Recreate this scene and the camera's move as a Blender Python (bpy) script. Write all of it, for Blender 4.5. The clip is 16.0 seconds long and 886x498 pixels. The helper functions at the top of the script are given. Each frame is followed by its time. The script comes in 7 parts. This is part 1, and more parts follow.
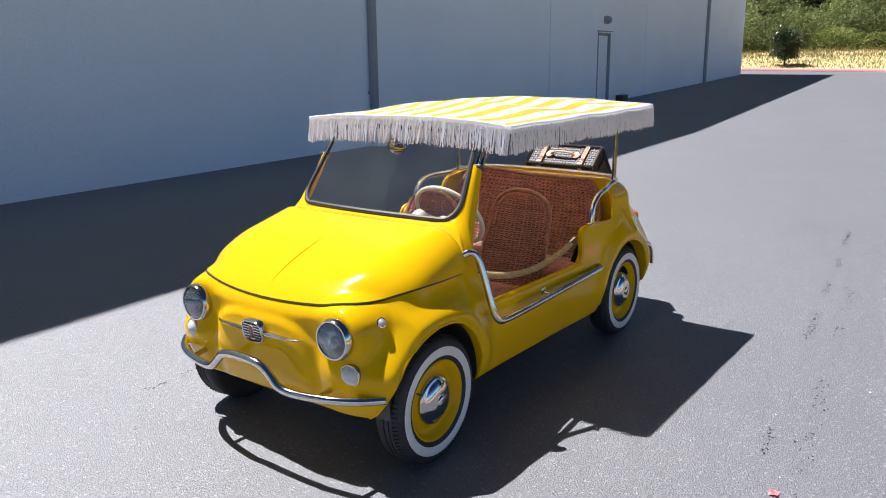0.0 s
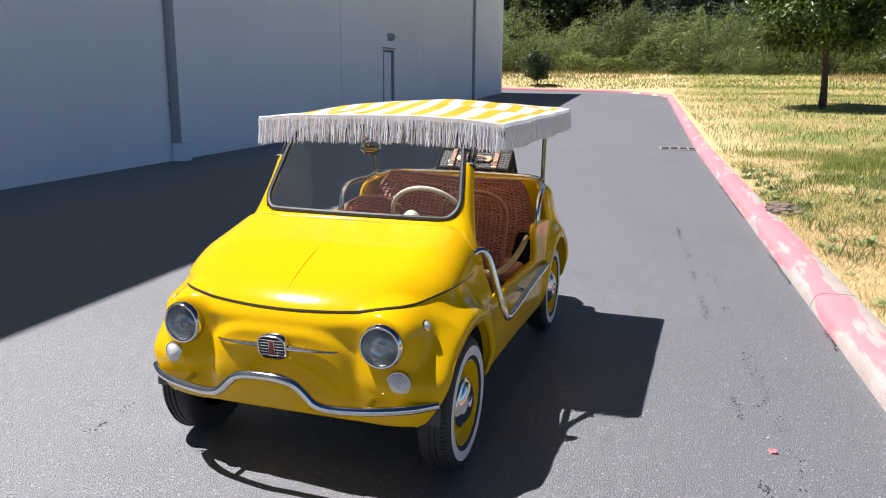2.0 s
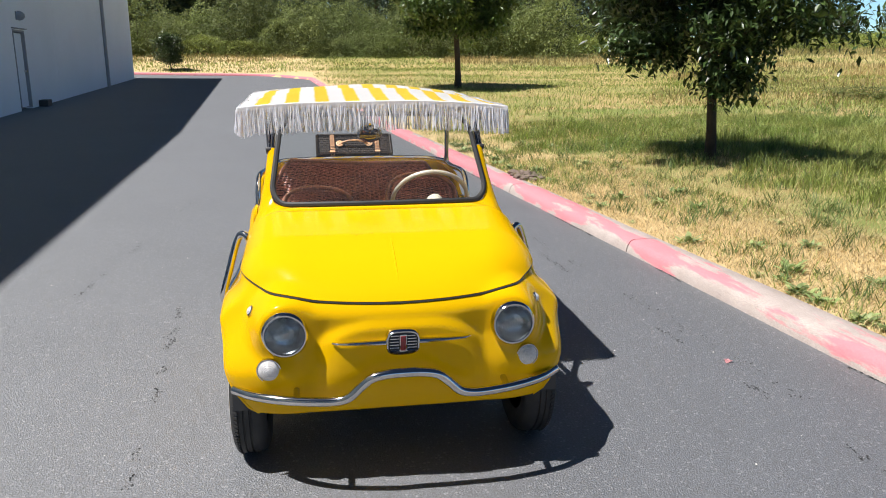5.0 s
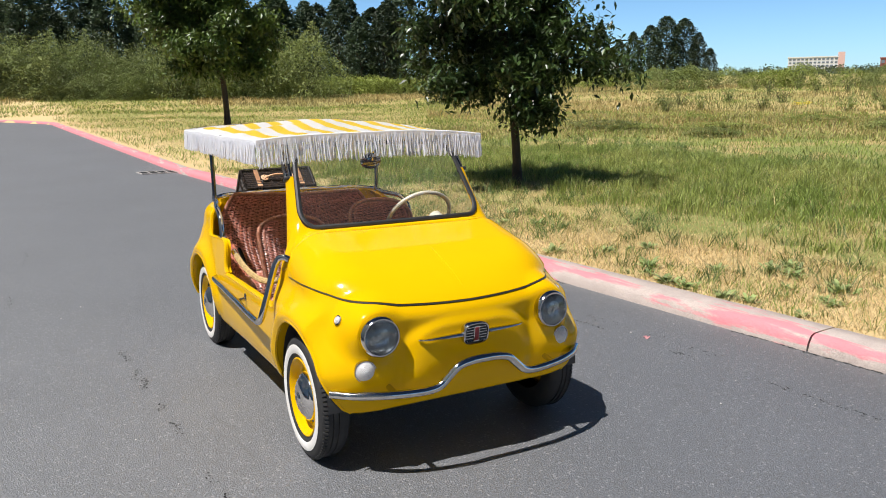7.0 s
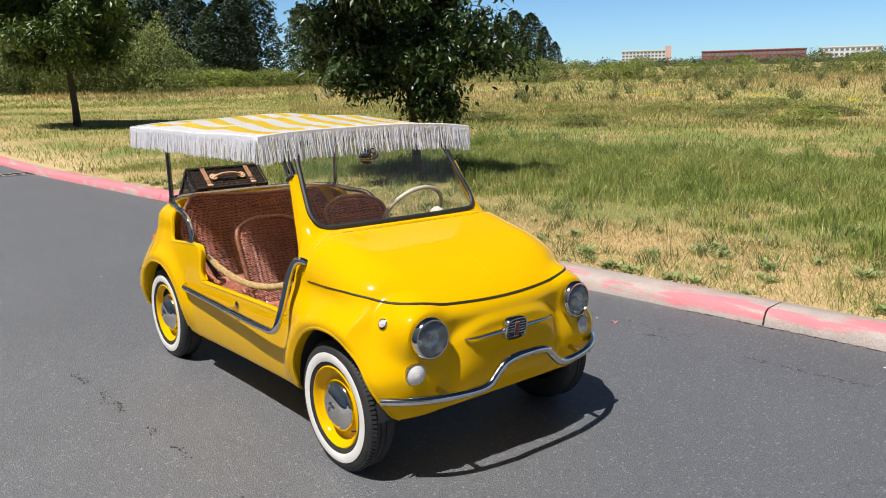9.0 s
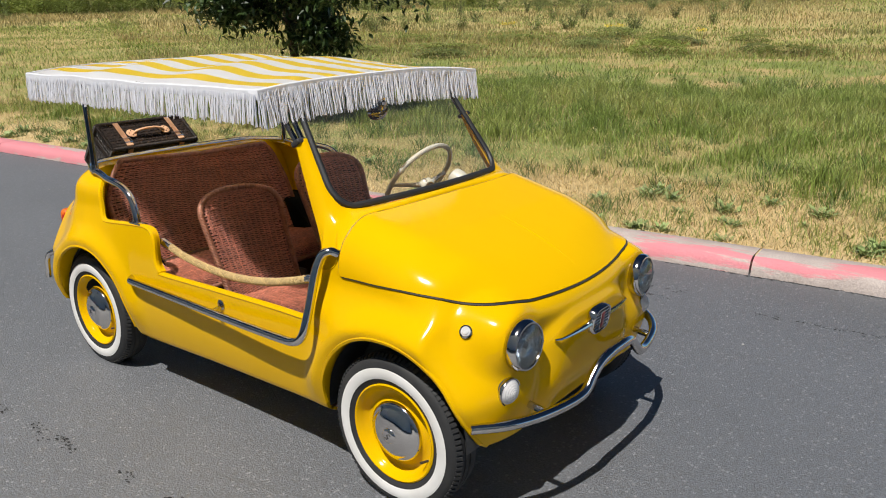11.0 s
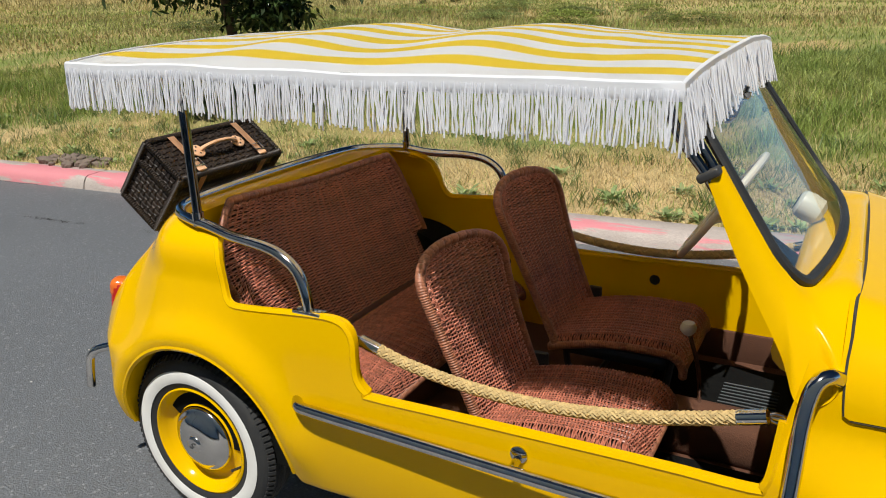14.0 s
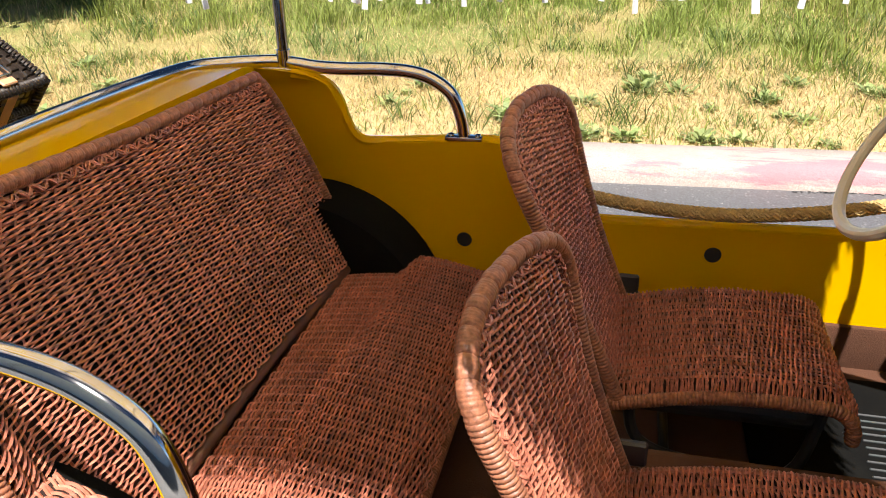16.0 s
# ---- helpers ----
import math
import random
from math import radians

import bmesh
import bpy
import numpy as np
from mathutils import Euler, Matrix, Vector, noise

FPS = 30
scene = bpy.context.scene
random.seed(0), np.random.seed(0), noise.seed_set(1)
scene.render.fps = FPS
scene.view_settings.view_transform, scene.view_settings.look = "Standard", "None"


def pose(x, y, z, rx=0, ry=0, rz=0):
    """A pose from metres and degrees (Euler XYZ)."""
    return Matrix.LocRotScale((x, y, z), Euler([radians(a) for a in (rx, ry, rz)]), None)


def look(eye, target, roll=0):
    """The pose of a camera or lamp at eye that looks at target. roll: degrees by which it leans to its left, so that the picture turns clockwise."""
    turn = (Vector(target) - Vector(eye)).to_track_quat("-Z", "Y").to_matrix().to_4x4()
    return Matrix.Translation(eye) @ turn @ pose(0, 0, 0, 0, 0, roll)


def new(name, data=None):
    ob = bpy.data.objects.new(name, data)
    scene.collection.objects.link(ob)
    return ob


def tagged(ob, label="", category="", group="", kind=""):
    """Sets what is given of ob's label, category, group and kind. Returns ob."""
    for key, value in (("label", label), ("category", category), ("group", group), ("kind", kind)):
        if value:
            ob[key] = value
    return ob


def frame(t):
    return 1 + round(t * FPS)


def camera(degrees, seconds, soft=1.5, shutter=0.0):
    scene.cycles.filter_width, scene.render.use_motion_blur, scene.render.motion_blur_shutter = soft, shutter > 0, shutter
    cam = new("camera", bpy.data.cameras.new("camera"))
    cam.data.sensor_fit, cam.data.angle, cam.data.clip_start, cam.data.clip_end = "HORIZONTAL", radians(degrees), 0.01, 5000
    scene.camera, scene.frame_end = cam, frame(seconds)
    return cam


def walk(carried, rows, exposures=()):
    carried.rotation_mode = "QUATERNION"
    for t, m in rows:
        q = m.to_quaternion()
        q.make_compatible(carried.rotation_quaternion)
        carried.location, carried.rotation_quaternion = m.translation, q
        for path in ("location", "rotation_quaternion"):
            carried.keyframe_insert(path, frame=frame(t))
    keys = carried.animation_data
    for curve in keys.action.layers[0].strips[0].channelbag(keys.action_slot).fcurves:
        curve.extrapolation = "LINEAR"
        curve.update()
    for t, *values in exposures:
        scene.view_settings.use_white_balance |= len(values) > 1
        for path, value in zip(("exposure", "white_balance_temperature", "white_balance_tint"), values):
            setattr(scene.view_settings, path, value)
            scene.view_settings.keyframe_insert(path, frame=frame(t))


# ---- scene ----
cam = camera(60.0, 16.0, soft=1.0)
PATH = [
    (0, (3.185, 2.305, 1.58), (1.617, 1.161, 1.102), -0.7),
    (0.5, (3.191, 2.096, 1.503), (1.557, 1.042, 1.032), -0.6),
    (1, (3.297, 1.861, 1.49), (1.579, 0.943, 1.033), -0.2),
    (1.5, (3.5, 1.622, 1.501), (1.705, 0.86, 1.057), 0.2),
    (2, (3.601, 1.391, 1.498), (1.746, 0.784, 1.061), 0.5),
    (2.5, (3.708, 1.128, 1.518), (1.805, 0.686, 1.085), 0.7),
    (3, (3.842, 0.828, 1.52), (1.911, 0.541, 1.083), 0.8),
    (3.5, (3.854, 0.536, 1.492), (1.91, 0.406, 1.042), 0.8),
    (3.7, (3.837, 0.425, 1.497), (1.891, 0.346, 1.043), 0.8),
    (5.8, (3.806, -0.835, 1.495), (1.961, -0.206, 1.046), -0.4),
    (6, (3.796, -0.988, 1.498), (1.975, -0.285, 1.062), -0.5),
    (6.5, (3.842, -1.262, 1.469), (2.069, -0.43, 1.064), -0.5),
    (7, (3.877, -1.538, 1.466), (2.15, -0.603, 1.091), -0.6),
    (7.5, (3.865, -1.838, 1.466), (2.18, -0.82, 1.112), -0.5),
    (8, (3.78, -1.969, 1.455), (2.147, -0.868, 1.108), -0.6),
    (8.5, (3.574, -2.021, 1.467), (2.0, -0.842, 1.103), -0.7),
    (9, (3.408, -2.086, 1.473), (1.891, -0.845, 1.075), -1.0),
    (9.5, (3.208, -2.121, 1.489), (1.76, -0.82, 1.031), -0.7),
    (9.7, (3.102, -2.098, 1.483), (1.687, -0.768, 1.004), -0.8),
    (11.8, (1.948, -2.309, 1.537), (0.847, -0.751, 0.938), -1.1),
    (12, (1.829, -2.327, 1.535), (0.744, -0.756, 0.939), -1.3),
    (12.5, (1.5, -2.292, 1.539), (0.452, -0.694, 0.95), -1.7),
    (13, (1.187, -2.156, 1.535), (0.177, -0.534, 0.945), -1.8),
    (13.5, (0.867, -2.106, 1.518), (-0.093, -0.46, 0.91), -1.8),
    (14, (0.628, -1.946, 1.462), (-0.291, -0.288, 0.824), -1.6),
    (14.5, (0.363, -1.67, 1.421), (-0.482, 0.009, 0.738), -1.4),
    (15, (0.186, -1.424, 1.366), (-0.612, 0.242, 0.6), -1.3),
    (15.5, (-0.018, -1.198, 1.284), (-0.667, 0.51, 0.47), -1.2),
    (16, (-0.15, -1.04, 1.247), (-0.585, 0.712, 0.384), -1.1),
]
walk(cam, [(t, look(eye, target, roll)) for t, eye, target, roll in PATH],
     [(0, 0.90, 6200, 14), (1.5, 0.80, 6250, 14), (3.5, 0.66, 6350, 12), (6, 0.50, 6400, 10), (9, 0.26, 6500, 10), (12, 0.09, 6450, 7), (14.5, 0.06, 6550, 5), (15, 0.10, 6650, 5), (15.5, 0.55, 6700, 10), (16, 1.04, 6750, 10)])

# ---- light ----
SUN_TO = Vector((0.10, -0.64, 1.30)).normalized()      # towards the sun
world = bpy.data.worlds.new("sky")
scene.world = world
world.use_nodes = True
wn = world.node_tree
sky = wn.nodes.new("ShaderNodeTexSky")
sky.sky_type, sky.sun_disc = "NISHITA", False
sky.sun_elevation, sky.sun_rotation = math.asin(SUN_TO.z), math.atan2(SUN_TO.x, SUN_TO.y)
sky.air_density, sky.dust_density, sky.ozone_density = 1.0, 0.3, 2.0
wn.nodes["Background"].inputs["Strength"].default_value = 0.0218
tint = wn.nodes.new("ShaderNodeMix")          # clear dry air, a little bluer than the model
tint.data_type, tint.blend_type = "RGBA", "MULTIPLY"
tint.inputs[0].default_value, tint.inputs[7].default_value = 1.0, (0.72, 1.0, 1.30, 1)
wn.links.new(sky.outputs["Color"], tint.inputs[6])
haze = wn.nodes.new("ShaderNodeMix")          # the air brightens evenly towards the horizon, all round
haze.data_type, haze.blend_type = "RGBA", "MULTIPLY"
haze.inputs[0].default_value = 1.0
wtc = wn.nodes.new("ShaderNodeTexCoord")
wsep = wn.nodes.new("ShaderNodeSeparateXYZ")
wn.links.new(wtc.outputs["Generated"], wsep.inputs[0])
wup = wn.nodes.new("ShaderNodeMapRange")
wup.interpolation_type = "SMOOTHERSTEP"
wup.inputs[1].default_value, wup.inputs[2].default_value, wup.inputs[3].default_value, wup.inputs[4].default_value = 0.0, 0.50, 4.2, 0.55
wn.links.new(wsep.outputs["Z"], wup.inputs[0])
wcol = wn.nodes.new("ShaderNodeCombineColor")
for k in range(3):
    wn.links.new(wup.outputs[0], wcol.inputs[k])
wn.links.new(tint.outputs[2], haze.inputs[6])
wn.links.new(wcol.outputs[0], haze.inputs[7])
wn.links.new(haze.outputs[2], wn.nodes["Background"].inputs["Color"])
sun = new("sun", bpy.data.lights.new("sun", "SUN"))
sun.data.energy, sun.data.angle, sun.data.color = 5.0, radians(0.55), (1.0, 0.965, 0.925)
sun.matrix_world = look(SUN_TO * 60, (0, 0, 0))


# ---- materials ----
def material(name, color, rough=0.6, metal=0.0, spots=None, spot_scale=4.0, spot_mix=0.5, grain=0.0, grain_scale=200.0,
             bump=0.0, bump_scale=80.0, coat=0.0, spec=0.5, island=0.0, obj_random=0.0, transmission=0.0, spread=(0.4, 0.65), translucent=0.0):
    """A surface: base colour, broad spots of a second colour, fine grain in brightness, relief."""
    m = bpy.data.materials.new(name)
    m.use_nodes = True
    nt = m.node_tree
    b = nt.nodes["Principled BSDF"]
    b.inputs["Roughness"].default_value, b.inputs["Metallic"].default_value = rough, metal
    b.inputs["Coat Weight"].default_value, b.inputs["Specular IOR Level"].default_value = coat, spec
    b.inputs["Coat Roughness"].default_value = 0.04
    b.inputs["Transmission Weight"].default_value = transmission
    tc = nt.nodes.new("ShaderNodeTexCoord")
    out = None
    rgb = nt.nodes.new("ShaderNodeRGB")
    rgb.outputs[0].default_value = (*color, 1)
    out = rgb.outputs[0]

    def mix(fac, a, c, mode="MIX"):
        n = nt.nodes.new("ShaderNodeMix")
        n.data_type, n.blend_type = "RGBA", mode
        for sock, val in ((n.inputs[0], fac), (n.inputs[6], a), (n.inputs[7], c)):
            if isinstance(val, (int, float)):
                sock.default_value = val
            elif isinstance(val, tuple):
                sock.default_value = (*val, 1)
            else:
                nt.links.new(val, sock)
        return n.outputs[2]

    def noise_tex(scale, detail=4, rough_=0.55):
        n = nt.nodes.new("ShaderNodeTexNoise")
        n.inputs["Scale"].default_value, n.inputs["Detail"].default_value, n.inputs["Roughness"].default_value = scale, detail, rough_
        nt.links.new(tc.outputs["Object"], n.inputs["Vector"])
        return n.outputs["Fac"]

    def remap(val, a, c, lo=0.0, hi=1.0):
        n = nt.nodes.new("ShaderNodeMapRange")
        n.inputs[1].default_value, n.inputs[2].default_value, n.inputs[3].default_value, n.inputs[4].default_value = a, c, lo, hi
        nt.links.new(val, n.inputs[0])
        return n.outputs[0]

    if spots:
        f = remap(noise_tex(spot_scale), spread[0], spread[1], 0, spot_mix)
        out = mix(f, out, spots)
    if grain:
        g = remap(noise_tex(grain_scale, 2), 0.3, 0.7, 1 - grain, 1 + grain)
        comb = nt.nodes.new("ShaderNodeCombineColor")
        for i in range(3):
            nt.links.new(g, comb.inputs[i])
        out = mix(1.0, out, comb.outputs[0], "MULTIPLY")
    for kind_, amount in (("island", island), ("object", obj_random)):
        if not amount:
            continue
        src = nt.nodes.new("ShaderNodeNewGeometry").outputs["Random Per Island"] if kind_ == "island" else nt.nodes.new("ShaderNodeObjectInfo").outputs["Random"]
        v = remap(src, 0, 1, 1 - amount, 1 + amount)
        comb = nt.nodes.new("ShaderNodeCombineColor")
        for i in range(3):
            nt.links.new(v, comb.inputs[i])
        out = mix(1.0, out, comb.outputs[0], "MULTIPLY")
    nt.links.new(out, b.inputs["Base Color"])
    if bump:
        bn = nt.nodes.new("ShaderNodeBump")
        bn.inputs["Strength"].default_value, bn.inputs["Distance"].default_value = 1.0, bump
        nt.links.new(noise_tex(bump_scale, 5, 0.6), bn.inputs["Height"])
        nt.links.new(bn.outputs[0], b.inputs["Normal"])
    if translucent:
        tr = nt.nodes.new("ShaderNodeBsdfTranslucent")
        nt.links.new(out, tr.inputs["Color"])
        mx = nt.nodes.new("ShaderNodeMixShader")
        mx.inputs[0].default_value = translucent
        nt.links.new(b.outputs[0], mx.inputs[1])
        nt.links.new(tr.outputs[0], mx.inputs[2])
        nt.links.new(mx.outputs[0], nt.nodes["Material Output"].inputs["Surface"])
    m["noise"] = 1
    return m


yellow = material("yellow_paint", (0.735, 0.420, 0.0006), 0.11, coat=0.0, spec=0.17, spots=(0.705, 0.400, 0.0006), spot_scale=3, spot_mix=0.5, bump=0.0007, bump_scale=9)
chrome = material("chrome", (0.64, 0.615, 0.60), 0.10, 1.0, spots=(0.44, 0.42, 0.41), spot_scale=14, spot_mix=0.5)
# chrome again, darkened: the dark surroundings it mirrors are put into the colour
dark_refl_chrome = material("chrome_dark_reflections", (0.30, 0.30, 0.31), 0.10, 1.0, spots=(0.17, 0.16, 0.15), spot_scale=14, spot_mix=0.6)
dark_metal = material("dark_metal", (0.03, 0.03, 0.032), 0.45, spots=(0.06, 0.055, 0.05), spot_scale=8)
rubber = material("black_rubber", (0.018, 0.018, 0.019), 0.55, spots=(0.035, 0.034, 0.033), spot_scale=10, bump=0.0008, bump_scale=90)
whitewall = material("white_rubber", (0.78, 0.76, 0.73), 0.5, spots=(0.6, 0.57, 0.52), spot_scale=9, spot_mix=0.4)
white_lens = material("white_lens", (0.66, 0.64, 0.63), 0.2, spots=(0.45, 0.43, 0.43), spot_scale=90, coat=0.5)
amber = material("amber_lens", (0.75, 0.16, 0.02), 0.2, coat=0.6, spots=(0.6, 0.1, 0.02), spot_scale=30)
red_lens = material("red_lens", (0.45, 0.02, 0.015), 0.2, coat=0.6, spots=(0.35, 0.015, 0.01), spot_scale=30)
badge_red = material("badge_red", (0.22, 0.012, 0.018), 0.3, coat=0.5, spots=(0.12, 0.01, 0.01), spot_scale=60)
ivory = material("ivory_plastic", (0.64, 0.60, 0.51), 0.35, coat=0.3, spots=(0.66, 0.6, 0.48), spot_scale=12)
cane = material("brown_cane", (0.53, 0.190, 0.122), 0.36, spots=(0.31, 0.104, 0.066), spot_scale=16, spot_mix=0.65, grain=0.30, grain_scale=120, island=0.28, coat=0.35)
cane_wrap = material("wrapped_cane", (0.35, 0.138, 0.076), 0.46, spots=(0.18, 0.066, 0.036), spot_scale=34, spot_mix=0.8, grain=0.35, grain_scale=160, bump=0.0006, bump_scale=220, coat=0.10)
dark_cane = material("dark_brown_cane", (0.13, 0.055, 0.033), 0.45, spots=(0.08, 0.033, 0.02), spot_scale=20, coat=0.2)
# near-black sheet behind the weave: shade between the strands, put into the colour
cane_gap_shade = material("cane_shadow_layer", (0.030, 0.012, 0.008), 0.9, spots=(0.018, 0.008, 0.006), spot_scale=20)
black_cane = material("black_brown_wicker", (0.022, 0.014, 0.010), 0.50, spots=(0.036, 0.022, 0.015), spot_scale=30, island=0.4, coat=0.06)
leather = material("tan_leather", (0.70, 0.42, 0.25), 0.5, spots=(0.5, 0.25, 0.13), spot_scale=25, bump=0.0006, bump_scale=160)
rope_mat = material("tan_rope", (0.52, 0.37, 0.16), 0.75, spots=(0.4, 0.27, 0.11), spot_scale=40, island=0.2, grain=0.15, grain_scale=500)
brown_mat = material("brown_carpet", (0.095, 0.036, 0.017), 0.9, spots=(0.065, 0.024, 0.011), spot_scale=9, bump=0.002, bump_scale=260)
black_mat = material("black_mat", (0.006, 0.006, 0.006), 0.9, spec=0.06, spots=(0.010, 0.010, 0.009), spot_scale=12, bump=0.001, bump_scale=200)
fringe_mat = material("white_fringe", (0.95, 0.95, 0.985), 0.85, spots=(0.91, 0.91, 0.95), spot_scale=20, island=0.05, translucent=0.38)


def stripe_material():
    """Canvas with yellow stripes that run from front to back."""
    m = material("striped_canvas", (0.83, 0.81, 0.78), 0.85, bump=0.0007, bump_scale=400)
    nt = m.node_tree
    b = nt.nodes["Principled BSDF"]
    tc = nt.nodes.new("ShaderNodeTexCoord")
    sep = nt.nodes.new("ShaderNodeSeparateXYZ")
    nt.links.new(tc.outputs["Object"], sep.inputs[0])
    nz = nt.nodes.new("ShaderNodeTexNoise")
    nz.inputs["Scale"].default_value = 7.0
    nt.links.new(tc.outputs["Object"], nz.inputs["Vector"])

    def op(kind, a, c):
        n = nt.nodes.new("ShaderNodeMath")
        n.operation = kind
        for sock, val in zip(n.inputs, (a, c)):
            if isinstance(val, float):
                sock.default_value = val
            else:
                nt.links.new(val, sock)
        return n.outputs[0]

    w = op("MULTIPLY", op("SUBTRACT", nz.outputs["Fac"], 0.5), 0.010)
    y = op("ADD", op("ADD", sep.outputs["Y"], w), 5.0 * 0.134 + 0.033)
    f = op("FRACT", op("DIVIDE", y, 0.134), 0.0)
    edge = nt.nodes.new("ShaderNodeMapRange")
    edge.inputs[1].default_value, edge.inputs[2].default_value = 0.20, 0.27
    nt.links.new(op("ABSOLUTE", op("SUBTRACT", f, 0.5), 0.0), edge.inputs[0])
    inside = op("LESS_THAN", op("ABSOLUTE", sep.outputs["Y"], 0.0), 0.575)
    fac = op("MULTIPLY", op("SUBTRACT", 1.0, edge.outputs[0]), inside)
    mixn = nt.nodes.new("ShaderNodeMix")
    mixn.data_type = "RGBA"
    mixn.inputs[6].default_value, mixn.inputs[7].default_value = (0.87, 0.87, 0.88, 1), (0.92, 0.70, 0.06, 1)
    nt.links.new(fac, mixn.inputs[0])
    nt.links.new(mixn.outputs[2], b.inputs["Base Color"])
    tr = nt.nodes.new("ShaderNodeBsdfTranslucent")
    nt.links.new(mixn.outputs[2], tr.inputs["Color"])
    mx = nt.nodes.new("ShaderNodeMixShader")
    mx.inputs[0].default_value = 0.15
    nt.links.new(b.outputs[0], mx.inputs[1])
    nt.links.new(tr.outputs[0], mx.inputs[2])
    nt.links.new(mx.outputs[0], nt.nodes["Material Output"].inputs["Surface"])
    return m


canvas = stripe_material()


def clear_glass(name, tint=(0.93, 0.96, 0.95), dust=0.01):
    m = bpy.data.materials.new(name)
    m.use_nodes = True
    nt = m.node_tree
    gl = nt.nodes.new("ShaderNodeBsdfGlossy")
    gl.inputs["Roughness"].default_value = 0.02
    tp = nt.nodes.new("ShaderNodeBsdfTransparent")
    tp.inputs["Color"].default_value = (*tint, 1)
    fr = nt.nodes.new("ShaderNodeFresnel")
    fr.inputs["IOR"].default_value = 1.75
    mx = nt.nodes.new("ShaderNodeMixShader")
    nt.links.new(fr.outputs[0], mx.inputs[0])
    nt.links.new(tp.outputs[0], mx.inputs[1])
    nt.links.new(gl.outputs[0], mx.inputs[2])
    film = nt.nodes.new("ShaderNodeBsdfDiffuse")
    film.inputs["Color"].default_value = (0.8, 0.8, 0.8, 1)
    nz = nt.nodes.new("ShaderNodeTexNoise")      # a film of dust, thicker in places
    nz.inputs["Scale"].default_value, nz.inputs["Detail"].default_value = 5.0, 6
    tc = nt.nodes.new("ShaderNodeTexCoord")
    nt.links.new(tc.outputs["Object"], nz.inputs["Vector"])
    amount = nt.nodes.new("ShaderNodeMapRange")
    amount.inputs[1].default_value, amount.inputs[2].default_value, amount.inputs[3].default_value, amount.inputs[4].default_value = 0.3, 0.7, dust * 0.6, dust * 1.4
    nt.links.new(nz.outputs["Fac"], amount.inputs[0])
    top = nt.nodes.new("ShaderNodeMixShader")
    nt.links.new(amount.outputs[0], top.inputs[0])
    nt.links.new(mx.outputs[0], top.inputs[1])
    nt.links.new(film.outputs[0], top.inputs[2])
    nt.links.new(top.outputs[0], nt.nodes["Material Output"].inputs["Surface"])
    return m


glass = clear_glass("windscreen_glass", dust=0.015)


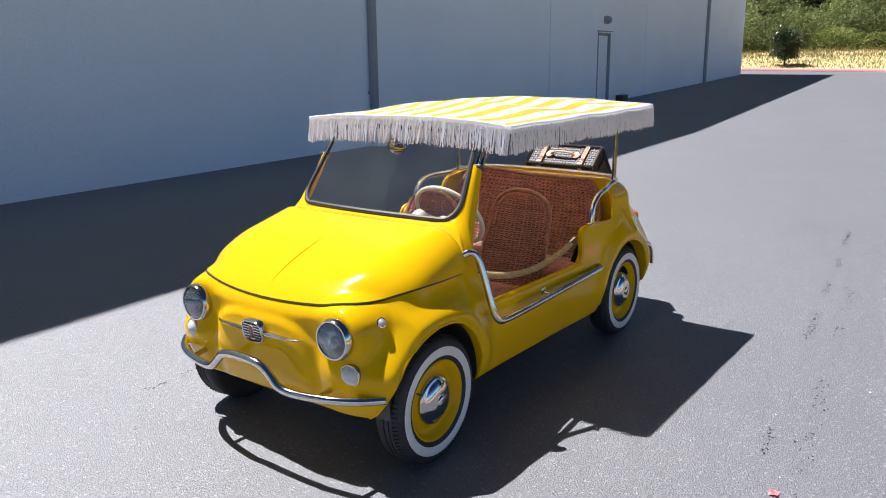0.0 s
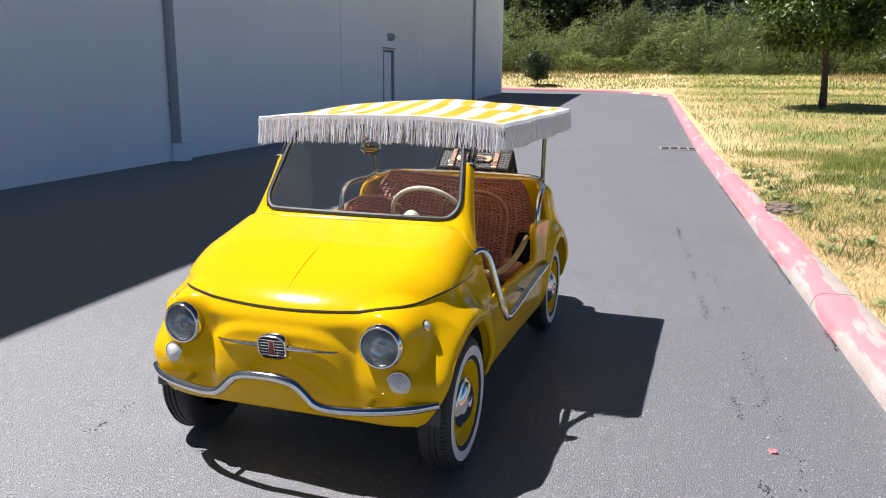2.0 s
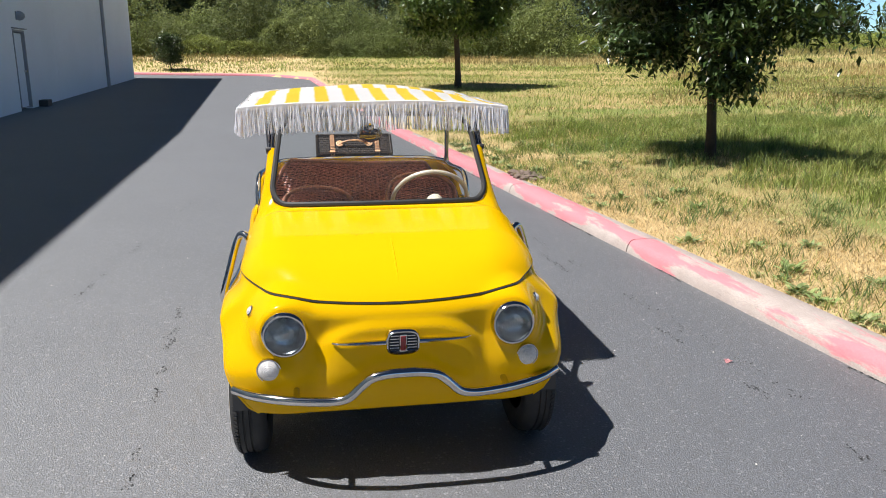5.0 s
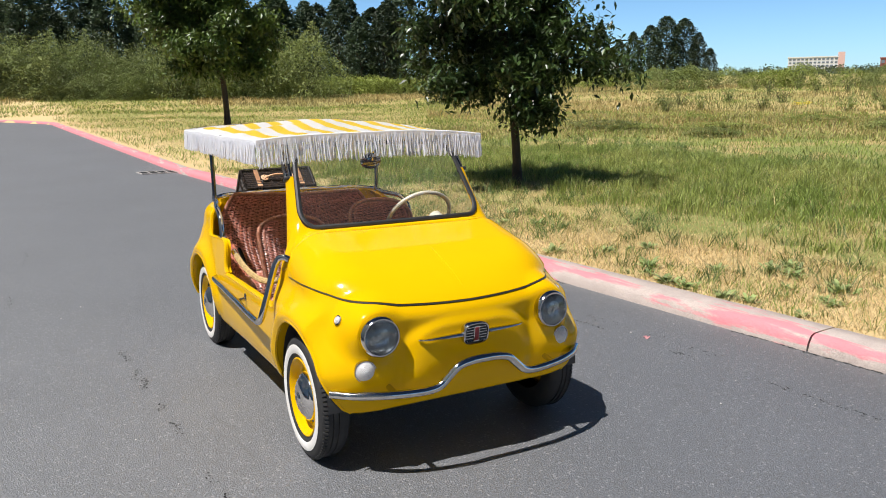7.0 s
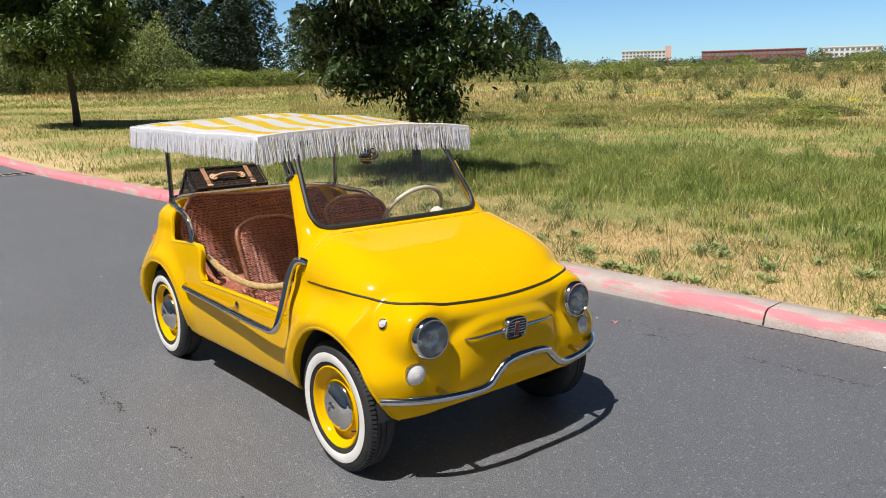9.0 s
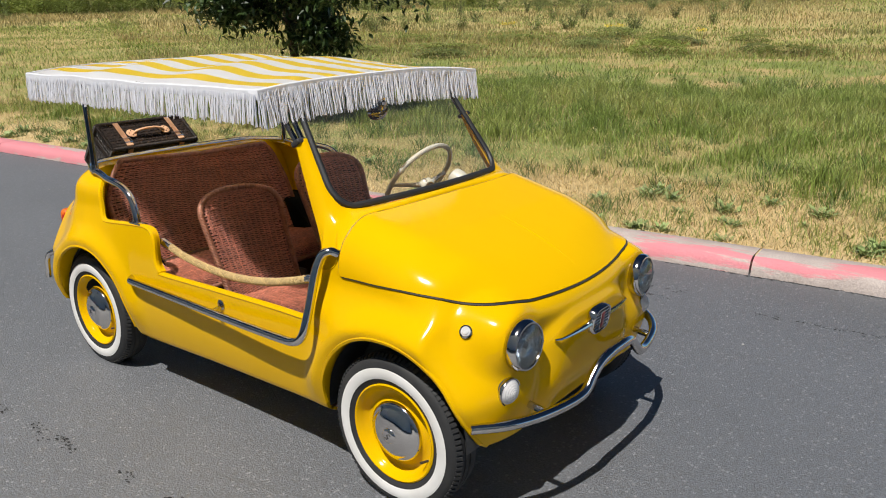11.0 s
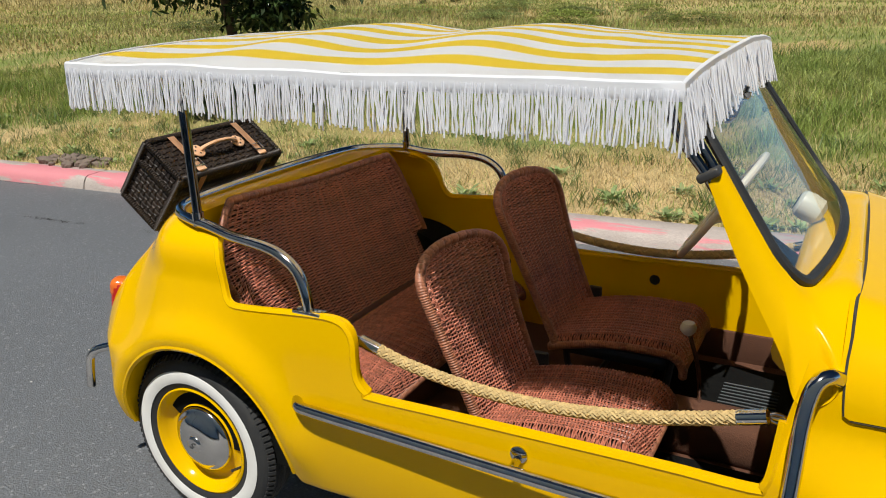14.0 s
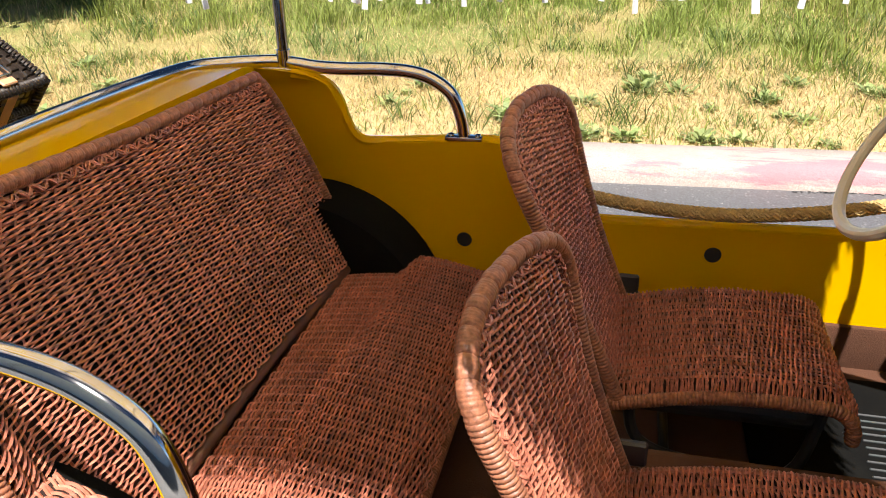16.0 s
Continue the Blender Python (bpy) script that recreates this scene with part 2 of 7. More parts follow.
def asphalt_material():
    m = material("asphalt", (0.040, 0.044, 0.053), 0.64, spots=(0.062, 0.067, 0.079), spot_scale=0.6, spot_mix=0.8, spread=(0.35, 0.7), grain=0.9, grain_scale=115, bump=0.006, bump_scale=130, spec=1.0)
    nt = m.node_tree
    b = nt.nodes["Principled BSDF"]
    b.inputs["IOR"].default_value = 1.98       # oily binder and polished stone
    src = b.inputs["Base Color"].links[0].from_socket
    tc = nt.nodes.new("ShaderNodeTexCoord")
    # pale and dark stones of the aggregate
    for scale, level, reach, tone, amount in ((62.0, 0.80, 0.42, (0.21, 0.21, 0.215, 1), 0.75), (48.0, 0.66, 0.48, (0.022, 0.022, 0.024, 1), 0.7)):
        st = nt.nodes.new("ShaderNodeTexVoronoi")
        st.inputs["Scale"].default_value = scale
        nt.links.new(tc.outputs["Object"], st.inputs["Vector"])
        sp = nt.nodes.new("ShaderNodeSeparateColor")
        nt.links.new(st.outputs["Color"], sp.inputs[0])
        pick = nt.nodes.new("ShaderNodeMath")
        pick.operation = "GREATER_THAN"
        pick.inputs[1].default_value = level
        nt.links.new(sp.outputs[0], pick.inputs[0])
        near = nt.nodes.new("ShaderNodeMapRange")
        near.inputs[1].default_value, near.inputs[2].default_value, near.inputs[3].default_value, near.inputs[4].default_value = reach * 0.7, reach, amount, 0.0
        nt.links.new(st.outputs["Distance"], near.inputs[0])
        both = nt.nodes.new("ShaderNodeMath")
        both.operation = "MULTIPLY"
        nt.links.new(pick.outputs[0], both.inputs[0])
        nt.links.new(near.outputs[0], both.inputs[1])
        stone = nt.nodes.new("ShaderNodeMix")
        stone.data_type = "RGBA"
        stone.inputs[7].default_value = tone
        nt.links.new(both.outputs[0], stone.inputs[0])
        nt.links.new(src, stone.inputs[6])
        src = stone.outputs[2]
    mp = nt.nodes.new("ShaderNodeMapping")
    mp.inputs["Scale"].default_value = (0.10, 0.8, 1)
    mp.inputs["Rotation"].default_value = (0, 0, -0.07)
    nz = nt.nodes.new("ShaderNodeTexNoise")
    nz.inputs["Scale"].default_value, nz.inputs["Detail"].default_value = 2.2, 6
    nt.links.new(tc.outputs["Object"], nz.inputs["Vector"])
    vm = nt.nodes.new("ShaderNodeVectorMath")
    vm.operation = "MULTIPLY_ADD"
    vm.inputs[1].default_value = (0.22, 0.16, 0.2)
    nt.links.new(nz.outputs["Color"], vm.inputs[0])
    nt.links.new(tc.outputs["Object"], mp.inputs["Vector"])
    nt.links.new(mp.outputs[0], vm.inputs[2])
    vo = nt.nodes.new("ShaderNodeTexVoronoi")
    vo.feature = "DISTANCE_TO_EDGE"
    vo.inputs["Scale"].default_value = 0.62
    nt.links.new(vm.outputs[0], vo.inputs["Vector"])
    # fine cracks, broken up so that they come and go
    nb = nt.nodes.new("ShaderNodeTexNoise")
    nb.inputs["Scale"].default_value, nb.inputs["Detail"].default_value = 3.0, 5
    nt.links.new(tc.outputs["Object"], nb.inputs["Vector"])
    r = nt.nodes.new("ShaderNodeMapRange")
    r.inputs[1].default_value, r.inputs[2].default_value, r.inputs[3].default_value, r.inputs[4].default_value = 0.0, 0.0045, 0.8, 0.0
    nt.links.new(vo.outputs["Distance"], r.inputs[0])
    r2 = nt.nodes.new("ShaderNodeMapRange")
    r2.inputs[1].default_value, r2.inputs[2].default_value = 0.54, 0.64
    nt.links.new(nb.outputs["Fac"], r2.inputs[0])
    mu = nt.nodes.new("ShaderNodeMath")
    mu.operation = "MULTIPLY"
    nt.links.new(r.outputs[0], mu.inputs[0])
    nt.links.new(r2.outputs[0], mu.inputs[1])
    mx = nt.nodes.new("ShaderNodeMix")
    mx.data_type = "RGBA"
    mx.inputs[7].default_value = (0.018, 0.018, 0.02, 1)
    nt.links.new(mu.outputs[0], mx.inputs[0])
    nt.links.new(src, mx.inputs[6])
    nt.links.new(mx.outputs[2], b.inputs["Base Color"])
    return m


asphalt = asphalt_material()
concrete = material("kerb_concrete", (0.40, 0.37, 0.35), 0.85, spots=(0.27, 0.25, 0.24), spot_scale=6, spot_mix=0.8, grain=0.2, grain_scale=150, bump=0.005, bump_scale=60)


def kerb_paint():
    m = material("worn_red_kerb", (0.46, 0.39, 0.355), 0.8, spots=(0.33, 0.27, 0.24), spot_scale=5, grain=0.22, grain_scale=160, bump=0.006, bump_scale=45)
    nt = m.node_tree
    b = nt.nodes["Principled BSDF"]
    src = b.inputs["Base Color"].links[0].from_socket
    geo = nt.nodes.new("ShaderNodeNewGeometry")
    mp = nt.nodes.new("ShaderNodeMapping")
    mp.inputs["Scale"].default_value = (0.42, 2.4, 2.4)
    nt.links.new(geo.outputs["Position"], mp.inputs["Vector"])
    nz = nt.nodes.new("ShaderNodeTexNoise")
    nz.inputs["Scale"].default_value, nz.inputs["Detail"].default_value, nz.inputs["Roughness"].default_value = 2.3, 8, 0.62
    nt.links.new(mp.outputs[0], nz.inputs["Vector"])
    sep = nt.nodes.new("ShaderNodeSeparateXYZ")
    nt.links.new(geo.outputs["Position"], sep.inputs[0])
    # paint lasts longest on the upper half of the face and is fuller far along the kerb
    far = nt.nodes.new("ShaderNodeMapRange")
    far.inputs[1].default_value, far.inputs[2].default_value, far.inputs[3].default_value, far.inputs[4].default_value = 2.0, 6.0, -0.035, 0.080
    off = nt.nodes.new("ShaderNodeMath")
    off.inputs[1].default_value = -0.3
    nt.links.new(sep.outputs["X"], off.inputs[0])
    ab = nt.nodes.new("ShaderNodeMath")
    ab.operation = "ABSOLUTE"
    nt.links.new(off.outputs[0], ab.inputs[0])
    nt.links.new(ab.outputs[0], far.inputs[0])
    add = nt.nodes.new("ShaderNodeMath")
    nt.links.new(nz.outputs["Fac"], add.inputs[0])
    nt.links.new(far.outputs[0], add.inputs[1])
    up = nt.nodes.new("ShaderNodeMapRange")
    up.inputs[1].default_value, up.inputs[2].default_value, up.inputs[3].default_value, up.inputs[4].default_value = 0.02, 0.09, -0.06, 0.055
    nt.links.new(sep.outputs["Z"], up.inputs[0])
    add2 = nt.nodes.new("ShaderNodeMath")
    nt.links.new(add.outputs[0], add2.inputs[0])
    nt.links.new(up.outputs[0], add2.inputs[1])
    # and wears off towards the back of the top
    back = nt.nodes.new("ShaderNodeVectorMath")
    back.operation = "DOT_PRODUCT"
    back.inputs[1].default_value = (-0.068, 1.0, 0.0)
    nt.links.new(geo.outputs["Position"], back.inputs[0])
    worn = nt.nodes.new("ShaderNodeMapRange")
    worn.inputs[1].default_value, worn.inputs[2].default_value, worn.inputs[3].default_value, worn.inputs[4].default_value = 2.33 + 0.08, 2.33 + 0.26, 0.035, -0.11
    nt.links.new(back.outputs["Value"], worn.inputs[0])
    add3 = nt.nodes.new("ShaderNodeMath")
    nt.links.new(add2.outputs[0], add3.inputs[0])
    nt.links.new(worn.outputs[0], add3.inputs[1])
    r = nt.nodes.new("ShaderNodeMapRange")
    r.inputs[1].default_value, r.inputs[2].default_value, r.inputs[4].default_value = 0.51, 0.56, 0.80
    nt.links.new(add3.outputs[0], r.inputs[0])
    mx = nt.nodes.new("ShaderNodeMix")
    mx.data_type = "RGBA"
    mx.inputs[7].default_value = (0.66, 0.185, 0.225, 1)
    nt.links.new(r.outputs[0], mx.inputs[0])
    nt.links.new(src, mx.inputs[6])
    nt.links.new(mx.outputs[2], b.inputs["Base Color"])
    return m


red_kerb = kerb_paint()
wall_paint = material("grey_wall_paint", (0.82, 0.87, 0.93), 0.8, spots=(0.78, 0.83, 0.89), spot_scale=0.5, spot_mix=0.8, grain=0.06, grain_scale=60, bump=0.003, bump_scale=30, obj_random=0.03)
wall_dark = material("grey_trim_paint", (0.30, 0.325, 0.355), 0.6, spots=(0.26, 0.28, 0.31), spot_scale=3)
bark = material("bark", (0.085, 0.062, 0.045), 0.9, spots=(0.045, 0.034, 0.026), spot_scale=12, bump=0.02, bump_scale=30)
leaf_dark = material("dark_leaves", (0.036, 0.064, 0.018), 0.34, island=0.5, spots=(0.075, 0.115, 0.026), spot_scale=1.3, spot_mix=0.6, translucent=0.15)
# lighter copy for the far ash: its sunlit look is put into the colour
leaf_ash_lit = material("ash_leaves_lit", (0.062, 0.105, 0.022), 0.40, island=0.5, spots=(0.16, 0.22, 0.04), spot_scale=0.9, spot_mix=0.7, translucent=0.2)
leaf_bush = material("bush_leaves", (0.165, 0.205, 0.060), 0.6, island=0.4, spots=(0.26, 0.28, 0.09), spot_scale=0.25, spot_mix=0.8, obj_random=0.32, translucent=0.25)
leaf_poplar = material("poplar_leaves", (0.044, 0.068, 0.034), 0.55, island=0.45, spots=(0.09, 0.13, 0.055), spot_scale=0.3, obj_random=0.3, translucent=0.2)
leaf_yellowgreen = material("yellow_green_leaves", (0.23, 0.27, 0.055), 0.6, island=0.35, spots=(0.19, 0.25, 0.06), spot_scale=0.3, obj_random=0.25, translucent=0.25)


# ---- building blocks ----
def part(name, bm, mat, parent=None, label="", smooth=False, angle=35):
    """Links a bmesh (or a mesh) as one object, under a thing or a part."""
    if isinstance(bm, bmesh.types.BMesh):
        me = bpy.data.meshes.new(name)
        bm.to_mesh(me)
        bm.free()
    else:
        me = bm
    if not me.materials:
        me.materials.append(mat)
    if smooth or name in ("back_rim", "cushion_rim", "backrest", "cushion", "fringe", "bound_edge"):
        me.shade_smooth()
        me.set_sharp_from_angle(angle=radians(angle))
    ob = new(name, me)
    ob.parent = parent
    if label:
        ob["label"] = label
    return ob


def empty(name, at=(0, 0, 0), turn=(0, 0, 0)):
    ob = new(name)
    ob.matrix_world = pose(*at, *turn)
    ob.empty_display_size = 0.1
    return ob


def mesh_np(name, verts, faces):
    me = bpy.data.meshes.new(name)
    me.from_pydata(np.asarray(verts, float).reshape(-1, 3).tolist(), [], np.asarray(faces, int).tolist())
    me.update()
    return me


def spline(pts, n=8, closed=False):
    """Catmull-Rom through the points, n steps a span."""
    p = [Vector(q) for q in pts]
    m = len(p)
    out = []
    for i in range(m if closed else m - 1):
        if closed:
            a, b, c, d = (p[(i + k) % m] for k in (-1, 0, 1, 2))
        else:
            b, c = p[i], p[i + 1]
            a = p[i - 1] if i else b * 2 - c
            d = p[i + 2] if i + 2 < m else c * 2 - b
        for k in range(n):
            t = k / n
            out.append(0.5 * ((2 * b) + (c - a) * t + (2 * a - 5 * b + 4 * c - d) * t * t + (3 * b - a - 3 * c + d) * t ** 3))
    if not closed:
        out.append(p[-1])
    return out


def tube(bm, pts, r, seg=10, closed=False, caps=True, flat=1.0, up=None):
    """A round bar along pts; r a number or one for each point; flat: squeeze along the second axis."""
    pts = [Vector(p) for p in pts]
    n = len(pts)
    rs = r if isinstance(r, (list, tuple)) else [r] * n
    rings, side = [], None
    for i in range(n):
        a = pts[i - 1] if (i or closed) else pts[i]
        b = pts[(i + 1) % n] if (i + 1 < n or closed) else pts[i]
        d = (b - a).normalized()
        if up is not None:
            side = d.cross(Vector(up)).normalized()
        elif side is None:
            ref = Vector((0, 0, 1)) if abs(d.z) < 0.9 else Vector((1, 0, 0))
            side = d.cross(ref).normalized()
        else:
            side = (side - d * side.dot(d)).normalized()
        other = d.cross(side)
        rings.append([bm.verts.new(pts[i] + rs[i] * (math.cos(k * math.tau / seg) * side + flat * math.sin(k * math.tau / seg) * other)) for k in range(seg)])
    for i in range(n if closed else n - 1):
        a, b = rings[i], rings[(i + 1) % n]
        for k in range(seg):
            bm.faces.new((a[k], a[(k + 1) % seg], b[(k + 1) % seg], b[k]))
    if caps and not closed:
        bm.faces.new(rings[0][::-1])
        bm.faces.new(rings[-1])
    return bm


def tubes_np(paths, radius, sides=4):
    """Many thin strands at once. paths: (count, points, 3). Gives verts and faces."""
    paths = np.asarray(paths, float)
    c, n, _ = paths.shape
    d = np.gradient(paths, axis=1)
    d /= np.linalg.norm(d, axis=2, keepdims=True) + 1e-12
    ref = np.where(np.abs(d[..., 2:3]) < 0.85, np.array([0, 0, 1.0]), np.array([1.0, 0, 0]))
    s = np.cross(d, ref)
    s /= np.linalg.norm(s, axis=2, keepdims=True) + 1e-12
    o = np.cross(d, s)
    ang = np.arange(sides) * math.tau / sides
    rad = np.broadcast_to(np.asarray(radius, float).reshape(-1, 1, 1, 1) if np.ndim(radius) else radius, (c, n, sides, 1))
    v = paths[:, :, None] + rad * (np.cos(ang)[None, None, :, None] * s[:, :, None] + np.sin(ang)[None, None, :, None] * o[:, :, None])
    idx = np.arange(c * n * sides).reshape(c, n, sides)
    a, b = idx[:, :-1], idx[:, 1:]
    f = np.stack([a, np.roll(a, -1, 2), np.roll(b, -1, 2), b], -1).reshape(-1, 4)
    return v.reshape(-1, 3), f


def merge_np(chunks):
    vs, fs, k = [], [], 0
    for v, f in chunks:
        vs.append(v)
        fs.append(np.asarray(f) + k)
        k += len(v)
    return np.concatenate(vs), np.concatenate(fs)


def revolve(bm, profile, seg=40, m=Matrix()):
    """Turns (radius, height) pairs round the local z axis."""
    rings = []
    for r, h in profile:
        if r < 1e-6:
            rings.append([bm.verts.new(m @ Vector((0, 0, h)))])
        else:
            rings.append([bm.verts.new(m @ Vector((r * math.cos(k * math.tau / seg), r * math.sin(k * math.tau / seg), h))) for k in range(seg)])
    for a, b in zip(rings, rings[1:]):
        for k in range(seg):
            q = [a[k % len(a)], a[(k + 1) % len(a)], b[(k + 1) % len(b)], b[k % len(b)]]
            q = [v for i, v in enumerate(q) if v not in q[:i]]
            if len(q) > 2:
                bm.faces.new(q)
    return bm


def block(bm, size, m=Matrix(), bevel=0.0, seg=2):
    """A box with rounded edges."""
    t = bmesh.new()
    bmesh.ops.create_cube(t, size=1.0, matrix=Matrix.Diagonal((*size, 1)))
    if bevel:
        bmesh.ops.bevel(t, geom=t.edges[:], offset=bevel, segments=seg, affect="EDGES", profile=0.5)
    bmesh.ops.transform(t, matrix=m, verts=t.verts)
    me = bpy.data.meshes.new("tmp")
    t.to_mesh(me)
    t.free()
    bm.from_mesh(me)
    bpy.data.meshes.remove(me)
    return bm


def prism(outline, y0, y1):
    """A solid from an outline in x and z, between two y."""
    bm = bmesh.new()
    a = [bm.verts.new((x, y0, z)) for x, z in outline]
    b = [bm.verts.new((x, y1, z)) for x, z in outline]
    bm.faces.new(a)
    bm.faces.new(b[::-1])
    for i in range(len(a)):
        j = (i + 1) % len(a)
        bm.faces.new((a[i], b[i], b[j], a[j]))
    bmesh.ops.recalc_face_normals(bm, faces=bm.faces)
    return bm


def smoothstep(a, b, x):
    t = np.clip((np.asarray(x, float) - a) / (b - a), 0, 1)
    return t * t * (3 - 2 * t)


# ---- the lie of the land ----
KERB_Y, KERB_SLOPE, KERB_END, KERB_R = 2.33, 0.068, -41.3, 4.0


def kerb_distance(x, y):
    """Metres past the kerb's foot into the grass; negative on the asphalt."""
    a, b = (y - KERB_Y - KERB_SLOPE * x) * 0.9977, KERB_END - np.asarray(x, float)
    ra, rb = np.maximum(a + KERB_R, 0), np.maximum(b + KERB_R, 0)
    return np.where((a > -KERB_R) & (b > -KERB_R), np.hypot(ra, rb) - KERB_R, np.maximum(a, b))


def base_height(x, y):
    d = np.hypot(x, y)
    return np.interp(d, [0, 14, 26, 40, 55, 100, 300, 3000], [0, 0, 0.30, 0.65, 1.75, 3.7, 9.4, 88])


def land(x, y):
    """Height of the grass."""
    d = kerb_distance(x, y)
    lumps = 0.05 * np.sin(x * 0.9 + 0.6 * y) * np.sin(0.7 * y - 0.3 * x) * smoothstep(1, 5, d)
    return base_height(x, y) + 0.095 + 0.10 * smoothstep(0.3, 3.5, d) + lumps


def land1(x, y):
    return float(land(np.float64(x), np.float64(y)))


def grass_material():
    m = material("dry_and_green_ground", (0.43, 0.315, 0.140), 0.95, spots=(0.20, 0.235, 0.066), spot_scale=0.55, spot_mix=0.95, spread=(0.38, 0.56), grain=0.35, grain_scale=70, bump=0.03, bump_scale=25, spec=0.2)
    nt = m.node_tree
    b = nt.nodes["Principled BSDF"]
    src = b.inputs["Base Color"].links[0].from_socket
    geo = nt.nodes.new("ShaderNodeNewGeometry")
    sep = nt.nodes.new("ShaderNodeSeparateXYZ")
    nt.links.new(geo.outputs["Position"], sep.inputs[0])
    # beyond the mown verge the meadow stands dry and golden
    ln = nt.nodes.new("ShaderNodeVectorMath")
    ln.operation = "LENGTH"
    nt.links.new(geo.outputs["Position"], ln.inputs[0])
    nz = nt.nodes.new("ShaderNodeTexNoise")
    nz.inputs["Scale"].default_value, nz.inputs["Detail"].default_value = 0.08, 6
    nt.links.new(geo.outputs["Position"], nz.inputs["Vector"])
    ad = nt.nodes.new("ShaderNodeMath")
    ad.operation = "MULTIPLY_ADD"
    ad.inputs[1].default_value = 26.0
    nt.links.new(nz.outputs["Fac"], ad.inputs[0])
    nt.links.new(ln.outputs["Value"], ad.inputs[2])
    r = nt.nodes.new("ShaderNodeMapRange")
    r.inputs[1].default_value, r.inputs[2].default_value, r.inputs[4].default_value = 31.0, 41.0, 0.85
    nt.links.new(ad.outputs[0], r.inputs[0])
    n2 = nt.nodes.new("ShaderNodeTexNoise")
    n2.inputs["Scale"].default_value, n2.inputs["Detail"].default_value = 0.35, 6
    nt.links.new(geo.outputs["Position"], n2.inputs["Vector"])
    r2 = nt.nodes.new("ShaderNodeMapRange")
    r2.inputs[1].default_value, r2.inputs[2].default_value = 0.45, 0.62
    nt.links.new(n2.outputs["Fac"], r2.inputs[0])
    gold = nt.nodes.new("ShaderNodeMix")
    gold.data_type = "RGBA"
    gold.inputs[6].default_value, gold.inputs[7].default_value = (0.46, 0.35, 0.15, 1), (0.31, 0.29, 0.10, 1)
    nt.links.new(r2.outputs[0], gold.inputs[0])
    mx = nt.nodes.new("ShaderNodeMix")
    mx.data_type = "RGBA"
    nt.links.new(r.outputs[0], mx.inputs[0])
    nt.links.new(src, mx.inputs[6])
    nt.links.new(gold.outputs[2], mx.inputs[7])
    # straw and bare soil in the strip beside the kerb
    dist = nt.nodes.new("ShaderNodeVectorMath")
    dist.operation = "DOT_PRODUCT"
    dist.inputs[1].default_value = (-KERB_SLOPE, 1.0, 0.0)
    nt.links.new(geo.outputs["Position"], dist.inputs[0])
    edge = nt.nodes.new("ShaderNodeMath")
    edge.operation = "MULTIPLY_ADD"
    edge.inputs[1].default_value = 1.6
    n3 = nt.nodes.new("ShaderNodeTexNoise")
    n3.inputs["Scale"].default_value, n3.inputs["Detail"].default_value = 1.3, 5
    nt.links.new(geo.outputs["Position"], n3.inputs["Vector"])
    nt.links.new(n3.outputs["Fac"], edge.inputs[0])
    nt.links.new(dist.outputs["Value"], edge.inputs[2])
    r3 = nt.nodes.new("ShaderNodeMapRange")
    r3.inputs[1].default_value, r3.inputs[2].default_value, r3.inputs[3].default_value, r3.inputs[4].default_value = KERB_Y + 1.6, KERB_Y + 3.0, 0.95, 0.0
    nt.links.new(edge.outputs[0], r3.inputs[0])
    dry = nt.nodes.new("ShaderNodeMix")
    dry.data_type = "RGBA"
    dry.inputs[7].default_value = (0.62, 0.465, 0.245, 1)
    nt.links.new(r3.outputs[0], dry.inputs[0])
    nt.links.new(mx.outputs[2], dry.inputs[6])
    nt.links.new(dry.outputs[2], b.inputs["Base Color"])
    return m


def sheet(name, xs, rows, height, mat):
    """A sheet over columns xs and rows counted from the kerb's line."""
    X = np.repeat(np.asarray(xs, float)[:, None], len(rows), 1)
    Y = KERB_Y + KERB_SLOPE * np.clip(X, -60, 60) + np.asarray(rows, float)[None, :]
    V = np.stack([X, Y, height(X, Y)], -1)
    idx = np.arange(X.size).reshape(X.shape)
    f = np.stack([idx[:-1, :-1], idx[1:, :-1], idx[1:, 1:], idx[:-1, 1:]], -1).reshape(-1, 4)
    me = mesh_np(name, V, f)
    me.shade_smooth()
    return part(name, me, mat)


def spread_to(limit, start, step, grow):
    out, v = [], start
    while v < limit:
        out.append(v)
        step *= grow
        v += step
    return out + [limit]


far = spread_to(3000, 8.0, 0.5, 1.13)
xs = sorted(set([-v for v in far] + list(np.arange(-8, 8, 0.4)) + far + list(np.arange(-46, -37, 0.3))))
rows = [-v for v in far[::-1]] + list(np.arange(-6, -0.2, 0.3)) + [0.0, 0.10, 0.14] + list(np.arange(0.3, 8, 0.3)) + far


def ground_height(x, y):
    d = kerb_distance(x, y)
    return np.where(d < 0.12, base_height(x, y) - 0.12, land(x, y))


tagged(sheet("ground", xs, rows, ground_height, grass_material()), "dry summer grass ground with green patches", "ground", kind="structure")


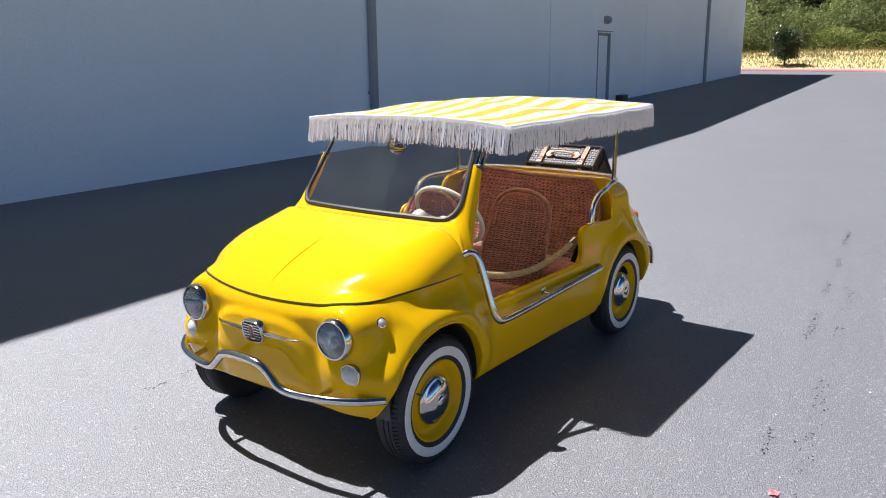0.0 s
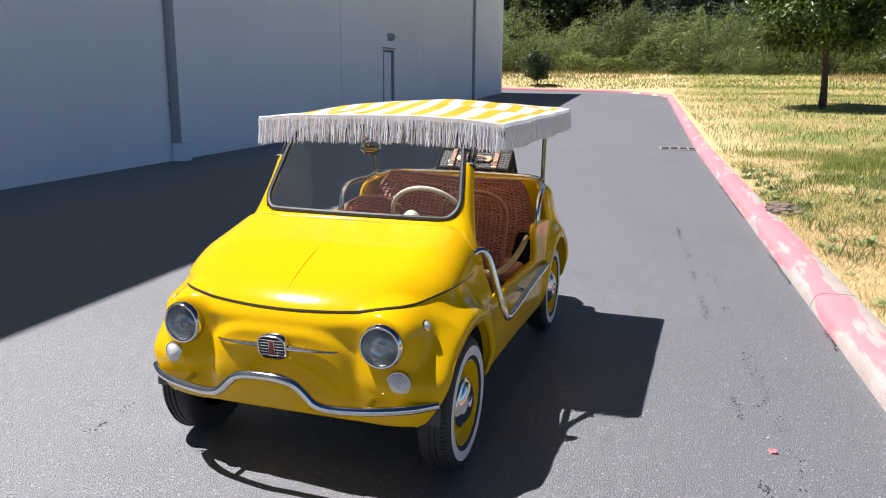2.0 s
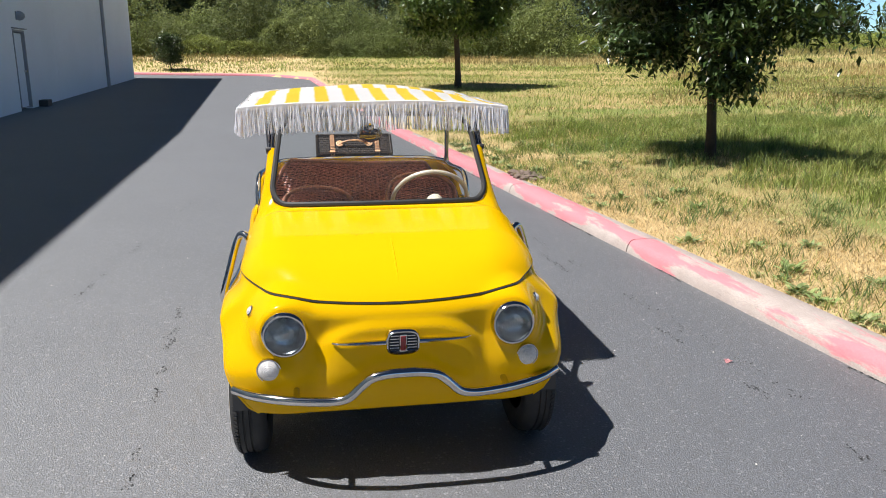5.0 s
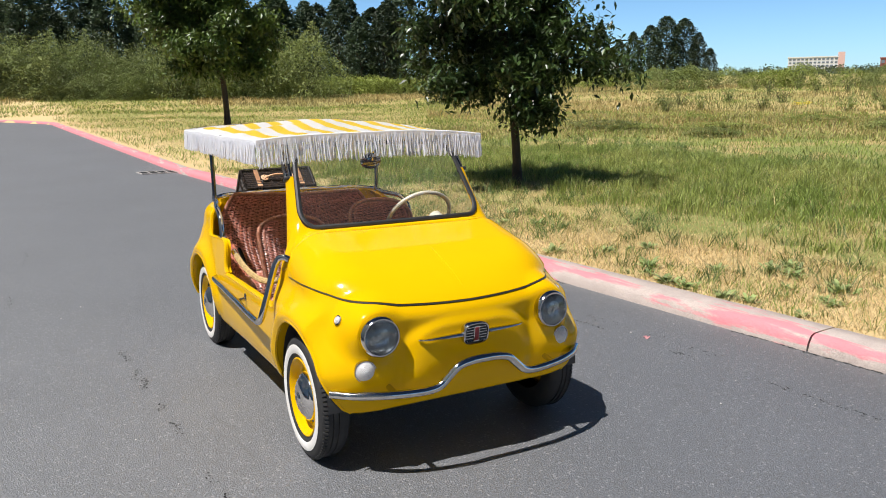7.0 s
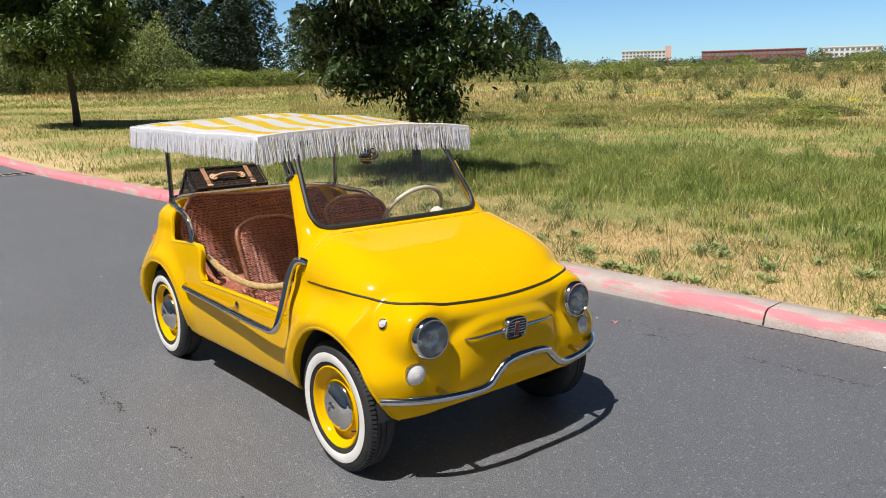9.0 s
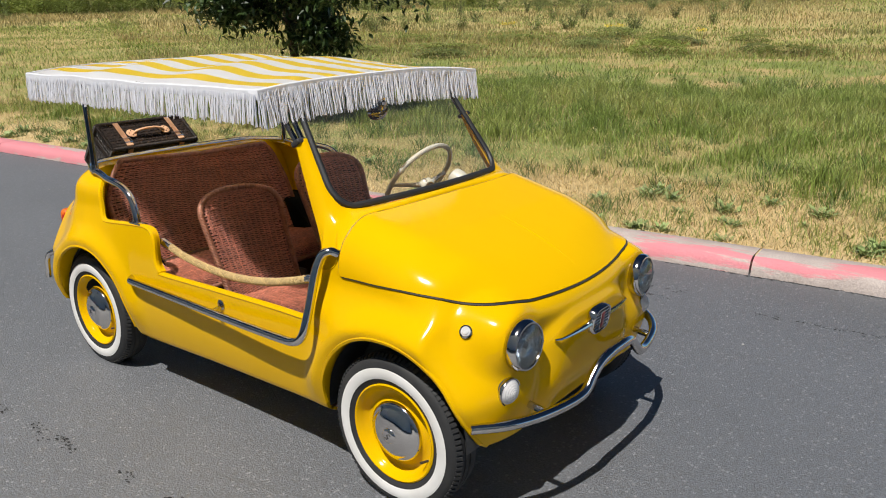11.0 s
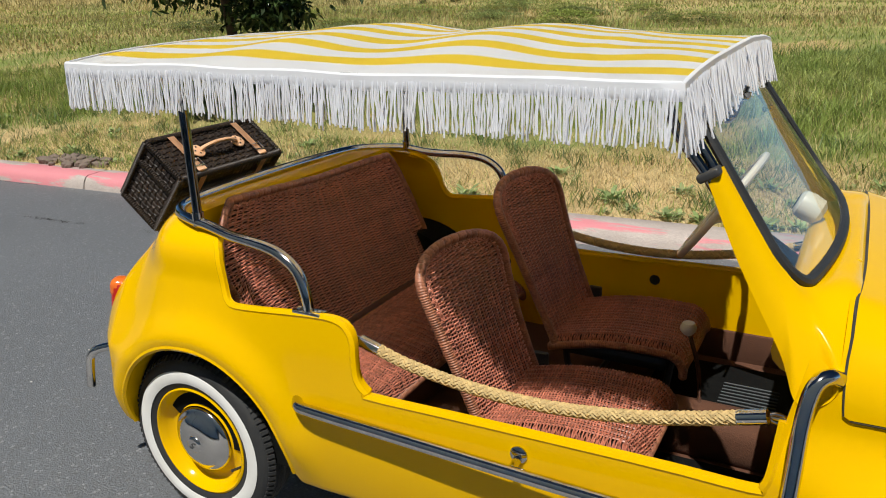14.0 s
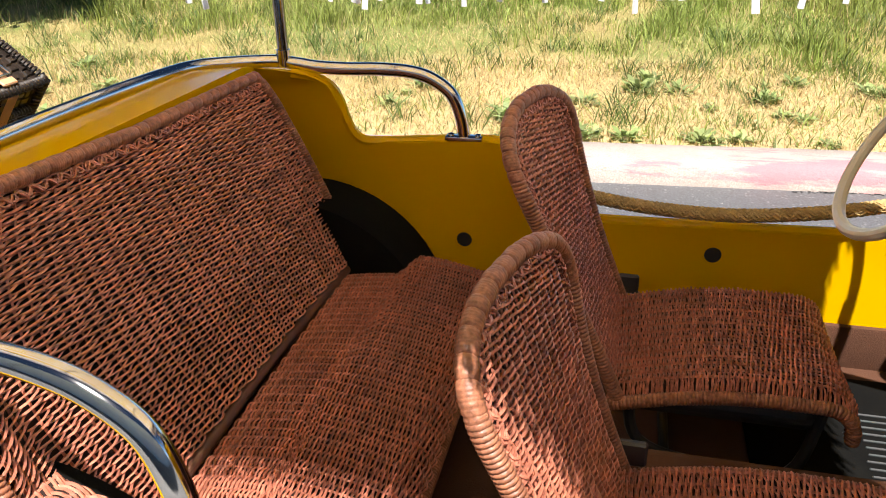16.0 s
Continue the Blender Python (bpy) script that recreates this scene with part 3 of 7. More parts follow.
def road_sheet():
    X = np.array(sorted(set(list(np.arange(-41.2, -12, 0.6)) + list(np.arange(-12, 12, 0.4)) + list(np.arange(12, 64, 2.0)))))
    R = np.array([-70, -40, -25, -18, -14, -12, -10, -8, -6, -5, -4, -3, -2, -1.5, -1, -0.7, -0.4, -0.2, 0.04])
    XX = np.repeat(X[:, None], len(R), 1)
    YY = KERB_Y + KERB_SLOPE * XX + R[None]
    d = kerb_distance(XX, YY)
    YY = np.where(d > 0.05, YY - (d - 0.05), YY)
    V = np.stack([XX, YY, base_height(XX, YY)], -1)
    idx = np.arange(XX.size).reshape(XX.shape)
    f = np.stack([idx[:-1, :-1], idx[1:, :-1], idx[1:, 1:], idx[:-1, 1:]], -1).reshape(-1, 4)
    me = mesh_np("road", V, f)
    me.shade_smooth()
    return tagged(part("road", me, asphalt), "worn dark grey asphalt lane with fine cracks", "road", kind="structure")


road_sheet()


def kerb_path():
    """Points along the kerb's foot with the way into the grass."""
    pts = []
    slope = math.atan(KERB_SLOPE)
    inward = Vector((-math.sin(slope), math.cos(slope), 0))
    along = Vector((-math.cos(slope), -math.sin(slope), 0))
    p = Vector((40, KERB_Y + KERB_SLOPE * 40, 0))
    while p.x > KERB_END + KERB_R:
        pts.append((p.copy(), inward))
        p = p + along * 0.5
    c = Vector((KERB_END + KERB_R, pts[-1][0].y - KERB_R, 0))
    for k in range(1, 11):
        a = radians(90 + 9 * k)
        n = Vector((math.cos(a), math.sin(a), 0))
        pts.append((c + KERB_R * n, n))
    q = pts[-1][0]
    for k in range(1, 60):
        pts.append((q + Vector((0, -0.6 * k, 0)), Vector((-1, 0, 0))))
    return pts


def build_kerb():
    kerb = empty("kerb", (0, 2.3, 0))
    tagged(kerb, "concrete kerb with worn red paint beside the lane", "kerb", kind="structure")
    path = kerb_path()
    section = [(-0.012, -0.10), (0.0, 0.0), (0.012, 0.05), (0.035, 0.088), (0.065, 0.103), (0.17, 0.108), (0.27, 0.106), (0.285, 0.09), (0.29, -0.05)]
    step = 6
    first = min(range(len(path)), key=lambda i: abs(path[i][0].x - 1.26)) % step
    starts = ([0] if first else []) + list(range(first, len(path) - 1, step))
    for i0, i1 in zip(starts, starts[1:] + [len(path) - 1]):
        if i1 <= i0:
            continue
        bm = bmesh.new()
        rings = []
        for k, i in enumerate(range(i0, i1 + 1)):
            p, n = path[i]
            t = (path[min(i + 1, len(path) - 1)][0] - path[max(i - 1, 0)][0]).normalized()
            off = 0.006 if i == i0 else (-0.006 if i == i1 else 0)
            ring = []
            for a, h in section:
                w = p + n * (a + 0.006 * noise.noise(p * 1.7 + Vector((a * 9, 0, h * 9)))) + t * off
                ring.append(bm.verts.new((w.x, w.y, float(base_height(w.x, w.y)) + h + 0.004 * noise.noise(w * 3.1))))
            rings.append(ring)
        for a, b in zip(rings, rings[1:]):
            for k in range(len(section) - 1):
                bm.faces.new((a[k], b[k], b[k + 1], a[k + 1]))
        bm.faces.new(rings[0])
        bm.faces.new(rings[-1][::-1])
        bmesh.ops.recalc_face_normals(bm, faces=bm.faces)
        ob = part("kerb_stone", bm, red_kerb, None, smooth=True, angle=50)
        ob.parent, ob.matrix_parent_inverse = kerb, kerb.matrix_world.inverted()


bpy.context.view_layer.update()
build_kerb()


# ---- the warehouse ----
WALL_Y, WALL_SLOPE, WALL_H = -7.03, 0.055, 9.35


def wall_frame(x):
    """A pose on the wall's foot: x along the wall, y out of it, z up."""
    return Matrix.Translation((x, WALL_Y + WALL_SLOPE * x, 0)) @ Matrix.Rotation(math.atan(WALL_SLOPE), 4, "Z")


def build_warehouse():
    house = empty("warehouse", (-10, -8.5, 0))
    tagged(house, "long grey warehouse with flat painted wall panels in shade", "building", kind="structure")
    bpy.context.view_layer.update()

    def add(name, bm, mat, label="", parent=house, smooth=False):
        ob = part(name, bm, mat, None, label, smooth)
        ob.parent, ob.matrix_parent_inverse = parent, parent.matrix_world.inverted()
        return ob

    # structural core behind the panels, then one slab for each panel with open joints
    bm = bmesh.new()
    x0, x1 = -38.9, 42.0
    block(bm, (x1 - x0 - 0.3, 24, WALL_H - 0.2), wall_frame((x0 + x1) / 2) @ Matrix.Translation((0, -12.22, WALL_H / 2)))
    add("core", bm, wall_dark)
    joints = [-38.92, -31.6, -23.6, -15.8, -7.98, -0.4, 7.2, 14.8, 22.4, 30.0, 37.6, 42.0]
    for a, b in zip(joints, joints[1:]):
        door = a < -19.7 < b
        pieces = [(a, b, 0, WALL_H)] if not door else [(a, -20.22, 0, WALL_H), (-20.22, -19.18, 2.34, WALL_H), (-19.18, b, 0, WALL_H)]
        for n, (c, d, lo, hi) in enumerate(pieces):
            bm = bmesh.new()
            zb = -0.2 if lo == 0 else lo
            ga, gb = (0.011 if c == a else 0.0), (0.011 if d == b else 0.0)
            block(bm, (d - c - ga - gb, 0.18, hi - zb), wall_frame((c + ga + d - gb) / 2) @ Matrix.Translation((0, -0.09, (hi + zb) / 2)), 0.006 if not door else 0, 1)
            add("wall_panel", bm, wall_paint)
    # end wall slab
    bm = bmesh.new()
    block(bm, (0.18, 24, WALL_H + 0.2), wall_frame(-38.92) @ Matrix.Translation((0.09, -12.2, WALL_H / 2 - 0.1)))
    add("end_wall", bm, wall_paint)
    bm = bmesh.new()
    block(bm, (x1 - x0 + 0.1, 0.3, 0.06), wall_frame((x0 + x1) / 2) @ Matrix.Translation((0, -0.12, WALL_H + 0.03)), 0.01)
    add("parapet_cap", bm, wall_dark)
    # steel door in its frame
    z0 = 0.26
    door = empty("door", wall_frame(-19.7).translation)
    door.parent, door.matrix_parent_inverse = house, house.matrix_world.inverted()
    bpy.context.view_layer.update()
    bm = bmesh.new()
    block(bm, (0.93, 0.05, 2.0), wall_frame(-19.7) @ Matrix.Translation((0, -0.09, z0 + 1.0)), 0.004, 1)
    add("door_leaf", bm, wall_paint, "flush grey painted steel door leaf", door)
    for dx, dz, w, h in ((-0.495, 1.02, 0.05, 2.08), (0.495, 1.02, 0.05, 2.08), (0, 2.055, 1.04, 0.05)):
        bm = bmesh.new()
        block(bm, (w, 0.20, h), wall_frame(-19.7 + dx) @ Matrix.Translation((0, -0.08, z0 + dz)), 0.004, 1)
        add("door_frame", bm, wall_dark, parent=door)
    bm = bmesh.new()
    block(bm, (1.16, 0.10, 0.03), wall_frame(-19.7) @ Matrix.Translation((0, 0.03, z0 + 2.12)), 0.004, 1)
    add("drip_cap", bm, wall_dark, parent=door)
    bm = bmesh.new()
    tube(bm, [wall_frame(-20.08) @ Vector((0, y, z0 + 0.98)) for y in (-0.06, 0.02)], 0.03, 12)
    tube(bm, [wall_frame(-20.08) @ Vector((x, 0.02, z0 + 0.98)) for x in (0, 0.12)], 0.012, 8)
    add("door_handle", bm, chrome, "dull metal lever handle", door)
    # wall lamp above the door
    bm = bmesh.new()
    block(bm, (0.26, 0.05, 0.22), wall_frame(-19.75) @ Matrix.Translation((0, 0.027, 2.72)), 0.01)
    add("lamp_plate", bm, wall_dark)
    bm = bmesh.new()
    revolve(bm, [(0.0, 0.16), (0.05, 0.155), (0.10, 0.11), (0.125, 0.05), (0.13, 0.0)], 20, wall_frame(-19.75) @ Matrix.Translation((0, 0.05, 2.72)) @ Matrix.Rotation(radians(-90), 4, "X"))
    add("wall_lamp", bm, wall_dark, "small dark bulkhead lamp above the door", smooth=True)
    # downpipes with brackets and foot guards
    for x, foot in ((-7.98, True), (-31.6, False), (22.4, True)):
        bm = bmesh.new()
        block(bm, (0.15, 0.12, WALL_H - 0.3), wall_frame(x) @ Matrix.Translation((0, 0.065, WALL_H / 2 + 0.1)), 0.02)
        for z in (1.0, 3.2, 5.4, 7.6):
            block(bm, (0.23, 0.03, 0.05), wall_frame(x) @ Matrix.Translation((0, 0.018, z)), 0.004, 1)
        add("downpipe", bm, wall_dark, "square grey metal downpipe")
        if foot:
            bm = bmesh.new()
            block(bm, (0.30, 0.22, 0.36), wall_frame(x - 0.06) @ Matrix.Translation((0, 0.125, 0.14)), 0.03)
            add("pipe_guard", bm, wall_paint)
    # a low vent stub at the wall's foot, past the door
    bm = bmesh.new()
    block(bm, (0.5, 0.25, 0.20), wall_frame(-21.1) @ Matrix.Translation((0, 0.14, 0.3)), 0.02)
    add("step_block", bm, dark_metal)


build_warehouse()


# ---- the car: x ahead, y to its left, standing on z = 0 ----
car = empty("beach_car")
tagged(car, "yellow open vintage beach car with fringed striped canopy and wicker seats", "car")


def cpart(name, bm, mat, parent=None, label="", smooth=True, angle=35):
    return part(name, bm, mat, parent or car, label, smooth, angle)


def top_line(x):
    return np.interp(x, [-1.46, -1.31, -1.19, -1.12, -1.06, -0.95, -0.7, 0.3, 0.58, 0.66, 0.9, 1.04, 1.2, 1.30],
                     [0.60, 0.705, 0.836, 0.884, 0.897, 0.900, 0.90, 0.905, 0.918, 0.897, 0.842, 0.796, 0.750, 0.722])


def half_width(x):
    return np.interp(x, [-1.46, -1.25, -0.9, -0.55, -0.1, 0.4, 0.9, 1.15, 1.30], [0.56, 0.635, 0.655, 0.630, 0.618, 0.616, 0.628, 0.612, 0.585])


def bottom_line(x):
    return np.interp(x, [-1.46, -1.2, -0.5, 0.6, 1.1, 1.30], [0.27, 0.22, 0.175, 0.20, 0.228, 0.25])


def shell_points(n=(190, 84, 60)):
    """A rounded box, cell by cell, bent into the body's form."""
    H = np.array([1.37, 0.62, 0.35])

    def axis(k):
        t = np.linspace(-1, 1, n[k] + 1)
        return np.sin(t * math.pi / 2) * 0.35 + t * 0.65

    verts, faces, cache = [], [], {}
    ax = [axis(0), axis(1), axis(2)]

    def vid(i, j, k):
        key = (i, j, k)
        if key not in cache:
            cache[key] = len(verts)
            verts.append((ax[0][i], ax[1][j], ax[2][k]))
        return cache[key]

    for k in (0, n[2]):
        for i in range(n[0]):
            for j in range(n[1]):
                q = [vid(i, j, k), vid(i + 1, j, k), vid(i + 1, j + 1, k), vid(i, j + 1, k)]
                faces.append(q if k else q[::-1])
    for j in (0, n[1]):
        for i in range(n[0]):
            for k in range(n[2]):
                q = [vid(i, j, k), vid(i + 1, j, k), vid(i + 1, j, k + 1), vid(i, j, k + 1)]
                faces.append(q[::-1] if j else q)
    for i in (0, n[0]):
        for j in range(n[1]):
            for k in range(n[2]):
                q = [vid(i, j, k), vid(i, j + 1, k), vid(i, j + 1, k + 1), vid(i, j, k + 1)]
                faces.append(q if i else q[::-1])
    P = np.array(verts) * H
    fwd = smoothstep(0.55, 1.2, P[:, 0] - 0.08)
    aft = smoothstep(0.7, 1.3, -P[:, 0])
    rx = np.where(P[:, 0] > 0, 0.13 + 0.14 * smoothstep(-0.12, 0.2, P[:, 2]), 0.30)
    ry = 0.15 + 0.08 * fwd + 0.07 * aft
    rz = np.where(P[:, 2] > 0, 0.155 - 0.03 * aft, 0.055)
    r = np.stack([rx, ry, rz], 1)
    c = np.clip(P, -(H - r), H - r)
    d = (P - c) / r
    ln = np.linalg.norm(d, axis=1, keepdims=True)
    mx = np.abs(d).max(1, keepdims=True)
    Q = c + r * np.where(ln > 1e-9, d / np.maximum(ln, 1e-9), 0) * mx
    x = Q[:, 0] - 0.095
    s = (Q[:, 2] + 0.35) / 0.70
    zb, zt = bottom_line(x), top_line(x)
    z = zb + s * (zt - zb)
    w = half_width(x) / 0.62
    lean = 0.085 + 0.095 * smoothstep(-0.5, -0.9, x)
    ahead = smoothstep(0.45, 0.70, x)
    t = 1 - (1 - ahead) * lean * np.clip((z - 0.50) / 0.40, 0, 1.2) ** 1.6 - 0.05 * np.clip((0.40 - z) / 0.2, 0, 1) ** 2
    t = t - ahead * (0.085 * smoothstep(0.575, 0.71, z) + 0.02 * np.clip((z - 0.70) / 0.2, 0, 1))   # the wing's shoulder steps in below the bonnet
    t = t + 0.085 * smoothstep(0.74, 0.88, z) * smoothstep(-0.45, -0.80, x) * smoothstep(-1.22, -1.00, x)   # a ledge carries the rear rail
    t = t - 0.19 * smoothstep(-0.98, -1.25, x) * np.clip((z - 0.50) / 0.3, 0, 1)   # the tail draws in above the lamps
    t = t - 0.065 * smoothstep(0.92, 1.14, x) * smoothstep(0.62, 0.72, z)   # the bonnet narrows between the lamps
    y = Q[:, 1] * w * t
    x = x + 0.018 * smoothstep(-1.05, -1.35, x)
    # nose: the chin draws back, two soft valleys run down between lamps and centre panel
    nose = smoothstep(1.02, 1.22, x)
    x = x - nose * 0.055 * np.clip((0.46 - z) / 0.24, 0, 1) ** 2
    valley = np.exp(-((np.abs(y) - 0.285 - 0.10 * (0.5 - z)) / 0.045) ** 2) * smoothstep(0.66, 0.55, z) * smoothstep(0.24, 0.34, z)
    rise = 0.632 - 0.9 * np.clip(np.abs(y) - 0.10, 0, 1) ** 2 * 2.2
    panel = smoothstep(0.315, 0.255, np.abs(y) + 0.06 * (z - 0.5)) * smoothstep(rise, rise - 0.045, z) * smoothstep(0.28, 0.40, z)
    x = x + nose * (0.017 * panel - 0.015 * valley - 0.048 * (np.abs(y) / 0.42) ** 2.2 * smoothstep(0.42, 0.62, z))
    # the wings swell forward round the headlights
    rl = np.hypot(np.abs(y) - 0.404, z - 0.583)
    x = x + np.where(x > 1.0, np.maximum(0, 1.249 - x), 0) * smoothstep(0.150, 0.082, rl)
    # swelling rims round the wheel arches
    for ax_, az, rad in ((0.905, 0.275, 0.335), (-0.875, 0.275, 0.33)):
        rr = np.hypot(x - ax_, z - az)
        y = y + np.sign(y) * 0.027 * np.exp(-((rr - rad) / 0.046) ** 2) * smoothstep(0.2, 0.4, z) * smoothstep(0.4, 0.55, np.abs(y))
    # rear engine hump
    return np.stack([x, y, z], 1), faces


def temp(me_or_bm):
    if isinstance(me_or_bm, bmesh.types.BMesh):
        me = bpy.data.meshes.new("tmp")
        me_or_bm.to_mesh(me)
        me_or_bm.free()
    else:
        me = me_or_bm
    return new("tmp", me)


def carve(solid, cutters):
    """The solid less the cutters, as a new mesh."""
    ob = temp(solid)
    cuts = [temp(c) for c in cutters]
    for c in cuts:
        m = ob.modifiers.new("cut", "BOOLEAN")
        m.operation, m.solver, m.object = "DIFFERENCE", "EXACT", c
    dg = bpy.context.evaluated_depsgraph_get()
    me = bpy.data.meshes.new_from_object(ob.evaluated_get(dg))
    for o in [ob] + cuts:
        old = o.data
        bpy.data.objects.remove(o)
        bpy.data.meshes.remove(old)
    me.materials.clear()
    return me


def arch_outline(cx, cz, r, foot_front, foot_rear):
    pts = [(cx + r * math.cos(a), cz + r * math.sin(a)) for a in np.linspace(0, math.pi, 28)]
    return pts + [(cx - r - foot_rear, 0.02), (cx + r + foot_front, 0.02)]


OPENING = [(0.615, 1.6), (0.615, 0.93), (0.60, 0.82), (0.575, 0.70), (0.565, 0.61), (0.555, 0.575), (0.53, 0.56), (0.30, 0.557), (-0.28, 0.545), (-0.33, 0.555), (-0.358, 0.585),
           (-0.366, 0.63), (-0.370, 0.675), (-0.385, 0.705), (-0.42, 0.722), (-0.50, 0.722), (-0.70, 0.706), (-0.752, 0.711), (-0.774, 0.745), (-0.788, 0.795), (-0.803, 0.840),
           (-0.83, 0.868), (-0.875, 0.881), (-0.945, 0.888), (-0.965, 1.6)]


def rounded_tub():
    bm = bmesh.new()
    bmesh.ops.create_cube(bm, size=1.0)
    bmesh.ops.subdivide_edges(bm, edges=bm.edges[:], cuts=31, use_grid_fill=True)
    for v in bm.verts:
        x, z = -0.15 + 1.60 * v.co.x, 0.235 + 1.3 * (v.co.z + 0.5)
        lean = 0.085 + 0.095 * float(smoothstep(-0.5, -0.9, x))
        w = float(half_width(x)) * (1 - lean * min(max((z - 0.50) / 0.40, 0), 1.2) ** 1.6) - 0.032 + 0.018 * float(smoothstep(-0.60, -0.75, x) * smoothstep(0.885, 0.855, z)) - 0.012 * float(smoothstep(-0.60, -0.80, x) * smoothstep(0.855, 0.885, z))
        v.co = (x, 2 * w * v.co.y, z)
    return bm


V, F = shell_points()
shell = mesh_np("shell", V, F)
bm0 = bmesh.new()
bm0.from_mesh(shell)
from mathutils.bvhtree import BVHTree
BODY = BVHTree.FromBMesh(bm0)
bm0.free()
cutters = [prism([OPENING[0]] + [(p.x, p.z) for p in spline([(x, 0, z) for x, z in OPENING[1:-1]], 5)] + [OPENING[-1]], -0.9, 0.9), rounded_tub()]
for side in (1, -1):
    y0, y1 = (0.44, 0.9) if side > 0 else (-0.9, -0.44)
    cutters.append(prism(arch_outline(0.905, 0.285, 0.298, 0.0, 0.0), y0, y1))
    cutters.append(prism(arch_outline(-0.878, 0.275, 0.300, 0.09, 0.02), y0, y1))
cpart("body", carve(shell, cutters), yellow, label="glossy yellow open body shell", angle=28)


def on_body(origin, way, off=0.0):
    """Where a ray from inside or outside meets the shell, moved off along the normal."""
    p, n, _, _ = BODY.ray_cast(Vector(origin), Vector(way).normalized())
    if p is None:
        return Vector(origin), Vector(way).normalized()
    if n.dot(p - Vector((-0.1, 0, 0.5))) < 0:
        n = -n
    return p + n * off, n


def edge_roll(name, pts, r, mat, closed=False, parent=None):
    bm = bmesh.new()
    tube(bm, pts, r, 6, closed)
    return cpart(name, bm, mat, parent)


# rolled lips along the cut edges
for side in (1, -1):
    for cx, cz, r in ((0.905, 0.285, 0.298), (-0.878, 0.275, 0.300)):
        pts = []
        for a in np.linspace(-0.05, math.pi + 0.05, 40):
            q, n = on_body((cx + r * math.cos(a), side * 2, cz + r * math.sin(a)), (0, -side, 0), -0.004)
            pts.append(q)
        edge_roll("arch_lip", pts, 0.009, yellow)
    pts = []
    for p in spline([(x, 0, z) for x, z in OPENING[3:-2]], 3):
        q, n = on_body((p.x, side * 2, p.z), (0, -side, 0), -0.008)
        if abs(q.y) < 1.5:
            pts.append(q)
    edge_roll("door_edge", pts, 0.0115, yellow)

# ---- bonnet: a lid lying on the shell, with a dark gap round it ----
LID_FRONT = [(0.668, 0.566, 0.725), (0.75, 0.567, 0.727), (0.83, 0.568, 0.728), (0.93, 0.560, 0.728), (1.00, 0.543, 0.724), (1.065, 0.507, 0.713), (1.12, 0.461, 0.697), (1.165, 0.400, 0.684), (1.198, 0.320, 0.677), (1.222, 0.20, 0.671), (1.234, 0.09, 0.668), (1.237, 0.0, 0.667)]
LID_REAR = [(0.668, 0.566, 0.725), (0.662, 0.562, 0.775), (0.660, 0.540, 0.828), (0.664, 0.505, 0.858), (0.670, 0.42, 0.880), (0.673, 0.25, 0.892), (0.672, 0.0, 0.897)]


def along(line, f):
    """The point at the fraction f of a line that is mirrored across the car."""
    t = abs(2 * f - 1)
    pts = spline(line, 10)
    lens = np.concatenate([[0], np.cumsum([(q - p).length for p, q in zip(pts, pts[1:])])])
    s_ = (1 - t) * lens[-1]
    k = min(int(np.searchsorted(lens, s_, "right")) - 1, len(pts) - 2)
    p = pts[k].lerp(pts[k + 1], (s_ - lens[k]) / (lens[k + 1] - lens[k]))
    return Vector((p.x, p.y * (1 if f > 0.5 else -1), p.z))


LID_CENTRE = Vector((0.90, 0, 0.40))


def lid_point(f, s, off, grow=0.0):
    p = along(LID_REAR, f).lerp(along(LID_FRONT, f), s)
    aim = LID_CENTRE + (p - LID_CENTRE) * 1.0
    if grow:
        c = along(LID_REAR, f).lerp(along(LID_FRONT, f), 0.5)
        c.y *= 0.8
        aim = aim + (aim - c).normalized() * grow
    return on_body(LID_CENTRE, aim - LID_CENTRE, off)[0]


def build_bonnet():
    nf, ns = 64, 40
    bm = bmesh.new()
    fs = [0.004 + 0.992 * i / nf for i in range(nf + 1)]
    g = [[bm.verts.new(lid_point(f, j / ns, 0.0065)) for j in range(ns + 1)] for f in fs]
    for i in range(nf):
        for j in range(ns):
            bm.faces.new((g[i][j], g[i + 1][j], g[i + 1][j + 1], g[i][j + 1]))
    rim = [(i, ns) for i in range(nf)] + [(nf, ns - j) for j in range(ns)] + [(nf - i, 0) for i in range(nf)] + [(0, j) for j in range(ns)]
    low = [bm.verts.new(lid_point(fs[i], j / ns, -0.012)) for i, j in rim]
    for k in range(len(rim)):
        a, b = rim[k], rim[(k + 1) % len(rim)]
        bm.faces.new((g[a[0]][a[1]], g[b[0]][b[1]], low[(k + 1) % len(rim)], low[k]))
    bmesh.ops.remove_doubles(bm, verts=bm.verts, dist=0.0004)
    bmesh.ops.recalc_face_normals(bm, faces=bm.faces)
    lid = cpart("bonnet", bm, yellow, label="smooth yellow bonnet lid", angle=40)
    gap = bmesh.new()
    tube(gap, [lid_point(f, 1.0, 0.0015, 0.004) for f in fs], 0.0042, 6)
    cpart("bonnet_gap", gap, dark_metal)
    gap = bmesh.new()
    tube(gap, [lid_point(f, 0.0, 0.0026, 0.002) for f in fs], 0.0036, 6)
    cpart("bonnet_gap", gap, dark_metal)
    # pressed seam down the middle
    bm = bmesh.new()
    line = [on_body((x, 0, 2), (0, 0, -1), 0.0062)[0] for x in np.linspace(0.90, 1.205, 24)]
    tube(bm, line, [0.0006 + 0.0026 * math.sin(math.pi * k / 23) for k in range(24)], 6)
    cpart("bonnet_crease", bm, yellow, lid)


build_bonnet()


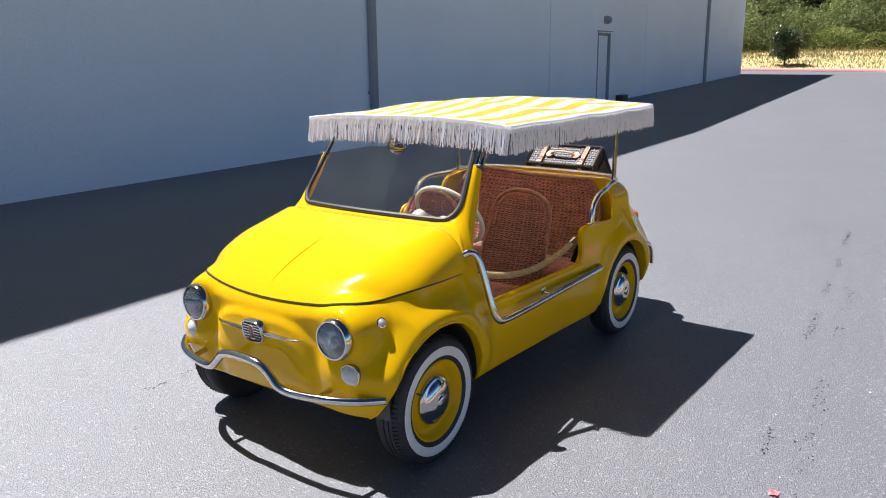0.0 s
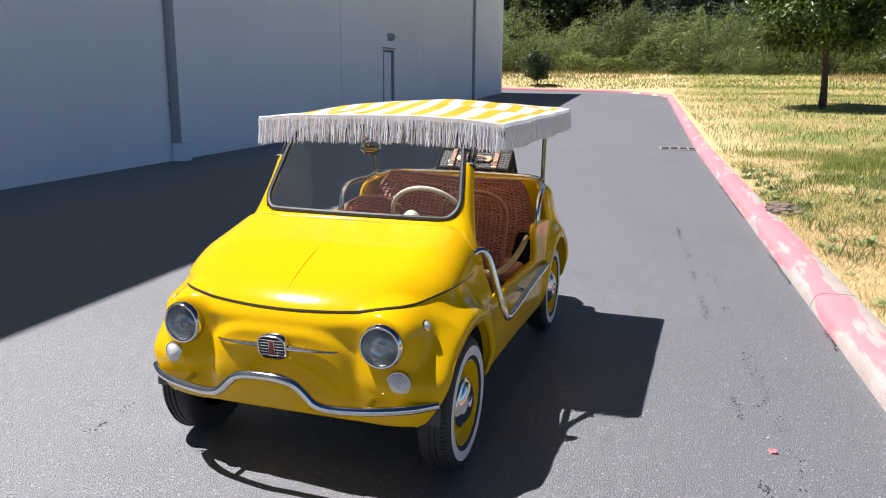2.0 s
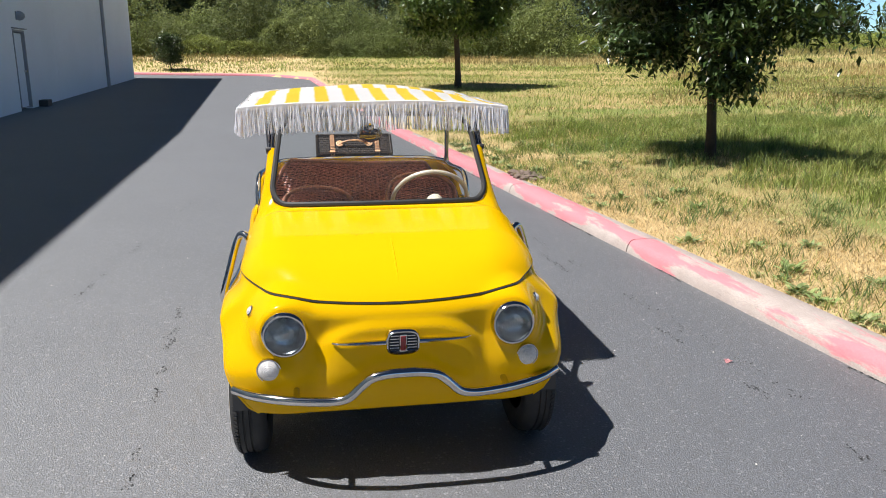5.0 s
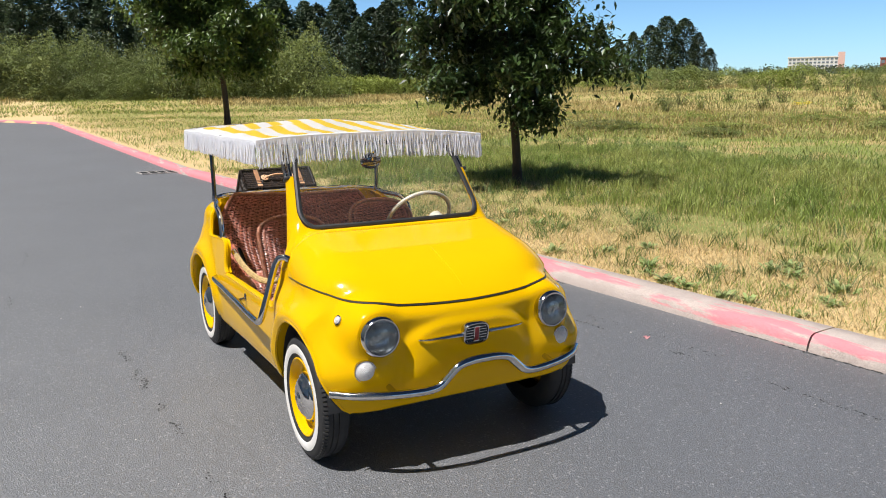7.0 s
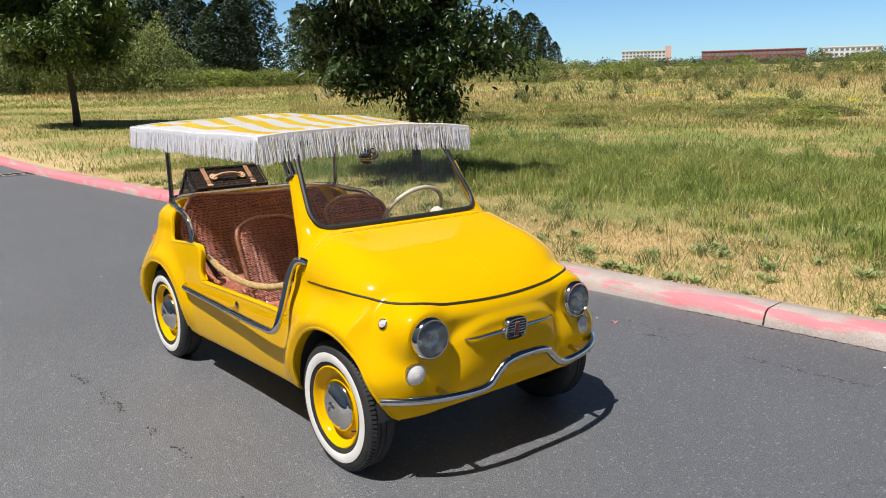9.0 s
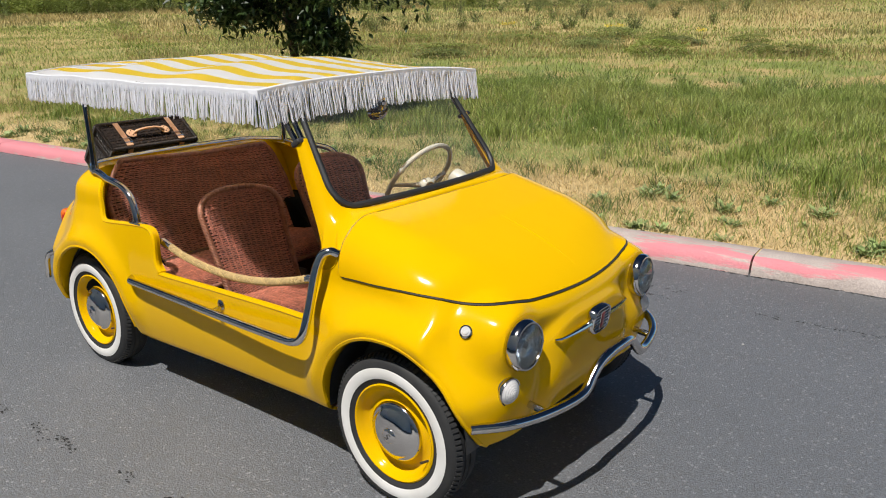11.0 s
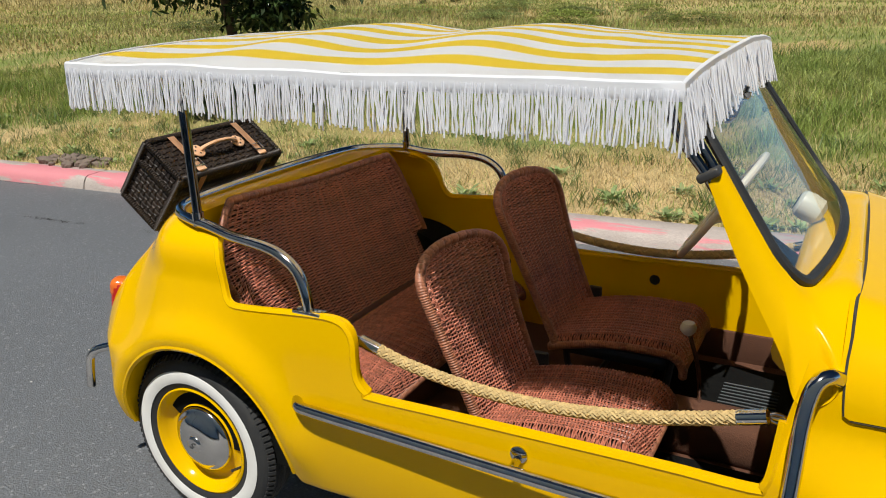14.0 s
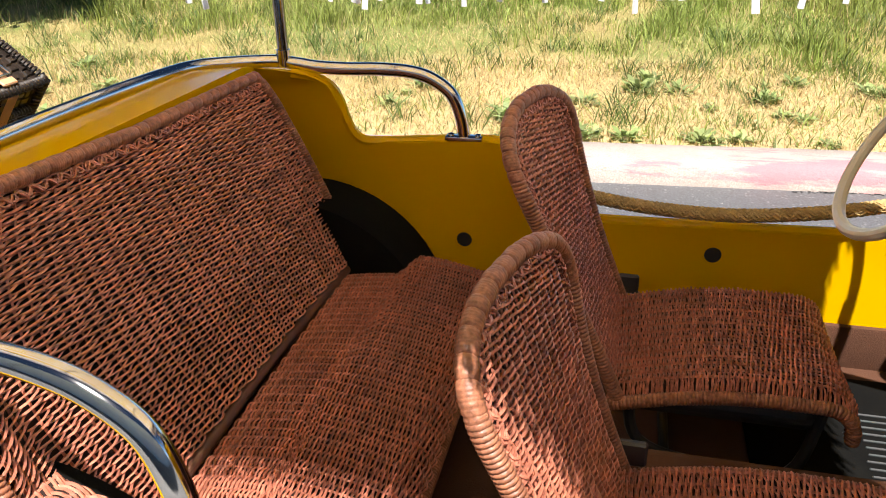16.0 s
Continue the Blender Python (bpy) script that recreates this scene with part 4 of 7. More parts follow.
# ---- windscreen ----
def screen_point(u, v):
    """u across (-1 right, 1 left), v up."""
    lo = Vector((0.563 + 0.058 * (1 - u * u), 0.470 * u, 0.912 + 0.006 * (1 - u * u)))
    hi = Vector((0.322 + 0.012 * (1 - u * u), 0.416 * u, 1.262 + 0.012 * (1 - u * u)))
    return lo.lerp(hi, v)


def screen_outline(n=10, grow=0.0):
    """A rounded rectangle in u and v."""
    pts = []
    ru, rv = 0.16, 0.24
    for cu, cv, a0 in ((1 - ru, 1 - rv, 0), (-1 + ru, 1 - rv, 90), (-1 + ru, rv, 180), (1 - ru, rv, 270)):
        for k in range(n + 1):
            a = radians(a0 + 90 * k / n)
            pts.append((cu + (ru + grow) * math.cos(a), cv + (rv + grow) * math.sin(a)))
    full = []
    for a, b in zip(pts, pts[1:] + pts[:1]):
        m = max(1, int(abs(b[0] - a[0]) / 0.1))
        full += [(a[0] + (b[0] - a[0]) * k / m, a[1] + (b[1] - a[1]) * k / m) for k in range(m)]
    return full


def build_windscreen():
    out = screen_outline()
    bm = bmesh.new()
    vs = [bm.verts.new(screen_point(u, v)) for u, v in out]
    inner = [[bm.verts.new(screen_point(u * f, 0.5 + (v - 0.5) * f)) for u, v in out] for f in (0.75, 0.5, 0.25)]
    rings = [vs] + inner
    for a, b in zip(rings, rings[1:]):
        for k in range(len(a)):
            bm.faces.new((a[k], a[(k + 1) % len(a)], b[(k + 1) % len(a)], b[k]))
    mid = bm.verts.new(screen_point(0, 0.5))
    for k in range(len(vs)):
        bm.faces.new((inner[-1][k], inner[-1][(k + 1) % len(vs)], mid))
    pane = cpart("windscreen", bm, glass, label="curved clear windscreen glass")
    pane.visible_shadow = False
    bm = bmesh.new()
    tube(bm, [screen_point(u, v) for u, v in out], 0.0125, 8, True, flat=0.8)
    cpart("windscreen_seal", bm, rubber, pane, "black rubber windscreen seal")
    # yellow surround: one pressing from the bonnet's edge up into the two pillars
    inner_ = [(0.0, -0.03), (0.45, -0.03), (0.78, -0.03), (0.93, 0.0), (0.985, 0.06), (1.005, 0.14), (1.015, 0.24), (1.02, 0.43), (1.02, 0.635)]
    inner_ = [screen_point(u, v) for u, v in inner_]
    outer_ = [Vector(p) for p in ((0.669, 0, 0), (0.670, 0.25, 0), (0.664, 0.42, 0))]
    outer_ = [on_body((p.x, p.y, 2), (0, 0, -1), 0.0015)[0] for p in outer_]
    outer_ += [on_body((x, 2, z), (0, -1, 0), 0.002)[0] for x, z in ((0.654, 0.805), (0.640, 0.752), (0.588, 0.742))]
    outer_ += [Vector(p) for p in ((0.549, 0.540, 0.815), (0.458, 0.503, 0.965), (0.382, 0.478, 1.118))]
    a_, b_ = spline(inner_, 6), spline(outer_, 6)
    bm = bmesh.new()
    lines = []
    for mirror in (-1, 1):
        pairs = list(zip(a_, b_))
        for p, q in (pairs[:0:-1] if mirror < 0 else pairs):
            row = []
            out_ = (Vector((0.5, 0.6 if q.y > 0.3 else 0, 0.6))).normalized()
            for k in range(7):
                t = k / 6
                w = p.lerp(q, t) + out_ * (0.012 * math.sin(math.pi * t) ** 0.8)
                row.append(bm.verts.new((w.x, mirror * w.y, w.z)))
            lines.append(row)
    for a, b in zip(lines, lines[1:]):
        for k in range(6):
            bm.faces.new((a[k], b[k], b[k + 1], a[k + 1]))
    bmesh.ops.recalc_face_normals(bm, faces=bm.faces)
    bm.normal_update()
    if sum(f.normal.z for f in bm.faces) < 0:
        bmesh.ops.reverse_faces(bm, faces=bm.faces[:])
    bmesh.ops.solidify(bm, geom=bm.faces[:], thickness=0.024)
    bmesh.ops.recalc_face_normals(bm, faces=bm.faces)
    cpart("screen_surround", bm, yellow, label="yellow scuttle and screen pillars", angle=60)


build_windscreen()

for side in (1, -1):
    # twin tubes that carry the front of the canopy, clamped to the pillar
    bm = bmesh.new()
    tube(bm, spline([(0.405, side * 0.468, 1.085), (0.374, side * 0.470, 1.130), (0.318, side * 0.468, 1.205), (0.285, side * 0.462, 1.30)], 4), 0.0105, 12)
    post = cpart("canopy_front_post", bm, dark_refl_chrome)
    bm = bmesh.new()
    tube(bm, spline([(0.420, side * 0.458, 1.085), (0.390, side * 0.456, 1.135), (0.346, side * 0.452, 1.205), (0.320, side * 0.445, 1.30)], 4), 0.0095, 12)
    cpart("brace", bm, dark_refl_chrome, post)
    bm = bmesh.new()
    block(bm, (0.046, 0.038, 0.018), Matrix.Translation((0.387, side * 0.467, 1.121)) @ Matrix.Rotation(radians(-30), 4, "Y"), 0.006, 3)
    cpart("clamp", bm, dark_metal, post)


# ---- lamps, emblem, bumpers ----
def lamp_frame(at, ahead):
    d = Vector(ahead).normalized()
    return Matrix.Translation(at) @ d.to_track_quat("Z", "Y").to_matrix().to_4x4()


def ribbed_lens(bm, r, dome, m, rings=5, seg=32):
    prof = [(r * (1 - k / (rings * 2)), dome * (1 - (1 - k / (rings * 2)) ** 2) + (0.0015 if k % 2 else 0)) for k in range(rings * 2)] + [(0, dome)]
    revolve(bm, prof, seg, m)


reflector = material("lamp_reflector", (0.74, 0.80, 0.86), 0.24, 1.0, spots=(0.22, 0.25, 0.29), spot_scale=34, spot_mix=0.75, bump=0.0012, bump_scale=40)
lens_glass = clear_glass("ribbed_lamp_glass", (0.86, 0.90, 0.92))
for side in (1, -1):
    m = lamp_frame((1.264, side * 0.404, 0.583), (1, side * 0.03, 0.03))
    bm = bmesh.new()
    revolve(bm, [(0.074, -0.035), (0.079, -0.015), (0.0815, 0.0), (0.080, 0.014), (0.074, 0.022), (0.069, 0.022), (0.066, 0.014)], 44, m)
    ring = cpart("headlight", bm, chrome, label="round headlight in a chrome ring")
    bm = bmesh.new()
    revolve(bm, [(0.067, 0.013), (0.055, 0.0), (0.035, -0.007), (0.016, -0.010), (0.0, -0.010)], 36, m)
    cpart("reflector", bm, reflector, ring)
    bm = bmesh.new()
    revolve(bm, [(0.0, 0.012), (0.012, 0.009), (0.015, 0.0), (0.012, -0.010)], 16, m)
    cpart("bulb_shield", bm, chrome, ring)
    bm = bmesh.new()
    revolve(bm, [(0.0665, 0.018), (0.055, 0.026), (0.035, 0.032), (0.015, 0.035), (0, 0.035)], 36, m)
    pane = cpart("lens", bm, lens_glass, ring)
    pane.visible_shadow = False
    for k in range(-9, 10):
        x = k * 0.0065
        h = math.sqrt(0.062 ** 2 - x * x)
        bm = bmesh.new()
        tube(bm, [m @ Vector((x, -h, 0.019)), m @ Vector((x, -h * 0.5, 0.029)), m @ Vector((x, 0, 0.032)), m @ Vector((x, h * 0.5, 0.029)), m @ Vector((x, h, 0.019))], 0.0015, 5)
        cpart("lens_rib", bm, lens_glass, ring).visible_shadow = False
    m = lamp_frame((1.252, side * 0.464, 0.450), (1, side * 0.14, -0.02))
    bm = bmesh.new()
    revolve(bm, [(0.043, -0.05), (0.0435, 0.002), (0.040, 0.005)], 32, m)
    base = cpart("front_indicator", bm, rubber, label="round white front indicator")
    bm = bmesh.new()
    revolve(bm, [(0.0445, -0.004), (0.0455, 0.003), (0.0435, 0.008), (0.040, 0.008)], 32, m)
    cpart("rim", bm, chrome, base, "thin chrome rim")
    bm = bmesh.new()
    ribbed_lens(bm, 0.0405, 0.022, m @ Matrix.Translation((0, 0, 0.004)), 7)
    cpart("lens", bm, white_lens, base)
    q, n = on_body((1.14, side * 2, 0.635), (0, -side, 0), 0)
    m = lamp_frame(q, n)
    bm = bmesh.new()
    revolve(bm, [(0.020, -0.01), (0.020, 0.005), (0.016, 0.007)], 24, m)
    base = cpart("side_marker", bm, chrome)
    bm = bmesh.new()
    ribbed_lens(bm, 0.0165, 0.007, m @ Matrix.Translation((0, 0, 0.005)), 3, 20)
    cpart("lens", bm, white_lens, base)
    # tail lamp
    q, n = on_body((-1.36, side * 2, 0.54), (0.0, -side, 0), 0)
    m = lamp_frame((-1.316, side * 0.494, 0.585), (-1, side * 0.75, 0.18))
    bm = bmesh.new()
    block(bm, (0.07, 0.135, 0.06), m, 0.024, 3)
    tail = cpart("tail_light", bm, red_lens, label="red and amber tail light")
    bm = bmesh.new()
    block(bm, (0.066, 0.062, 0.062), m @ Matrix.Translation((0, 0.040, 0.003)), 0.022, 3)
    cpart("amber_lens", bm, amber, tail)


def nose_x(y, z, off=0.0):
    return on_body((2.5, y, z), (-1, 0, 0), off)[0]


def build_emblem():
    c = nose_x(0, 0.548) + Vector((0.012, 0, 0))
    m = Matrix.Translation(c) @ Matrix.Rotation(radians(8), 4, "Y")
    def oval(a, b, k):
        t = math.tau * k / 40
        c, s = math.cos(t), math.sin(t)
        p = 2 / 3.4
        return a * abs(c) ** p * (1 if c > 0 else -1), b * abs(s) ** p * (1 if s > 0 else -1)

    bm = bmesh.new()
    rings = []
    for g_, d in ((1.0, -0.014), (1.0, 0.008), (0.95, 0.0125), (0.87, 0.0125), (0.84, 0.008)):
        rings.append([bm.verts.new(m @ Vector((d, *oval(0.060 * g_, 0.048 * g_, k)))) for k in range(40)])
    for a, b in zip(rings, rings[1:]):
        for k in range(40):
            bm.faces.new((a[k], a[(k + 1) % 40], b[(k + 1) % 40], b[k]))
    bmesh.ops.recalc_face_normals(bm, faces=bm.faces)
    emblem = cpart("emblem", bm, chrome, label="chrome shield emblem with a red centre")
    bm = bmesh.new()
    bm.faces.new([bm.verts.new(m @ Vector((0.007, *oval(0.052, 0.041, k)))) for k in range(40)])
    cpart("emblem_back", bm, dark_metal, emblem)
    for k in range(6):
        z_ = 0.029 - 0.0116 * k
        w_ = 0.048 * (1 - (abs(z_) / 0.041) ** 3.4) ** (1 / 3.4)
        for sy in (1, -1):
            bm = bmesh.new()
            block(bm, (0.006, w_ - 0.014, 0.0052), m @ Matrix.Translation((0.0095, sy * (0.014 + w_) / 2, z_)), 0.001, 1)
            cpart("emblem_bar", bm, chrome, emblem)
    bm = bmesh.new()
    block(bm, (0.010, 0.026, 0.066), m @ Matrix.Translation((0.008, 0, 0)), 0.002, 2)
    cpart("emblem_frame", bm, chrome, emblem)
    bm = bmesh.new()
    block(bm, (0.010, 0.019, 0.056), m @ Matrix.Translation((0.0105, 0, 0)), 0.002, 2)
    cpart("emblem_centre", bm, badge_red, emblem)
    for sy in (1, -1):
        bm = bmesh.new()
        pts = [nose_x(sy * y, 0.548 - 0.012 * (y - 0.05), 0.010 if y < 0.235 else 0.004) for y in np.linspace(0.05, 0.242, 12)]
        tube(bm, pts, [0.0125 - 0.0085 * (k / 11) ** 1.2 for k in range(12)], 10, flat=0.8)
        cpart("nose_trim", bm, chrome, emblem)


build_emblem()


def build_front_bumper():
    half = [(1.376, 0.0, 0.462), (1.376, 0.06, 0.460), (1.373, 0.115, 0.447), (1.369, 0.155, 0.415), (1.368, 0.195, 0.380), (1.36, 0.245, 0.366), (1.345, 0.33, 0.364), (1.318, 0.43, 0.366), (1.27, 0.52, 0.366), (1.205, 0.592, 0.366)]
    pts = [(x, -y, z) for x, y, z in half[:0:-1]] + half
    bm = bmesh.new()
    tube(bm, spline(pts, 7), 0.0165, 14)
    bar = cpart("front_bumper", bm, chrome, label="wavy chrome tube front bumper")
    for sy in (1, -1):
        a = nose_x(sy * 0.372, 0.375, -0.02)
        bm = bmesh.new()
        tube(bm, [a, Vector((1.332, sy * 0.372, 0.366))], 0.012, 10)
        cpart("bumper_bracket", bm, chrome, bar)
    # bent rear corner guards
    for sy in (1, -1):
        pts = [(-1.392, 0.600, 0.318), (-1.385, 0.600, 0.360), (-1.376, 0.600, 0.405), (-1.366, 0.596, 0.430), (-1.335, 0.588, 0.452), (-1.255, 0.560, 0.474)]
        bm = bmesh.new()
        tube(bm, spline([(x, sy * y, z) for x, y, z in pts], 6), 0.0135, 12)
        cpart("rear_bumper", bm, chrome, label="bent chrome tube rear corner guard")


build_front_bumper()

# ---- wheels ----
tread = material("tread_rubber", (0.020, 0.020, 0.021), 0.7, spots=(0.04, 0.038, 0.036), spot_scale=14, bump=0.001, bump_scale=120)


def build_wheel(x, side, z=0.260):
    wheel = new("wheel")
    wheel.parent = car
    m = Matrix.Translation((x, side * 0.555, z)) @ Matrix.Rotation(radians(-90 * side), 4, "X")
    bm = bmesh.new()
    R = 0.260
    prof = [(0.165, -0.050), (0.19, -0.062), (0.225, -0.066), (0.245, -0.058), (R - 0.004, -0.045), (R, -0.03), (R, -0.012), (R - 0.005, -0.010), (R - 0.005, -0.005), (R, -0.003), (R, 0.012), (R - 0.005, 0.014), (R - 0.005, 0.018), (R, 0.020), (R, 0.032), (R - 0.003, 0.044), (0.247, 0.056), (0.236, 0.062), (0.212, 0.066), (0.19, 0.064), (0.172, 0.058), (0.162, 0.050)]
    revolve(bm, prof, 72, m)
    tyre = part("tyre", bm, tread, wheel, "black tyre with a white band", True, 50)
    for k in range(90):                       # shoulder blocks of the tread
        a = k * math.tau / 90
        bb = m @ Matrix.Rotation(a, 4, "Z") @ Matrix.Translation((R - 0.0052, 0, 0.043)) @ Matrix.Rotation(radians(-35), 4, "Y")
        if k == 0:
            tb = bmesh.new()
        block(tb, (0.012, 0.010, 0.020), bb)
    part("tread", tb, tread, tyre)["kind"] = "stuff"
    bm = bmesh.new()
    revolve(bm, [(0.186, 0.0652), (0.190, 0.0665), (0.203, 0.0685), (0.219, 0.0676), (0.223, 0.0662)], 72, m)
    part("white_band", bm, whitewall, tyre, "white wall band", True)
    bm = bmesh.new()
    revolve(bm, [(0.166, 0.046), (0.168, 0.058), (0.163, 0.0605), (0.157, 0.056), (0.150, 0.040), (0.138, 0.024), (0.124, 0.020), (0.112, 0.026), (0.100, 0.034), (0.06, 0.036), (0, 0.036)], 60, m)
    part("rim", bm, yellow, wheel, "yellow pressed steel rim", True, 50)
    bm = bmesh.new()
    revolve(bm, [(0.101, 0.032), (0.103, 0.038), (0.100, 0.046), (0.092, 0.052), (0.086, 0.053), (0.082, 0.057), (0.070, 0.066), (0.055, 0.072), (0.040, 0.075), (0.026, 0.0755), (0.024, 0.079), (0.018, 0.082), (0.0, 0.083)], 60, m)
    cap = part("hubcap", bm, chrome, wheel, "domed chrome hubcap", True, 40)
    bm = bmesh.new()
    for a in (0.4, 0.4 + math.pi):
        tube(bm, [m @ Vector((0.006 * math.cos(a) + 0.007 * math.cos(b + a), 0.006 * math.sin(a) + 0.007 * math.sin(b + a), 0.0830)) for b in np.linspace(0, 4.2, 8)], 0.0016, 5)
    part("cap_emblem", bm, dark_metal, cap)
    bm = bmesh.new()
    tube(bm, [m @ Vector((0.118, -0.07, 0.025)), m @ Vector((0.112, -0.066, 0.055))], 0.004, 8)
    part("valve", bm, rubber, wheel)
    return wheel


for x, z in ((0.912, 0.258), (-0.930, 0.252)):
    for side in (1, -1):
        build_wheel(x, side, z)
    bm = bmesh.new()
    tube(bm, [(x, -0.52, 0.26), (x, 0.52, 0.26)], 0.03, 10)
    cpart("axle", bm, dark_metal)
for side in (1, -1):                          # dark liners of the wheel housings
    for cx, cz, r in ((0.905, 0.285, 0.292), (-0.878, 0.275, 0.294)):
        bm = bmesh.new()
        pts = [(cx + r * math.cos(a), cz + r * math.sin(a)) for a in np.linspace(-0.02, math.pi + 0.10, 30)]
        a_ = [bm.verts.new((x, side * 0.600, z)) for x, z in pts]
        b_ = [bm.verts.new((x, side * 0.445, z)) for x, z in pts]
        for k in range(len(pts) - 1):
            bm.faces.new((a_[k], a_[k + 1], b_[k + 1], b_[k]))
        bm.faces.new(b_)
        cpart("wheel_housing", bm, dark_metal)
bm = bmesh.new()
block(bm, (2.0, 0.8, 0.06), Matrix.Translation((0, 0, 0.19)), 0.02)
cpart("underbody", bm, dark_metal)
bm = bmesh.new()
tube(bm, [(0.30, 0.30, 0.16), (-0.5, 0.30, 0.15), (-1.30, 0.32, 0.2)], 0.02, 8)
cpart("exhaust_pipe", bm, dark_metal)


# ---- canopy ----
CX0, CX1 = -1.195, 0.352                     # rear and front edge


def canopy_half(x):
    return 0.632 + (x - CX0) / (CX1 - CX0) * (0.600 - 0.632)


def canopy_top(x, u):
    """Height of the cloth; u across from -1 to 1. It hangs between four bows."""
    t = (x - CX0) / (CX1 - CX0)
    crown = 0.066 * (1 - abs(u) ** 2.2) * (0.45 + 0.55 * min(1, 6 * t, 6 * (1 - t)))
    sag = 0.020 * (0.5 - 0.5 * math.cos(math.tau * 3 * t)) * (1 - abs(u) ** 4)
    ripple = 0.006 * noise.noise(Vector((x * 4.5, u * 3.1, 0.3)))
    return 1.310 - 0.010 * t + crown - sag + ripple


def build_canopy():
    bm = bmesh.new()
    nx, ny = 60, 44
    g = []
    for i in range(nx + 1):
        x = CX0 + (CX1 - CX0) * i / nx
        g.append([bm.verts.new((x, canopy_half(x) * (-1 + 2 * j / ny), canopy_top(x, -1 + 2 * j / ny))) for j in range(ny + 1)])
    for i in range(nx):
        for j in range(ny):
            bm.faces.new((g[i][j], g[i + 1][j], g[i + 1][j + 1], g[i][j + 1]))
    bmesh.ops.solidify(bm, geom=bm.faces[:], thickness=0.004)
    bmesh.ops.recalc_face_normals(bm, faces=bm.faces)
    cloth = cpart("canopy", bm, canvas, label="yellow and white striped canvas canopy", angle=60)
    # woven head band along the edge
    edge = []
    n = 60
    for k in range(n):
        edge.append((CX1, canopy_half(CX1) * (-1 + 2 * k / n), 1, 0))
    for k in range(n):
        x = CX1 + (CX0 - CX1) * k / n
        edge.append((x, canopy_half(x), 0, 1))
    for k in range(n):
        edge.append((CX0, canopy_half(CX0) * (1 - 2 * k / n), -1, 0))
    for k in range(n):
        x = CX0 + (CX1 - CX0) * k / n
        edge.append((x, -canopy_half(x), 0, -1))

    def rim(k):
        x, y, nx_, ny_ = edge[k % len(edge)]
        u = y / canopy_half(x)
        return Vector((x, y, canopy_top(x, max(-1, min(1, u))) + 0.004)), Vector((nx_, ny_, 0))

    bm = bmesh.new()
    rings = []
    for k in range(len(edge)):
        p, o = rim(k)
        rings.append([bm.verts.new(p + o * a + Vector((0, 0, h))) for a, h in ((0.0, 0.001), (0.005, -0.003), (0.0065, -0.022), (0.0055, -0.030), (0.0035, -0.034))])
    for k in range(len(rings)):
        a, b = rings[k], rings[(k + 1) % len(rings)]
        for j in range(4):
            bm.faces.new((a[j], b[j], b[j + 1], a[j + 1]))
    cpart("fringe_band", bm, fringe_mat, cloth, "white woven band")
    # hanging threads, two layers, some caught together
    rng = np.random.default_rng(5)
    total = 2 * (CX1 - CX0) + 2 * (canopy_half(CX0) + canopy_half(CX1))
    count = int(total / 0.0027)
    paths = []
    for i in range(count):
        f = (i + rng.uniform(-0.4, 0.4)) / count * len(edge)
        k = int(f) % len(edge)
        a, oa = rim(k)
        b, ob_ = rim(k + 1)
        p, o = a.lerp(b, f - int(f)), oa
        along = Vector((-o.y, o.x, 0))
        clump = 0.010 * math.sin(f * 2.3) * noise.noise(Vector((f * 0.9, 1.7, 0))) * 2
        length = (0.112 if o.x > 0.5 else 0.098 if o.y < -0.5 else 0.105) + 0.008 * noise.noise(Vector((f * 0.35, 0, 0))) + rng.normal(0, 0.004)
        if rng.random() < 0.02:
            length *= rng.uniform(0.5, 0.8)
        start = p + o * (0.0045 + rng.uniform(-0.003, 0.003)) + Vector((0, 0, -0.012 - 0.004 * rng.random()))
        sway = rng.normal(0, 0.004)
        out = rng.normal(0.007, 0.011) if o.x > 0.5 else rng.normal(0.003, 0.005)
        row = [start]
        for s in (0.2, 0.4, 0.6, 0.8, 1.0):
            row.append(start + Vector((0, 0, -length * s)) + along * ((clump + sway) * s ** 1.5 + rng.normal(0, 0.0009)) + o * (out * s + rng.normal(0, 0.0007)))
        paths.append([tuple(q) for q in row])
    v, f = tubes_np(paths, rng.uniform(0.0014, 0.0021, len(paths)), 5)
    fr = part("fringe", mesh_np("fringe", v, f), fringe_mat, cloth, "long white cotton fringe")
    fr["kind"] = "stuff"
    # bows and side rails under the cloth
    for t in (0.02, 1 / 3, 2 / 3, 0.98):
        x = CX0 + (CX1 - CX0) * t
        bm = bmesh.new()
        tube(bm, [(x, canopy_half(x) * u * 0.985, canopy_top(x, u) - 0.012) for u in np.linspace(-1, 1, 17)], 0.008, 8)
        cpart("canopy_bow", bm, chrome)
    for side in (1, -1):
        bm = bmesh.new()
        tube(bm, [(x, side * (canopy_half(x) - 0.012), canopy_top(x, 1) - 0.012) for x in np.linspace(CX0 + 0.01, CX1 - 0.01, 12)], 0.009, 8)
        cpart("canopy_side_rail", bm, chrome)
        bm = bmesh.new()
        tube(bm, [(-0.895, side * 0.538, 0.888), (-0.895, side * 0.540, 1.1), (-0.893, side * 0.545, 1.31)], 0.0125, 12)
        post = cpart("canopy_rear_post", bm, dark_refl_chrome)
        bm = bmesh.new()
        tube(bm, [(-0.895, side * 0.538, 0.885), (-0.895, side * 0.538, 0.922)], 0.0160, 12)
        cpart("socket", bm, chrome, post)


build_canopy()

